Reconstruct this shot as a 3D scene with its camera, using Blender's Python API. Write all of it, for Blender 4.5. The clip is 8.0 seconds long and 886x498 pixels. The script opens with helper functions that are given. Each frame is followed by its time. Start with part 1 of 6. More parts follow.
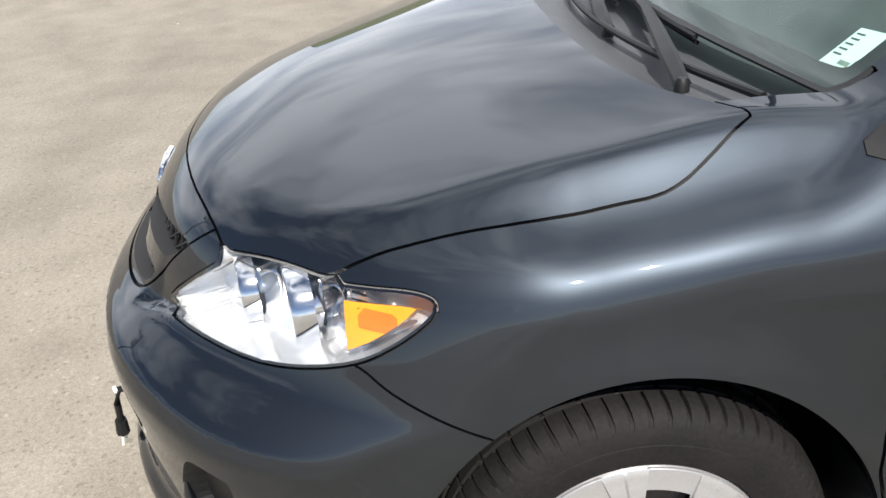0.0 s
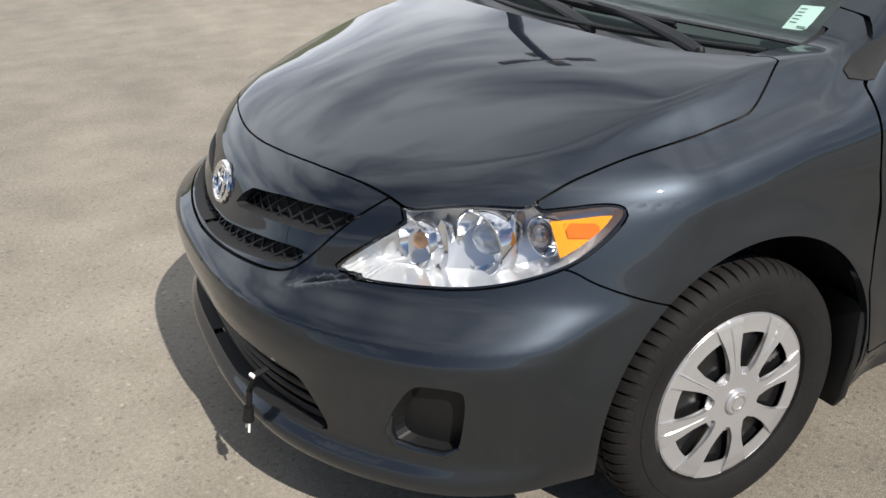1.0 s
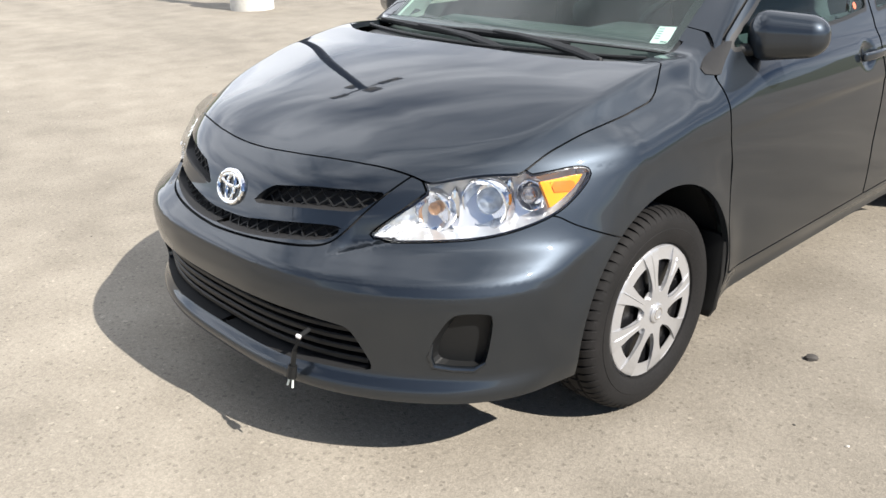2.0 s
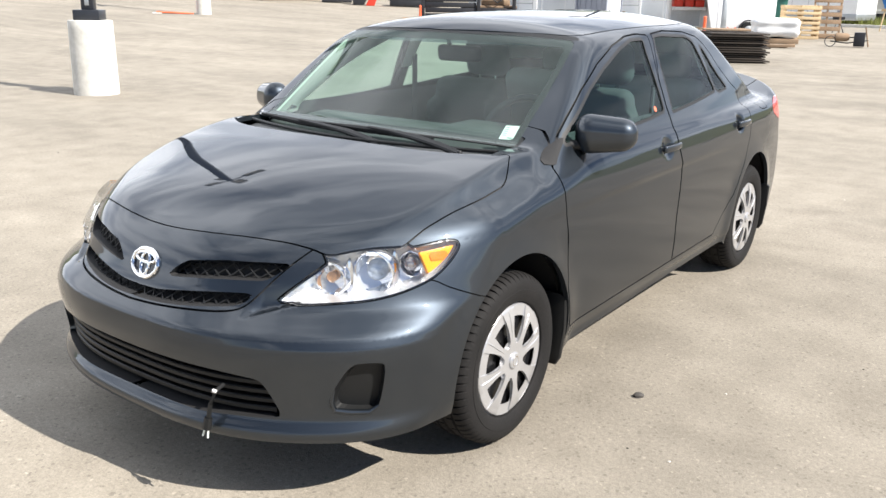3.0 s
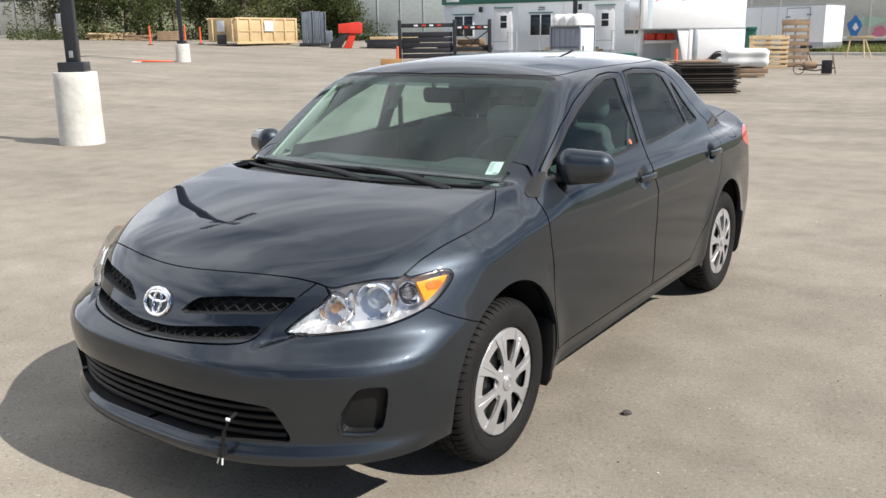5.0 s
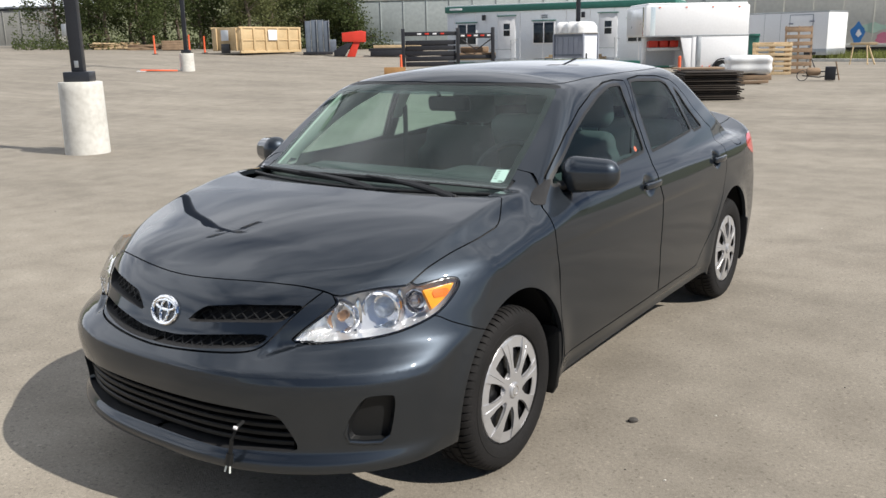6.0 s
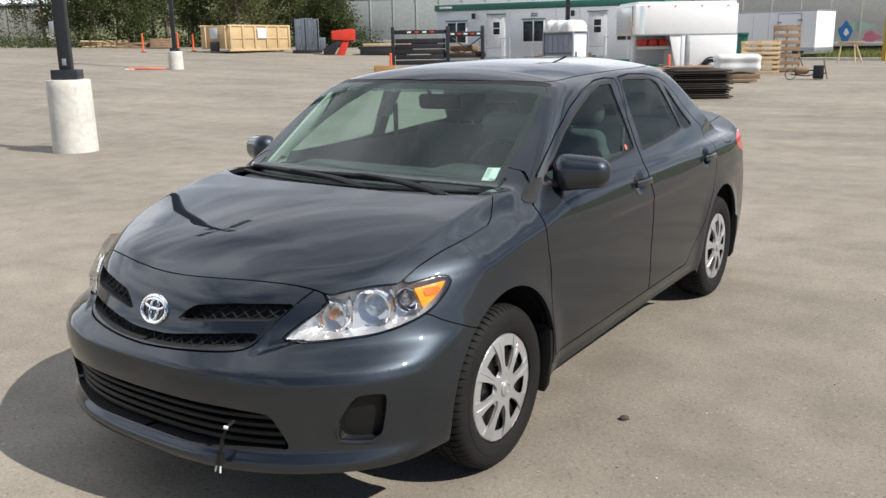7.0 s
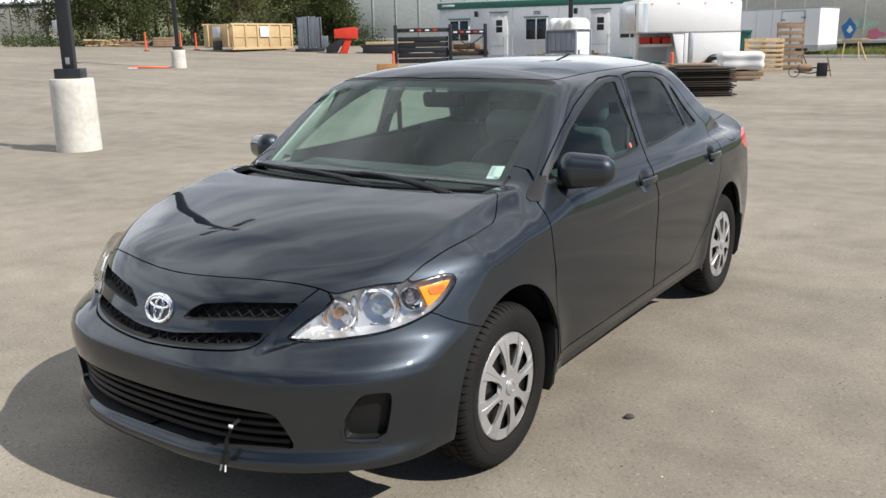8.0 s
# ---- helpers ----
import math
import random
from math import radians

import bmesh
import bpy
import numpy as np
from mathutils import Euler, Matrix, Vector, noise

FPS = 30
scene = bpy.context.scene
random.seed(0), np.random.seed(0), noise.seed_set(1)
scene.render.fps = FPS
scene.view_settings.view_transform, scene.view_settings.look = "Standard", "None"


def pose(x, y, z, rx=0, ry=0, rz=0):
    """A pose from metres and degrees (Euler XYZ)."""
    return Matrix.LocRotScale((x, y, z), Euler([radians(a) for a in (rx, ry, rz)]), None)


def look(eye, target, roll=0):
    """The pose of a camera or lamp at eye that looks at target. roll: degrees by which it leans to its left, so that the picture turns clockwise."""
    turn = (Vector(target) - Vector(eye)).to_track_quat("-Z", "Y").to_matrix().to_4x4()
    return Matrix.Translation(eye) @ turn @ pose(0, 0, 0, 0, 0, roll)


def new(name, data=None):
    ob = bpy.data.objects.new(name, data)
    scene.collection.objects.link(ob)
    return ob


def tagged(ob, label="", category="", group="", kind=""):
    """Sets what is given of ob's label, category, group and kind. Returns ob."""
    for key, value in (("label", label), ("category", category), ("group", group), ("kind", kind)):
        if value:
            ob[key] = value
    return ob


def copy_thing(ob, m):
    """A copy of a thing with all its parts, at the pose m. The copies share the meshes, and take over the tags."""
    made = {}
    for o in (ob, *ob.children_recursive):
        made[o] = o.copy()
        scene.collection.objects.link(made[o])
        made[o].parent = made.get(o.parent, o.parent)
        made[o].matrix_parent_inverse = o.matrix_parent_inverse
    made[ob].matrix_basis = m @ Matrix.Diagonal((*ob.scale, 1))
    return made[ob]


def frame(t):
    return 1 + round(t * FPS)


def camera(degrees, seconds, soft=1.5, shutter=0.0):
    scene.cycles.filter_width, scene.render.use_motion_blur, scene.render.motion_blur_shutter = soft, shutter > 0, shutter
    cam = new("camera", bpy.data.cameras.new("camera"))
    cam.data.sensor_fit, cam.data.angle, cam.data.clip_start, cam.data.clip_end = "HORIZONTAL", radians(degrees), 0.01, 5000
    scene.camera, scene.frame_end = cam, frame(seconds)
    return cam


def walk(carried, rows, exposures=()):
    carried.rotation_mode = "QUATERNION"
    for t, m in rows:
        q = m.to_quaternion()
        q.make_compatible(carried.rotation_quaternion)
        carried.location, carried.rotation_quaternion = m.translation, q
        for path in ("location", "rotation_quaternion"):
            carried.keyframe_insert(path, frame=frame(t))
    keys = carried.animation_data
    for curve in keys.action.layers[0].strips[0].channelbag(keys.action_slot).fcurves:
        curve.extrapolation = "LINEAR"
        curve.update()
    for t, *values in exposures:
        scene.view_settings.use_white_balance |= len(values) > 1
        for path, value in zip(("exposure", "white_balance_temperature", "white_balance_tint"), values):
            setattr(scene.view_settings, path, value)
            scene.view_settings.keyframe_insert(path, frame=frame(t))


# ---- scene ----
cam = camera(55.00, 8.0)
PATH = [
    (0.0, (1.7894, -0.3159, 1.3814), (0.0157, -0.2438, 0.4601), -3.29),
    (0.5, (1.9392, -0.7538, 1.4055), (0.2001, -0.3141, 0.5212), -2.1),
    (1.0, (1.9612, -1.2057, 1.3888), (0.3229, -0.4204, 0.5527), -2.24),
    (2.5, (2.1667, -2.22, 1.4651), (0.9492, -0.7791, 0.8006), -0.06),
    (3.0, (2.2695, -2.3715, 1.524), (1.1452, -0.8181, 0.9558), 0.89),
    (3.5, (2.3794, -2.4543, 1.5454), (1.1896, -0.9364, 1.016), -0.32),
    (4.0, (2.3747, -2.4896, 1.5534), (1.2394, -0.9369, 1.0055), -0.12),
    (4.5, (2.3548, -2.5211, 1.5519), (1.2518, -0.9305, 1.0487), -0.84),
    (6.0, (2.3458, -2.5516, 1.5545), (1.2298, -0.9588, 1.0881), -1.09),
    (6.5, (2.3434, -2.5494, 1.5555), (1.2547, -0.9362, 1.0944), -1.0),
    (7.0, (2.3376, -2.5476, 1.5518), (1.2415, -0.9422, 1.0815), -1.01),
    (7.5, (2.3316, -2.544, 1.5509), (1.2279, -0.9448, 1.0771), -1.11),
    (8.0, (2.329, -2.5465, 1.5517), (1.2278, -0.9457, 1.0775), -1.13),
]
EXPOSURES = [(0.0, 0.55), (0.5, 0.12), (1.0, 0.14), (1.2, 0.22), (2.3, 0.85), (2.5, 0.85), (3.0, 0.90), (3.5, 0.60), (4.0, 0.45), (4.5, 0.44), (6.0, 0.14), (8.0, 0.14)]
walk(cam, [(t, look(eye, target, roll)) for t, eye, target, roll in PATH], EXPOSURES)

# ---- sky and sun ----
SUN_WAY = Vector((1.05, 0.095, 1.0)).normalized()   # towards the sun
world = bpy.data.worlds.new("sky")
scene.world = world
world.use_nodes = True
wt = world.node_tree
wt.nodes.clear()
w_out = wt.nodes.new("ShaderNodeOutputWorld")
w_bg = wt.nodes.new("ShaderNodeBackground")
w_sky = wt.nodes.new("ShaderNodeTexSky")
w_sky.sky_type, w_sky.sun_disc = "NISHITA", False
w_sky.sun_elevation = math.asin(SUN_WAY.z)
w_sky.sun_rotation = math.atan2(SUN_WAY.x, SUN_WAY.y)
w_sky.air_density, w_sky.dust_density, w_sky.ozone_density = 0.6, 0.1, 2.0
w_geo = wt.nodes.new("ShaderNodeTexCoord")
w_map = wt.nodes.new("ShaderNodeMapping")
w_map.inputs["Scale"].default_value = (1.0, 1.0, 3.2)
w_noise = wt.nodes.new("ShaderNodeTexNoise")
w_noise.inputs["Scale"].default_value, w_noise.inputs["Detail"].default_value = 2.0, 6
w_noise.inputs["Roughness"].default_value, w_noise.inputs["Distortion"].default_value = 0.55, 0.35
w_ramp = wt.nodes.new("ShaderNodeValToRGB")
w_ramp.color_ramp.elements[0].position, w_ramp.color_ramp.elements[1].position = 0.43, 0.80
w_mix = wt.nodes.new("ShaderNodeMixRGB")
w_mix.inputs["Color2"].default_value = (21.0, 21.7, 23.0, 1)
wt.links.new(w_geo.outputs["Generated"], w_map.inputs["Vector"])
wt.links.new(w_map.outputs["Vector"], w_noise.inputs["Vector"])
# Cloud cover weighted to one side, added to brighten what the hood mirrors
w_cloud_bias, w_sum = wt.nodes.new("ShaderNodeVectorMath"), wt.nodes.new("ShaderNodeMath")
w_cloud_bias.operation, w_sum.operation = "DOT_PRODUCT", "MULTIPLY_ADD"
w_cloud_bias.inputs[1].default_value = (-0.70, 0.35, 0.30)
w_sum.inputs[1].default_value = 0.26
wt.links.new(w_geo.outputs["Generated"], w_cloud_bias.inputs[0])
wt.links.new(w_cloud_bias.outputs["Value"], w_sum.inputs[0])
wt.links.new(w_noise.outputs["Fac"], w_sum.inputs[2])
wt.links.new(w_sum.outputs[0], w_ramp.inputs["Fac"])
# Low sky lightened towards the horizon, added for the same reflections
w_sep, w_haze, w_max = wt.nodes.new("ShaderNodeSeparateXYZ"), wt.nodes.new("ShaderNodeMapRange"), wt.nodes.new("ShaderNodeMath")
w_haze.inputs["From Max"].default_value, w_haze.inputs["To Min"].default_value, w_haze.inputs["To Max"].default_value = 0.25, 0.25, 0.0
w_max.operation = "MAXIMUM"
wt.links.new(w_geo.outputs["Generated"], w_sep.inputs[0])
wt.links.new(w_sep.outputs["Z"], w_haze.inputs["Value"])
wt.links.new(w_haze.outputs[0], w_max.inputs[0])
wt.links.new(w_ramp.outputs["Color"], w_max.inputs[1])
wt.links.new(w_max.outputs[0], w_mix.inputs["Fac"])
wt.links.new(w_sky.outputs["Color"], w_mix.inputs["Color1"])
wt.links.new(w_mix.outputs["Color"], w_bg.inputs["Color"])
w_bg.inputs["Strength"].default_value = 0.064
wt.links.new(w_bg.outputs["Background"], w_out.inputs["Surface"])

sun = new("sun", bpy.data.lights.new("sun", "SUN"))
sun.data.energy, sun.data.angle, sun.data.color = 5.3, radians(0.53), (1.0, 0.945, 0.87)
sun.matrix_world = look((0, 0, 0), -SUN_WAY)


# ---- materials ----
def material(name, base, rough=0.6, metal=0.0, spread=0.12, coarse=3.0, fine=60.0, relief=0.0, coat=0.0, spec=0.5, rough_spread=0.08, tint=None):
    """A surface with colour and gloss that vary at a coarse and a fine scale, and a fine relief."""
    m = bpy.data.materials.new(name)
    m.use_nodes = True
    nt = m.node_tree
    b = nt.nodes["Principled BSDF"]
    co = nt.nodes.new("ShaderNodeTexCoord")
    n1, n2 = nt.nodes.new("ShaderNodeTexNoise"), nt.nodes.new("ShaderNodeTexNoise")
    for n, s in ((n1, coarse), (n2, fine)):
        n.inputs["Scale"].default_value, n.inputs["Detail"].default_value = s, 5
        nt.links.new(co.outputs["Object"], n.inputs["Vector"])
    add = nt.nodes.new("ShaderNodeMath")
    add.operation = "ADD"
    nt.links.new(n1.outputs["Fac"], add.inputs[0])
    nt.links.new(n2.outputs["Fac"], add.inputs[1])
    rng = nt.nodes.new("ShaderNodeMapRange")
    rng.inputs["From Min"].default_value, rng.inputs["From Max"].default_value = 0.7, 1.3
    nt.links.new(add.outputs[0], rng.inputs["Value"])
    mix = nt.nodes.new("ShaderNodeMixRGB")
    low = [c * (1 - spread) for c in base]
    high = [min(1, c * (1 + spread)) for c in (tint or base)]
    mix.inputs["Color1"].default_value, mix.inputs["Color2"].default_value = (*low, 1), (*high, 1)
    nt.links.new(rng.outputs[0], mix.inputs["Fac"])
    nt.links.new(mix.outputs[0], b.inputs["Base Color"])
    rr = nt.nodes.new("ShaderNodeMapRange")
    rr.inputs["To Min"].default_value, rr.inputs["To Max"].default_value = max(0.02, rough - rough_spread), min(1, rough + rough_spread)
    nt.links.new(n1.outputs["Fac"], rr.inputs["Value"])
    nt.links.new(rr.outputs[0], b.inputs["Roughness"])
    b.inputs["Metallic"].default_value = metal
    b.inputs["Specular IOR Level"].default_value = spec
    b.inputs["Coat Weight"].default_value, b.inputs["Coat Roughness"].default_value = coat, 0.03
    if relief:
        bm_ = nt.nodes.new("ShaderNodeBump")
        bm_.inputs["Strength"].default_value, bm_.inputs["Distance"].default_value = 0.6, relief
        nt.links.new(n2.outputs["Fac"], bm_.inputs["Height"])
        nt.links.new(bm_.outputs[0], b.inputs["Normal"])
    return m


def clear(name, tint, ior=1.5, rough=0.0, dust_veil=0.0, mirror=1.0):
    """Thin clear glass or plastic: passes light, mirrors by Fresnel; a thin matt film stands for dust and, in its
    colour, a veil of mirrored sky.
    """
    m = bpy.data.materials.new(name)
    m.use_nodes = True
    nt = m.node_tree
    nt.nodes.clear()
    out = nt.nodes.new("ShaderNodeOutputMaterial")
    tr, gl = nt.nodes.new("ShaderNodeBsdfTransparent"), nt.nodes.new("ShaderNodeBsdfGlossy")
    tr.inputs["Color"].default_value = (*tint, 1)
    gl.inputs["Roughness"].default_value = rough
    lw, mx = nt.nodes.new("ShaderNodeLayerWeight"), nt.nodes.new("ShaderNodeMixShader")
    pw, mr = nt.nodes.new("ShaderNodeMath"), nt.nodes.new("ShaderNodeMapRange")
    pw.operation = "POWER"
    pw.inputs[1].default_value = 5.0
    mr.inputs["To Min"].default_value, mr.inputs["To Max"].default_value = 2 * mirror * ((ior - 1) / (ior + 1)) ** 2, mirror
    nt.links.new(lw.outputs["Facing"], pw.inputs[0])
    nt.links.new(pw.outputs[0], mr.inputs["Value"])
    nt.links.new(mr.outputs[0], mx.inputs[0])
    nt.links.new(tr.outputs[0], mx.inputs[1])
    nt.links.new(gl.outputs[0], mx.inputs[2])
    last = mx.outputs[0]
    if dust_veil:
        co, ns, dr = nt.nodes.new("ShaderNodeTexCoord"), nt.nodes.new("ShaderNodeTexNoise"), nt.nodes.new("ShaderNodeMapRange")
        ns.inputs["Scale"].default_value, ns.inputs["Detail"].default_value = 4.0, 6
        dr.inputs["From Min"].default_value, dr.inputs["From Max"].default_value = 0.3, 0.7
        dr.inputs["To Min"].default_value, dr.inputs["To Max"].default_value = dust_veil * 0.75, dust_veil * 1.25
        nt.links.new(co.outputs["Object"], ns.inputs["Vector"])
        nt.links.new(ns.outputs["Fac"], dr.inputs["Value"])
        df, m2 = nt.nodes.new("ShaderNodeBsdfDiffuse"), nt.nodes.new("ShaderNodeMixShader")
        df.inputs["Color"].default_value = (0.50, 0.66, 0.59, 1)
        nt.links.new(dr.outputs[0], m2.inputs[0])
        nt.links.new(last, m2.inputs[1])
        nt.links.new(df.outputs[0], m2.inputs[2])
        last = m2.outputs[0]
    nt.links.new(last, out.inputs["Surface"])
    return m


def car_paint():
    """Metallic paint: a tight and a wide flake lobe under clear coat, with fine flake sparkle."""
    m = material("grey_metallic_paint", (0.0390, 0.0475, 0.0590), 0.40, 1.0, 0.05, 2.0, 900, 0, 1.0, 0.5, 0.03)
    nt = m.node_tree
    a, b = nt.nodes["Principled BSDF"], nt.nodes.new("ShaderNodeBsdfPrincipled")
    nt.links.new(a.inputs["Base Color"].links[0].from_socket, b.inputs["Base Color"])
    b.inputs["Metallic"].default_value, b.inputs["Roughness"].default_value = 1.0, 0.58
    for n in (a, b):
        n.inputs["Coat Weight"].default_value, n.inputs["Coat Roughness"].default_value = 1.0, 0.02
        n.inputs["Specular Tint"].default_value = (0.30, 0.31, 0.33, 1)
    mx = nt.nodes.new("ShaderNodeMixShader")
    mx.inputs[0].default_value = 0.45
    nt.links.new(a.outputs[0], mx.inputs[1])
    nt.links.new(b.outputs[0], mx.inputs[2])
    nt.links.new(mx.outputs[0], nt.nodes["Material Output"].inputs["Surface"])
    return m


PAINT = car_paint()
TRIM = material("black_plastic_trim", (0.009, 0.0095, 0.010), 0.5, 0, 0.2, 6, 300, 0.0004, 0, 0.3)
GLOSS_BLACK = material("gloss_black_plastic", (0.008, 0.008, 0.009), 0.16, 0, 0.2, 5, 90)
INNER = material("dark_inner_body", (0.010, 0.010, 0.011), 0.75, 0, 0.2)
RUBBER = material("tyre_rubber", (0.008, 0.008, 0.008), 0.75, 0, 0.2, 9, 140, 0.0004, 0, 0.25, tint=(0.012, 0.011, 0.011))
SEAL = material("window_seal_rubber", (0.012, 0.012, 0.013), 0.55, 0, 0.2)
SILVER = material("silver_wheel_paint", (0.47, 0.47, 0.48), 0.33, 0.6, 0.06, 6, 200, 0, 0.5)
STEEL_DARK = material("black_painted_steel", (0.008, 0.008, 0.009), 0.24, 0.0, 0.25)
CHROME = material("bright_chrome", (0.90, 0.90, 0.91), 0.10, 1.0, 0.04, 4, 50, 0, 0, 0.5, 0.03)
GLASS = clear("green_tinted_glass", (0.70, 0.86, 0.80), 1.52, 0.0, 0.016, 0.8)
SIDE_GLASS = clear("green_tinted_side_glass", (0.60, 0.76, 0.73), 1.52, 0.0, 0.004, 0.5)
LENS = clear("clear_lamp_lens", (0.96, 0.97, 0.98), 1.5)
AMBER = material("amber_lamp_plastic", (0.95, 0.34, 0.014), 0.12, 0, 0.12, 20, 240, 0.0008, 0.6)
RED_LENS = material("red_lamp_plastic", (0.55, 0.012, 0.012), 0.12, 0, 0.12, 20, 200, 0, 0.8)
FABRIC = material("grey_seat_fabric", (0.085, 0.090, 0.092), 0.92, 0, 0.14, 9, 500, 0.0006)
PALE_FABRIC = material("pale_grey_fabric", (0.66, 0.70, 0.65), 0.92, 0, 0.10, 8, 400, 0.0005)
DASH = material("grey_dashboard_plastic", (0.050, 0.055, 0.056), 0.62, 0, 0.12, 6, 120, 0.0002)
PAPER = material("white_paper", (0.90, 0.88, 0.89), 0.8, 0, 0.03)
CONCRETE = material("cast_concrete", (0.57, 0.555, 0.505), 0.88, 0, 0.12, 3.0, 14, 0.0008, tint=(0.60, 0.59, 0.55))
# ---- the car's outer form, as one smooth implicit surface (x to its left, y to its rear, metres) ----
def spline(v, xs, ys):
    """Smooth monotone interpolation through a few control values."""
    xs, ys = np.asarray(xs, float), np.asarray(ys, float)
    h, d = np.diff(xs), np.diff(ys) / np.diff(xs)
    m = np.empty_like(ys)
    m[0], m[-1] = d[0], d[-1]
    w1, w2 = 2 * h[1:] + h[:-1], h[1:] + 2 * h[:-1]
    ok = d[:-1] * d[1:] > 0
    a, b = np.where(ok, d[:-1], 1), np.where(ok, d[1:], 1)
    m[1:-1] = np.where(ok, (w1 + w2) / (w1 / a + w2 / b), 0)
    v = np.clip(v, xs[0], xs[-1])
    i = np.clip(np.searchsorted(xs, v, side="right") - 1, 0, len(xs) - 2)
    t = (v - xs[i]) / h[i]
    return (ys[i] * (1 + 2 * t) * (1 - t) ** 2 + m[i] * h[i] * t * (1 - t) ** 2
            + ys[i + 1] * t * t * (3 - 2 * t) + m[i + 1] * h[i] * t * t * (t - 1))


def smax(a, b, k):
    d = np.maximum(k - np.abs(a - b), 0) / k
    return np.maximum(a, b) + d * d * k * 0.25


def smin(a, b, k):
    return -smax(-a, -b, k)


def bump(v, c, w):
    return np.exp(-((v - c) / w) ** 2)


WHEELBASE, HUB_Z = 2.6, 0.309


def side_width(y, z):
    """Half width of the body side."""
    s = spline(z, [0.14, 0.20, 0.30, 0.48, 0.68, 0.84, 0.92, 0.99, 1.12],
               [0.810, 0.842, 0.866, 0.878, 0.880, 0.872, 0.855, 0.828, 0.765])
    s = s - spline(y, [-0.95, -0.6, -0.3, 0.1, 0.6, 2.2, 2.8, 3.2, 3.62], [0.075, 0.026, 0.010, 0, 0, 0, 0.012, 0.045, 0.12])
    for yc in (0.0, WHEELBASE):
        r = np.hypot(y - yc, z - HUB_Z)
        s = s + 0.014 * bump(r, 0.36, 0.07) * np.clip((z - 0.1) / 0.2, 0, 1)
    for yc in (1.27, 2.30):
        s = s - 0.022 * np.exp(-(np.hypot((y - yc) / 0.050, (z - 0.893) / 0.042)) ** 4)
    s = s - 0.010 * bump(z, 0.27, 0.035) * np.clip((y - 0.35) / 0.1, 0, 1) * np.clip((2.3 - y) / 0.1, 0, 1)
    return s


def front_face(ax, z):
    """y of the front face."""
    prof = spline(z, [0.14, 0.20, 0.240, 0.272, 0.32, 0.44, 0.520, 0.568, 0.578, 0.60, 0.64, 0.72, 0.80, 0.90],
                  [0.13, 0.060, 0.014, 0.003, 0.026, 0.012, 0.001, 0.002, 0.008, 0.032, 0.077, 0.112, 0.160, 0.27])
    plan = 0.56 * ax ** 3.0 + 0.05 * ax ** 2
    # a fold running inwards from the lamp's lower corner, with a hollow above it
    up = z - 0.617 - 0.33 * (ax - 0.439)
    fold = np.clip(up / 0.012 + 0.5, 0, 1) * np.exp(-np.maximum(up, 0) / 0.055) * np.clip((ax - 0.415) / 0.035, 0, 1) * np.clip((0.60 - ax) / 0.05, 0, 1)
    plan = plan + 0.024 * fold * fold * (3 - 2 * fold)
    return -0.945 + prof + plan + 0.075 * spline(z, [0.54, 0.64, 0.80], [0, 0.55, 1]) * (ax / 0.6) ** 2


def rear_face(ax, z):
    prof = spline(z, [0.16, 0.30, 0.50, 0.62, 0.80, 1.0, 1.12], [0.10, 0.03, 0.0, 0.02, 0.07, 0.09, 0.12])
    return 3.57 - prof - 0.42 * ax ** 3.2


def hood_top(ax, y):
    zc = spline(y, [-0.95, -0.84, -0.72, -0.5, -0.1, 0.2, 0.4, 0.9, 2.6, 3.0, 3.3, 3.48, 3.62],
                [0.690, 0.765, 0.832, 0.915, 0.995, 1.022, 1.02, 1.01, 1.025, 1.043, 1.080, 1.105, 1.0])
    fall = spline(y, [-0.95, -0.65, -0.45, -0.25, 0.2, 0.6, 2.6, 3.1, 3.6], [0.12, 0.138, 0.106, 0.095, 0.042, 0.04, 0.05, 0.07, 0.09])
    u = ax / 0.75
    plain = zc - fall * (0.55 * u ** 2 + 0.45 * u ** 4)
    # the hood's long side ridge: a steep flank falls from it to the fender's gently sloping top
    xc = spline(y, [-0.60, -0.43, -0.33, -0.19, -0.10, -0.03, 0.12, 0.4], [0.630, 0.667, 0.700, 0.725, 0.735, 0.737, 0.733, 0.74])
    xs = spline(y, [-0.60, -0.43, -0.33, -0.19, -0.10, 0.02, 0.12, 0.4], [0.720, 0.737, 0.754, 0.780, 0.793, 0.798, 0.794, 0.79])
    steep = spline(y, [-0.60, -0.43, -0.33, -0.19, -0.08, 0.1, 0.5], [0.26, 0.30, 0.50, 0.90, 1.28, 1.32, 1.1])
    uc = xc / 0.75
    rear = np.clip((y + 0.52) / 0.42, 0, 1)
    rear = rear * rear * (3 - 2 * rear)
    edge = (1 - 0.4 * rear) * fall * (0.55 * uc ** 2 + 0.45 * uc ** 4)
    knee = 0.007 * np.logaddexp(0, np.clip((ax - xc) / 0.007, -40, 40))
    foot = 0.016 * np.logaddexp(0, np.clip((ax - xs) / 0.016, -40, 40))
    creased = zc - edge * (ax / xc) ** 2 - steep * knee + (steep - 0.20) * foot
    w = np.clip((y + 0.66) / 0.2, 0, 1) * np.clip((0.58 - y) / 0.38, 0, 1)
    w = w * w * (3 - 2 * w)
    return plain + w * (creased - plain)


def lower_body(ax, y, z):
    d = smax(ax - side_width(y, z), front_face(ax, z) - y, 0.11)
    d = smax(d, y - rear_face(ax, z), 0.12)
    d = smax(d, (z - hood_top(ax, y)) * 0.95, 0.04 + 0.03 * np.clip((y + 0.4) / 0.3, 0, 1) * np.clip((0.7 - y) / 0.3, 0, 1))
    return smax(d, 0.165 - z, 0.02)


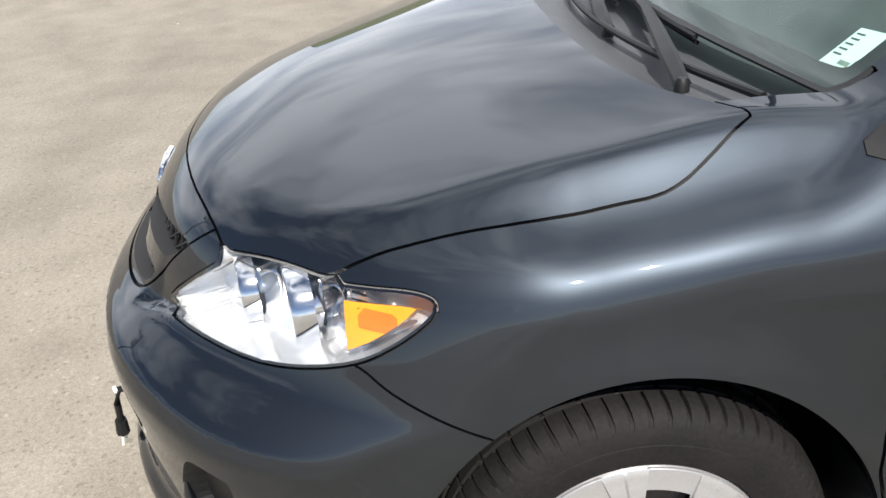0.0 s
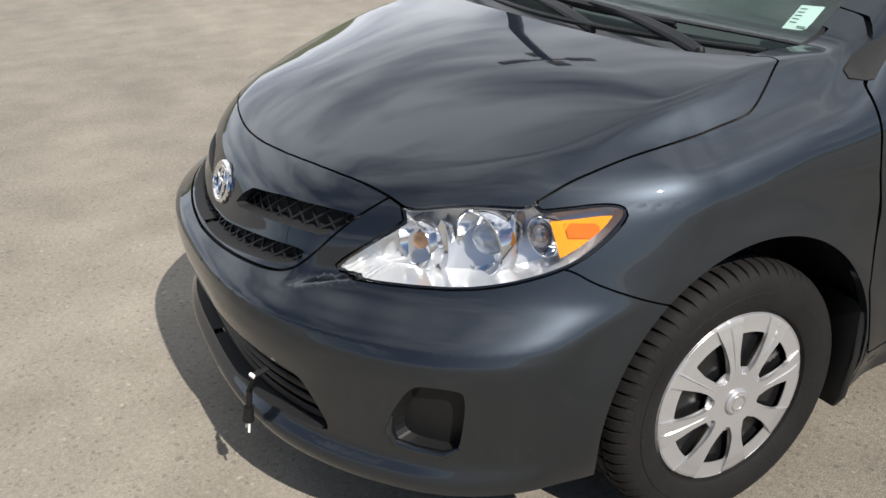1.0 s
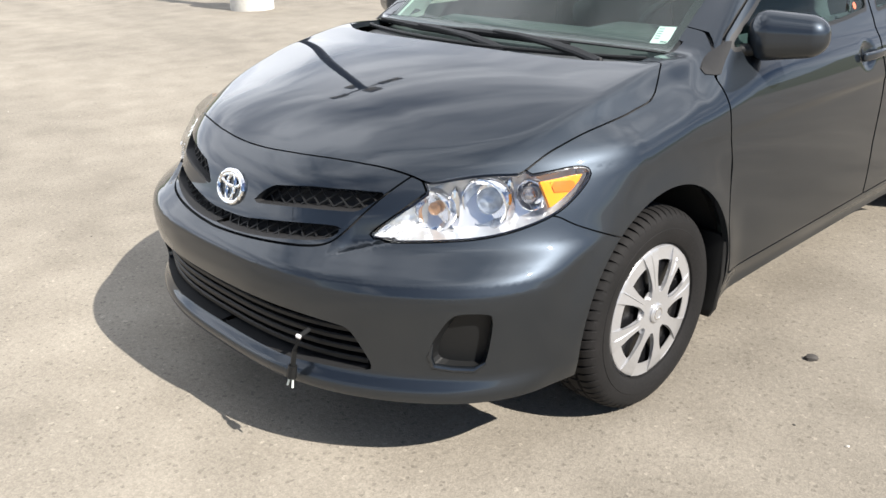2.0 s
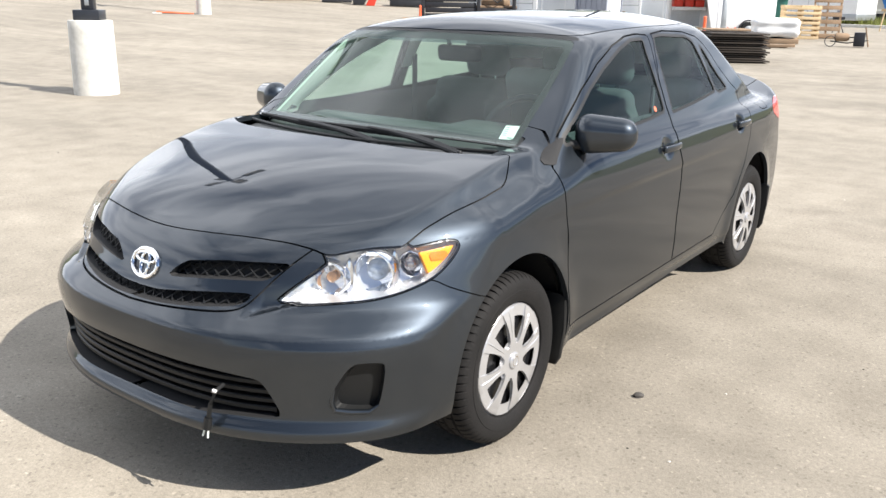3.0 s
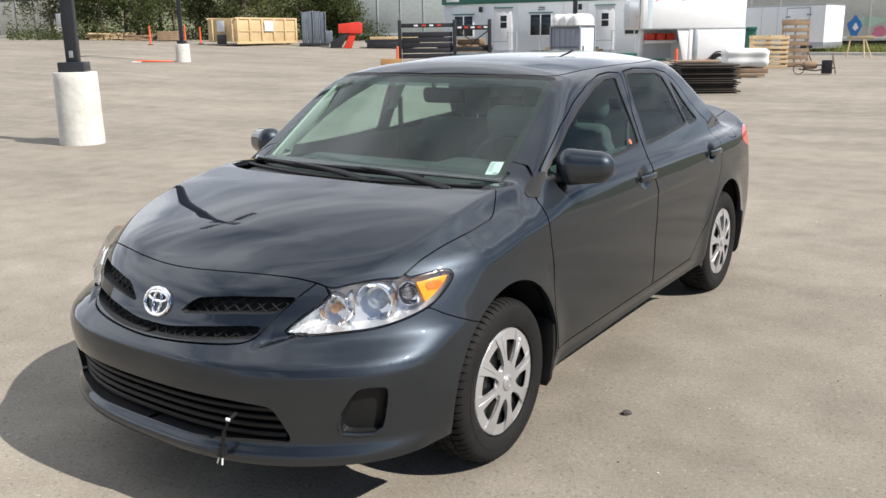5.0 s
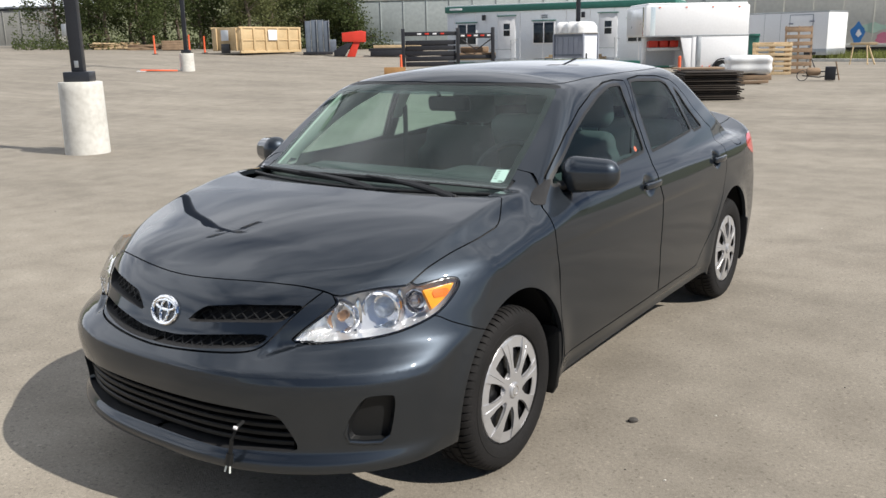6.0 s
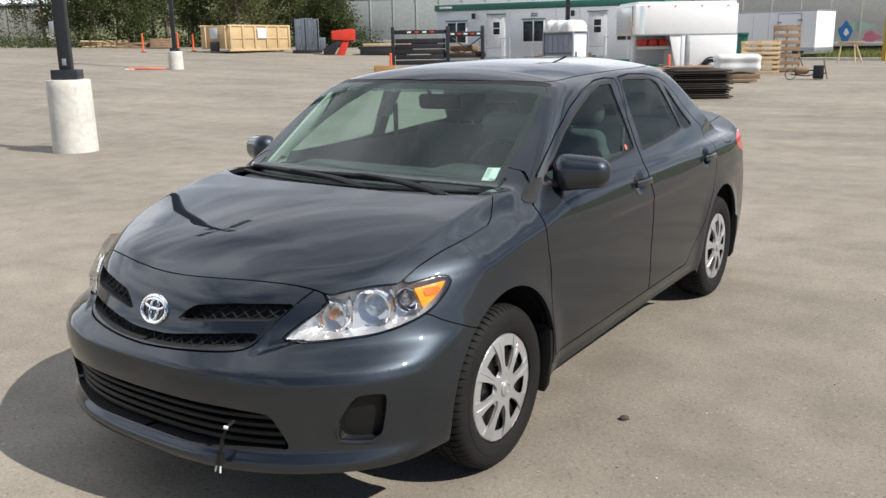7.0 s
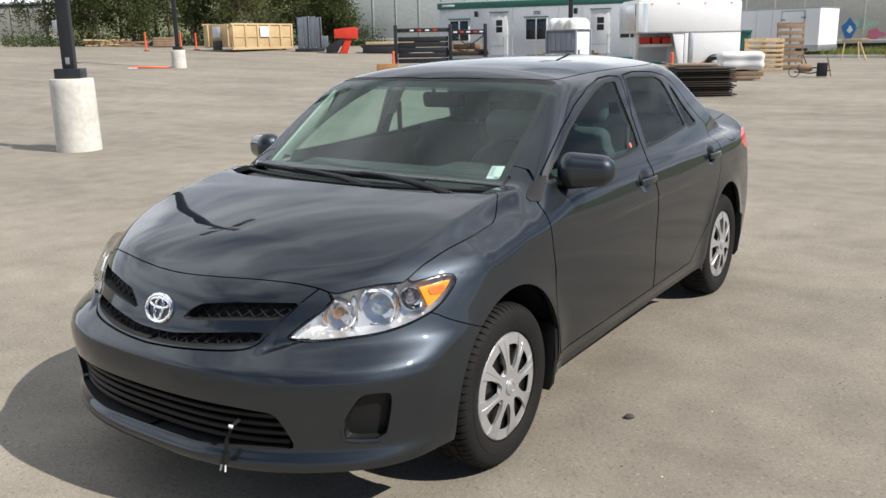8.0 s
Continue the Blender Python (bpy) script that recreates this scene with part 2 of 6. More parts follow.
def screen_y(ax, z):
    return 0.205 + 1.42 * (z - 1.02) + 0.13 * (z - 1.02) ** 2 + 0.29 * ax ** 2


def backlight_y(ax, z):
    return 2.89 - 1.86 * (z - 1.07) - 0.20 * ax ** 2


def roof_z(ax, y):
    return spline(y, [0.5, 0.9, 1.2, 1.6, 2.0, 2.4, 2.9], [1.385, 1.440, 1.460, 1.468, 1.468, 1.445, 1.31]) - 0.14 * ax ** 2 - 0.10 * ax ** 4


def cabin_side(y, z):
    return 0.818 - 0.34 * (z - 1.0) - 0.22 * (z - 1.0) ** 2 - 0.066 * np.clip(y - 1.7, 0, 2) ** 1.5 - 0.03 * np.clip(1.0 - y, 0, 1) ** 1.5


def cabin(ax, y, z):
    d = smax((screen_y(ax, z) - y) * 0.53, (y - backlight_y(ax, z)) * 0.47, 0.02)
    d = smax(d, (z - roof_z(ax, y)) * 0.97, 0.05)
    d = smax(d, (ax - cabin_side(y, z)) * 0.9, 0.045)
    return smax(d, 0.8 - z, 0.02)


def car_form(p):
    ax, y, z = np.sqrt(p[:, 0] ** 2 + 1e-6), p[:, 1], p[:, 2]
    return smin(lower_body(ax, y, z), cabin(ax, y, z), 0.03)


def slope_of(form, p, e=0.002):
    g = np.stack([form(p + e * a) - form(p - e * a) for a in np.eye(3)], 1) / (2 * e)
    return g, np.linalg.norm(g, axis=1, keepdims=True) + 1e-9


def settle(form, p, rounds=4):
    """Move points onto the surface form = 0; gives points and normals."""
    for _ in range(rounds):
        g, n = slope_of(form, p)
        p = p - np.clip(form(p)[:, None] / n, -0.02, 0.02) * g / n
    g, n = slope_of(form, p)
    return p, g / n


def skin(form, lo, hi, step):
    """Surface nets: a fine even triangle mesh of form = 0 with exact normals."""
    n = [int((b - a) / step) + 2 for a, b in zip(lo, hi)]
    axes = [a + step * np.arange(k) for a, k in zip(lo, n)]
    f = np.empty(n)
    for i, x in enumerate(axes[0]):
        yy, zz = np.meshgrid(axes[1], axes[2], indexing="ij")
        f[i] = form(np.stack([np.full(yy.size, x), yy.ravel(), zz.ravel()], 1)).reshape(yy.shape)
    s = f < 0
    c = sum(s[i:n[0] - 1 + i, j:n[1] - 1 + j, k:n[2] - 1 + k].astype(int) for i in (0, 1) for j in (0, 1) for k in (0, 1))
    cells = np.argwhere((c > 0) & (c < 8))
    index = -np.ones(c.shape, int)
    index[tuple(cells.T)] = np.arange(len(cells))
    p, nrm = settle(form, np.array(lo) + step * (cells + 0.5), 6)
    faces = []
    for ax in range(3):
        u, v = (ax + 1) % 3, (ax + 2) % 3
        a = [slice(1, -1)] * 3
        b = [slice(1, -1)] * 3
        a[ax], b[ax] = slice(0, -1), slice(1, None)
        e = np.argwhere(s[tuple(a)] != s[tuple(b)])
        off = np.ones(3, int)
        off[ax] = 0
        e = e + off
        flip = s[tuple(e.T)]
        def cell(du, dv):
            q = e.copy()
            q[:, u] -= du
            q[:, v] -= dv
            return index[tuple(q.T)]
        quad = np.stack([cell(0, 0), cell(1, 0), cell(1, 1), cell(0, 1)], 1)
        quad = np.where(flip[:, None], quad, quad[:, ::-1])
        quad = quad[(quad >= 0).all(1)]
        faces += [quad[:, [0, 1, 2]], quad[:, [0, 2, 3]]]
    return p, nrm, np.concatenate(faces)


def cut(mesh, values):
    """Keep the part of a triangle mesh where values (one a vertex) are positive."""
    p, nrm, tri = mesh
    v = np.where(np.abs(values) < 1e-6, 1e-6, values)
    up = v[tri] > 0
    k = up.sum(1)
    out = [tri[k == 3]]
    extra_p, extra_n, made, base = [], [], {}, len(p)

    def mid(i, j):
        key = (i, j) if i < j else (j, i)
        if key not in made:
            t = v[key[0]] / (v[key[0]] - v[key[1]])
            made[key] = base + len(extra_p)
            extra_p.append(p[key[0]] + t * (p[key[1]] - p[key[0]]))
            extra_n.append(nrm[key[0]] + t * (nrm[key[1]] - nrm[key[0]]))
        return made[key]
    more = []
    for f in tri[(k == 1) | (k == 2)]:
        ring = []
        for i in range(3):
            a, b = int(f[i]), int(f[(i + 1) % 3])
            if v[a] > 0:
                ring.append(a)
            if (v[a] > 0) != (v[b] > 0):
                ring.append(mid(a, b))
        more += [(ring[0], ring[i], ring[i + 1]) for i in range(1, len(ring) - 1)]
    if more:
        out.append(np.array(more))
    if extra_p:
        p, nrm = np.concatenate([p, extra_p]), np.concatenate([nrm, extra_n])
    tri = np.concatenate(out)
    used, inv = np.unique(tri, return_inverse=True)
    return p[used], nrm[used], inv.reshape(-1, 3)


def rounded(points, rounds=3):
    """Closed outline with its corners rounded off."""
    q = np.asarray(points, float)
    for _ in range(rounds):
        r = np.roll(q, -1, 0)
        q = np.stack([0.75 * q + 0.25 * r, 0.25 * q + 0.75 * r], 1).reshape(-1, 2)
    return q


def inside(outline, q):
    """Signed distance of points q to a closed outline, positive inside."""
    a, b = outline, np.roll(outline, -1, 0)
    best, odd = np.full(len(q), 1e9), np.zeros(len(q), bool)
    for (ax_, ay), (bx, by) in zip(a, b):
        dx, dy = bx - ax_, by - ay
        px, py = q[:, 0] - ax_, q[:, 1] - ay
        t = np.clip((px * dx + py * dy) / (dx * dx + dy * dy + 1e-12), 0, 1)
        best = np.minimum(best, (px - t * dx) ** 2 + (py - t * dy) ** 2)
        if ay != by:
            odd ^= ((ay > q[:, 1]) != (by > q[:, 1])) & (px < (q[:, 1] - ay) * dx / dy)
    return np.where(odd, 1, -1) * np.sqrt(best)




# ---- building tools ----
def mesh_of(name, verts, faces, mat, normals=None, smooth=True):
    me = bpy.data.meshes.new(name)
    me.from_pydata([tuple(v) for v in np.asarray(verts, float).tolist()], [], [tuple(f) for f in faces])
    me.materials.append(mat)
    if smooth:
        me.polygons.foreach_set("use_smooth", np.ones(len(me.polygons), bool))
    if normals is not None:
        me.normals_split_custom_set_from_vertices([tuple(n) for n in np.asarray(normals, float).tolist()])
    me.update()
    return me


def put(name, me, parent=None, label=""):
    ob = new(name, me)
    ob.parent = parent
    return tagged(ob, label)


def part(name, bm, mat, parent=None, label="", smooth=True, sharp=35):
    """Links a bmesh as one mesh object under a thing or under a part."""
    me = bpy.data.meshes.new(name)
    bmesh.ops.recalc_face_normals(bm, faces=bm.faces)
    for f in bm.faces:
        f.smooth = smooth
    lim = radians(sharp)
    for e in bm.edges:
        if len(e.link_faces) == 2 and e.calc_face_angle(0) > lim:
            e.smooth = False
    bm.to_mesh(me)
    bm.free()
    me.materials.append(mat)
    return put(name, me, parent, label)


def block(bm, x0, x1, y0, y1, z0, z1, bevel=0.0, m=None):
    r = bmesh.ops.create_cube(bm, size=1.0)
    vs = r["verts"]
    for v in vs:
        v.co = Vector((x0 + (v.co.x + 0.5) * (x1 - x0), y0 + (v.co.y + 0.5) * (y1 - y0), z0 + (v.co.z + 0.5) * (z1 - z0)))
    if bevel:
        es = list({e for v in vs for e in v.link_edges})
        r = bmesh.ops.bevel(bm, geom=es, offset=bevel, segments=2, profile=0.5, affect="EDGES")
        vs = list({v for f in r["faces"] for v in f.verts} | {v for v in vs if v.is_valid})
    if m is not None:
        bmesh.ops.transform(bm, matrix=m, verts=vs)
    return vs


def boxed(x0, x1, y0, y1, z0, z1, bevel=0.0, m=None):
    bm = bmesh.new()
    block(bm, x0, x1, y0, y1, z0, z1, bevel, m)
    return bm


def turned(profile, n=48, axis="Z", closed=False):
    """A lathe: profile of (radius, height)."""
    bm = bmesh.new()
    rings = []
    for r, h in profile:
        ring = []
        for i in range(n):
            a = 2 * math.pi * i / n
            c = (r * math.cos(a), r * math.sin(a), h) if axis == "Z" else (h, r * math.cos(a), r * math.sin(a))
            ring.append(bm.verts.new(c))
        rings.append(ring)
    pairs = list(zip(rings, rings[1:])) + ([(rings[-1], rings[0])] if closed else [])
    for a, b in pairs:
        for i in range(n):
            bm.faces.new((a[i], a[(i + 1) % n], b[(i + 1) % n], b[i]))
    if not closed:
        for ring in (rings[0], rings[-1]):
            bm.faces.new(ring)
    return bm


def tube(bm, path, radius, n=8):
    """A round rod along a path of points; radius one number or one a point."""
    pts = [Vector(p) for p in path]
    rad = radius if isinstance(radius, (list, tuple)) else [radius] * len(pts)
    rings = []
    for i, p in enumerate(pts):
        d = (pts[min(i + 1, len(pts) - 1)] - pts[max(i - 1, 0)]).normalized()
        u = d.cross(Vector((0.13, 0.31, 0.94))).normalized()
        w = d.cross(u)
        rings.append([bm.verts.new(p + rad[i] * (math.cos(2 * math.pi * k / n) * u + math.sin(2 * math.pi * k / n) * w)) for k in range(n)])
    for a, b in zip(rings, rings[1:]):
        for k in range(n):
            bm.faces.new((a[k], a[(k + 1) % n], b[(k + 1) % n], b[k]))
    bm.faces.new(rings[0])
    bm.faces.new(rings[-1])
    return bm


def rods(paths, radius, n=8):
    bm = bmesh.new()
    for p in paths:
        tube(bm, p, radius, n)
    return bm


def extruded(outline, axis, a, b, bevel=0.0):
    """A plate: a closed 2D outline pushed from a to b along an axis (0: outline is y,z; 1: x,z; 2: x,y)."""
    bm = bmesh.new()
    def at(q, h):
        return ((h, q[0], q[1]), (q[0], h, q[1]), (q[0], q[1], h))[axis]
    lo = [bm.verts.new(at(q, a)) for q in outline]
    hi = [bm.verts.new(at(q, b)) for q in outline]
    caps = [bm.faces.new(lo), bm.faces.new(hi)]
    for i in range(len(lo)):
        j = (i + 1) % len(lo)
        bm.faces.new((lo[i], lo[j], hi[j], hi[i]))
    if bevel:
        bmesh.ops.bevel(bm, geom=[e for f in caps for e in f.edges], offset=bevel, segments=2, profile=0.5, affect="EDGES")
    return bm


def panel(name, mesh, mat, parent, label="", depth=0.012, mirror=False):
    """A sheet cut from the car's skin, with its edges turned inwards."""
    p, n, tri = mesh
    edges = np.concatenate([tri[:, [0, 1]], tri[:, [1, 2]], tri[:, [2, 0]]])
    key = np.sort(edges, 1)
    _, inv, cnt = np.unique(key, axis=0, return_inverse=True, return_counts=True)
    rim = edges[cnt[inv.ravel()] == 1]
    n = n / (np.linalg.norm(n, axis=1, keepdims=True) + 1e-9)
    if len(rim) and depth:
        a, b = p[rim[:, 0]], p[rim[:, 1]]
        ia, ib = a - depth * n[rim[:, 0]], b - depth * n[rim[:, 1]]
        out = np.cross(b - a, n[rim[:, 0]])
        out /= np.linalg.norm(out, axis=1, keepdims=True) + 1e-9
        k, m = len(p), len(rim)
        p = np.concatenate([p, a, b, ib, ia])
        n = np.concatenate([n, out, out, out, out])
        i = k + np.arange(m)
        quad = np.stack([i + m, i, i + 3 * m, i + 2 * m], 1)
        faces = tri.tolist() + quad.tolist()
    else:
        faces = tri.tolist()
    if mirror:
        p, n = p * [-1, 1, 1], n * [-1, 1, 1]
        faces = [f[::-1] for f in faces]
    return put(name, mesh_of(name, p, faces, mat, n), parent, label)


def blob(name, form, lo, hi, step, mat, parent, label="", mirror=False):
    """A soft solid from an implicit form."""
    return panel(name, skin(form, lo, hi, step), mat, parent, label, 0, mirror)


def soft_box(p, c, half, r, tilt=0.0):
    """Signed distance to a rounded box, tilted about x by tilt degrees."""
    q = p - np.array(c, float)
    if tilt:
        a = math.radians(tilt)
        q = np.stack([q[:, 0], q[:, 1] * math.cos(a) + q[:, 2] * math.sin(a), -q[:, 1] * math.sin(a) + q[:, 2] * math.cos(a)], 1)
    d = np.abs(q) - (np.array(half, float) - r)
    return np.linalg.norm(np.maximum(d, 0), axis=1) + np.minimum(d.max(1), 0) - r


# ---- the yard's ground: one sheet, rising gently at the far side ----
def ground_z(x, y):
    z = 0.0085 * 3.0 * np.logaddexp(0, (y - 6.0) / 3.0) + 0.045 * 4.0 * np.logaddexp(0, (-x - 20.0) / 4.0) - 0.0045
    return 3.0 * np.tanh(np.maximum(z, 0.0) / 3.0)


def asphalt():
    m = material("worn_asphalt", (0.224, 0.199, 0.162), 0.92, 0, 0.12, 0.35, 3.0, 0, 0, 0.3, tint=(0.258, 0.232, 0.192))
    nt = m.node_tree
    b = nt.nodes["Principled BSDF"]
    mix0 = b.inputs["Base Color"].links[0].from_socket
    co = nt.nodes.new("ShaderNodeTexCoord")
    vo = nt.nodes.new("ShaderNodeTexVoronoi")
    vo.inputs["Scale"].default_value = 220
    nt.links.new(co.outputs["Object"], vo.inputs["Vector"])
    n3 = nt.nodes.new("ShaderNodeTexNoise")
    n3.inputs["Scale"].default_value, n3.inputs["Detail"].default_value = 55, 8
    nt.links.new(co.outputs["Object"], n3.inputs["Vector"])
    sep = nt.nodes.new("ShaderNodeSeparateColor")
    nt.links.new(vo.outputs["Color"], sep.inputs[0])
    stone = nt.nodes.new("ShaderNodeMapRange")
    stone.inputs["To Min"].default_value, stone.inputs["To Max"].default_value = 0.87, 1.13
    nt.links.new(sep.outputs[0], stone.inputs["Value"])
    grain = nt.nodes.new("ShaderNodeMapRange")
    grain.inputs["From Min"].default_value, grain.inputs["From Max"].default_value = 0.3, 0.7
    grain.inputs["To Min"].default_value, grain.inputs["To Max"].default_value = 0.90, 1.09
    nt.links.new(n3.outputs["Fac"], grain.inputs["Value"])
    mul = nt.nodes.new("ShaderNodeMath")
    mul.operation = "MULTIPLY"
    nt.links.new(stone.outputs[0], mul.inputs[0])
    nt.links.new(grain.outputs[0], mul.inputs[1])
    # faint long wheel marks and drying stains, several metres across
    mp, st, sr, m2 = nt.nodes.new("ShaderNodeMapping"), nt.nodes.new("ShaderNodeTexNoise"), nt.nodes.new("ShaderNodeMapRange"), nt.nodes.new("ShaderNodeMath")
    mp.inputs["Rotation"].default_value, mp.inputs["Scale"].default_value = (0, 0, 0.45), (0.12, 0.75, 1)
    st.inputs["Scale"].default_value, st.inputs["Detail"].default_value, st.inputs["Distortion"].default_value = 1.0, 4, 0.8
    sr.inputs["From Min"].default_value, sr.inputs["From Max"].default_value = 0.32, 0.68
    sr.inputs["To Min"].default_value, sr.inputs["To Max"].default_value = 0.86, 1.10
    m2.operation = "MULTIPLY"
    nt.links.new(co.outputs["Object"], mp.inputs[0])
    nt.links.new(mp.outputs[0], st.inputs["Vector"])
    nt.links.new(st.outputs["Fac"], sr.inputs["Value"])
    nt.links.new(mul.outputs[0], m2.inputs[0])
    nt.links.new(sr.outputs[0], m2.inputs[1])
    # scattered pale and dark single stones
    v2, s2, r2, m3 = nt.nodes.new("ShaderNodeTexVoronoi"), nt.nodes.new("ShaderNodeSeparateColor"), nt.nodes.new("ShaderNodeValToRGB"), nt.nodes.new("ShaderNodeMath")
    v2.inputs["Scale"].default_value = 95
    r2.color_ramp.interpolation = "CONSTANT"
    r2.color_ramp.elements[0].position, r2.color_ramp.elements[0].color = 0.0, (0.76, 0.76, 0.76, 1)
    r2.color_ramp.elements[1].position, r2.color_ramp.elements[1].color = 0.035, (1, 1, 1, 1)
    top = r2.color_ramp.elements.new(0.985)
    top.color = (1.25, 1.25, 1.25, 1)
    m3.operation = "MULTIPLY"
    nt.links.new(co.outputs["Object"], v2.inputs["Vector"])
    nt.links.new(v2.outputs["Color"], s2.inputs[0])
    nt.links.new(s2.outputs[1], r2.inputs["Fac"])
    nt.links.new(m2.outputs[0], m3.inputs[0])
    nt.links.new(r2.outputs["Color"], m3.inputs[1])
    sc = nt.nodes.new("ShaderNodeVectorMath")
    sc.operation = "SCALE"
    nt.links.new(mix0, sc.inputs[0])
    nt.links.new(m3.outputs[0], sc.inputs["Scale"])
    nt.links.new(sc.outputs[0], b.inputs["Base Color"])
    bu = nt.nodes.new("ShaderNodeBump")
    bu.inputs["Strength"].default_value, bu.inputs["Distance"].default_value = 0.5, 0.002
    nt.links.new(vo.outputs["Distance"], bu.inputs["Height"])
    bu2 = nt.nodes.new("ShaderNodeBump")
    bu2.inputs["Strength"].default_value, bu2.inputs["Distance"].default_value = 0.4, 0.004
    nt.links.new(n3.outputs["Fac"], bu2.inputs["Height"])
    nt.links.new(bu.outputs[0], bu2.inputs["Normal"])
    nt.links.new(bu2.outputs[0], b.inputs["Normal"])
    return m


ASPHALT = asphalt()
gr = np.concatenate([[0.0], np.geomspace(1.0, 1500, 90)])
ga = np.linspace(0, 2 * np.pi, 97)[:-1]
gv = [(0, 0, 0)] + [(r * math.cos(a), r * math.sin(a), float(ground_z(r * math.cos(a), r * math.sin(a)))) for r in gr[1:] for a in ga]
gf = [(0, 1 + i, 1 + (i + 1) % 96) for i in range(96)]
gf += [(1 + 96 * k + i, 1 + 96 * (k + 1) + i, 1 + 96 * (k + 1) + (i + 1) % 96, 1 + 96 * k + (i + 1) % 96) for k in range(89) for i in range(96)]
tagged(put("ground", mesh_of("ground", gv, gf, ASPHALT)), "sunlit worn grey-brown asphalt of a large storage yard", "ground", kind="structure")


# ---- the car ----
car = tagged(new("car"), "dark grey metallic compact four-door sedan parked on the asphalt", "car")

HOOD_LINE = [(0.000, -0.7585), (0.058, -0.757), (0.122, -0.751), (0.237, -0.732), (0.378, -0.692), (0.485, -0.649), (0.536, -0.627), (0.568, -0.615), (0.587,
        -0.599), (0.620, -0.561), (0.668, -0.505), (0.717, -0.449), (0.727, -0.432), (0.737, -0.395), (0.745, -0.355),
        (0.756, -0.310), (0.768, -0.240), (0.779, -0.170), (0.782, -0.090), (0.784, -0.030), (0.785, 0.010), (0.778, 0.045), (0.760, 0.085), (0.742, 0.120), (0.722, 0.158),
        (0.678, 0.126), (0.600, 0.074), (0.535, 0.048), (0.463, 0.026), (0.350, 0.006), (0.229, -0.007), (0.110, -0.014), (0.000, -0.016)]
SCREEN_LINE = [(-0.100, 1.379), (0.162, 1.375), (0.300, 1.376), (0.431, 1.371), (0.528, 1.366), (0.608, 1.360), (0.626, 1.302), (0.637, 1.236), (0.644, 1.177),
        (0.648, 1.120), (0.652, 1.068), (0.656, 1.024), (0.666, 0.996), (0.666, 0.976), (0.500, 0.966), (-0.100, 0.966)]
BACKLIGHT_LINE = [(-0.1, 1.09), (0.50, 1.095), (0.60, 1.11), (0.585, 1.2), (0.53, 1.345), (0.50, 1.36), (0.3, 1.375), (-0.1, 1.38)]
FRONT_GLASS = [(0.420, 1.012), (0.435, 1.029), (0.584, 1.110), (0.708, 1.178), (0.870, 1.247), (1.080, 1.317), (1.222, 1.348), (1.343, 1.350), (1.332, 1.305),
        (1.335, 1.213), (1.342, 1.106), (1.343, 1.048), (1.180, 1.034), (0.980, 1.024), (0.750, 1.018)]
REAR_GLASS = [(1.443, 1.037), (1.446, 1.118), (1.447, 1.204), (1.463, 1.312), (1.485, 1.357), (1.572, 1.361), (1.876, 1.348), (1.953, 1.324), (1.993, 1.259),
        (2.030, 1.176), (2.078, 1.081), (1.717, 1.056)]
QUARTER_GLASS = [(2.048, 1.302), (2.090, 1.272), (2.146, 1.201), (2.220, 1.137), (2.304, 1.080), (2.144, 1.072), (2.107, 1.088), (2.066, 1.189)]
FRONT_DOOR = [(0.383, 0.318), (0.332, 0.499), (0.334, 0.681), (0.308, 0.799), (0.304, 0.898), (0.301, 0.941), (0.424, 1.049), (0.512, 1.106), (0.650, 1.190),
        (0.829, 1.274), (1.013, 1.336), (1.190, 1.370), (1.321, 1.377), (1.422, 1.370), (1.376, 1.183), (1.376, 1.063), (1.394, 0.994), (1.394,
        0.887), (1.434, 0.769), (1.416, 0.545), (1.430, 0.330)]
REAR_DOOR = [(1.436, 0.330), (1.422, 0.545), (1.440, 0.769), (1.400, 0.887), (1.400, 0.994), (1.382, 1.063), (1.382, 1.183), (1.471, 1.374), (1.631, 1.384),
        (1.868, 1.375), (2.030, 1.348), (2.109, 1.314), (2.187, 1.257), (2.261, 1.187), (2.407, 1.094), (2.500, 1.053), (2.502, 0.946), (2.462,
        0.803), (2.383, 0.682), (2.230, 0.509), (2.079, 0.406), (1.998, 0.335)]
LAMP_LINE = [(-0.744, 0.646), (-0.722, 0.676), (-0.682, 0.715), (-0.640, 0.749), (-0.618, 0.765), (-0.620, 0.860), (-0.430, 0.860), (-0.429, 0.795), (-0.387,
        0.800), (-0.324, 0.808), (-0.292, 0.805), (-0.285, 0.791), (-0.299, 0.773), (-0.335, 0.743), (-0.385, 0.710), (-0.436, 0.689), (-0.507,
        0.668), (-0.568, 0.656), (-0.646, 0.651), (-0.703, 0.648)]
SLOT_TOP = [(0.108, 0.684), (0.130, 0.705), (0.152, 0.724), (0.182, 0.740), (0.306, 0.755), (0.420, 0.759), (0.500, 0.758), (0.474, 0.730), (0.446, 0.710),
        (0.324, 0.704), (0.223, 0.695), (0.150, 0.687)]
SLOT_LOW = [(-0.020, 0.640), (0.081, 0.639), (0.169, 0.651), (0.297, 0.666), (0.428, 0.676), (0.415, 0.652), (0.390, 0.637), (0.314, 0.628), (0.200, 0.617),
        (0.110, 0.612), (0.060, 0.611), (-0.020, 0.611)]
SURROUND = [(-0.100, 0.601), (0.060, 0.605), (0.137, 0.608), (0.249, 0.614), (0.345, 0.620), (0.394, 0.627), (0.417, 0.640), (0.441, 0.675), (0.475, 0.724),
        (0.498, 0.757), (0.620, 0.900), (-0.100, 0.950)]
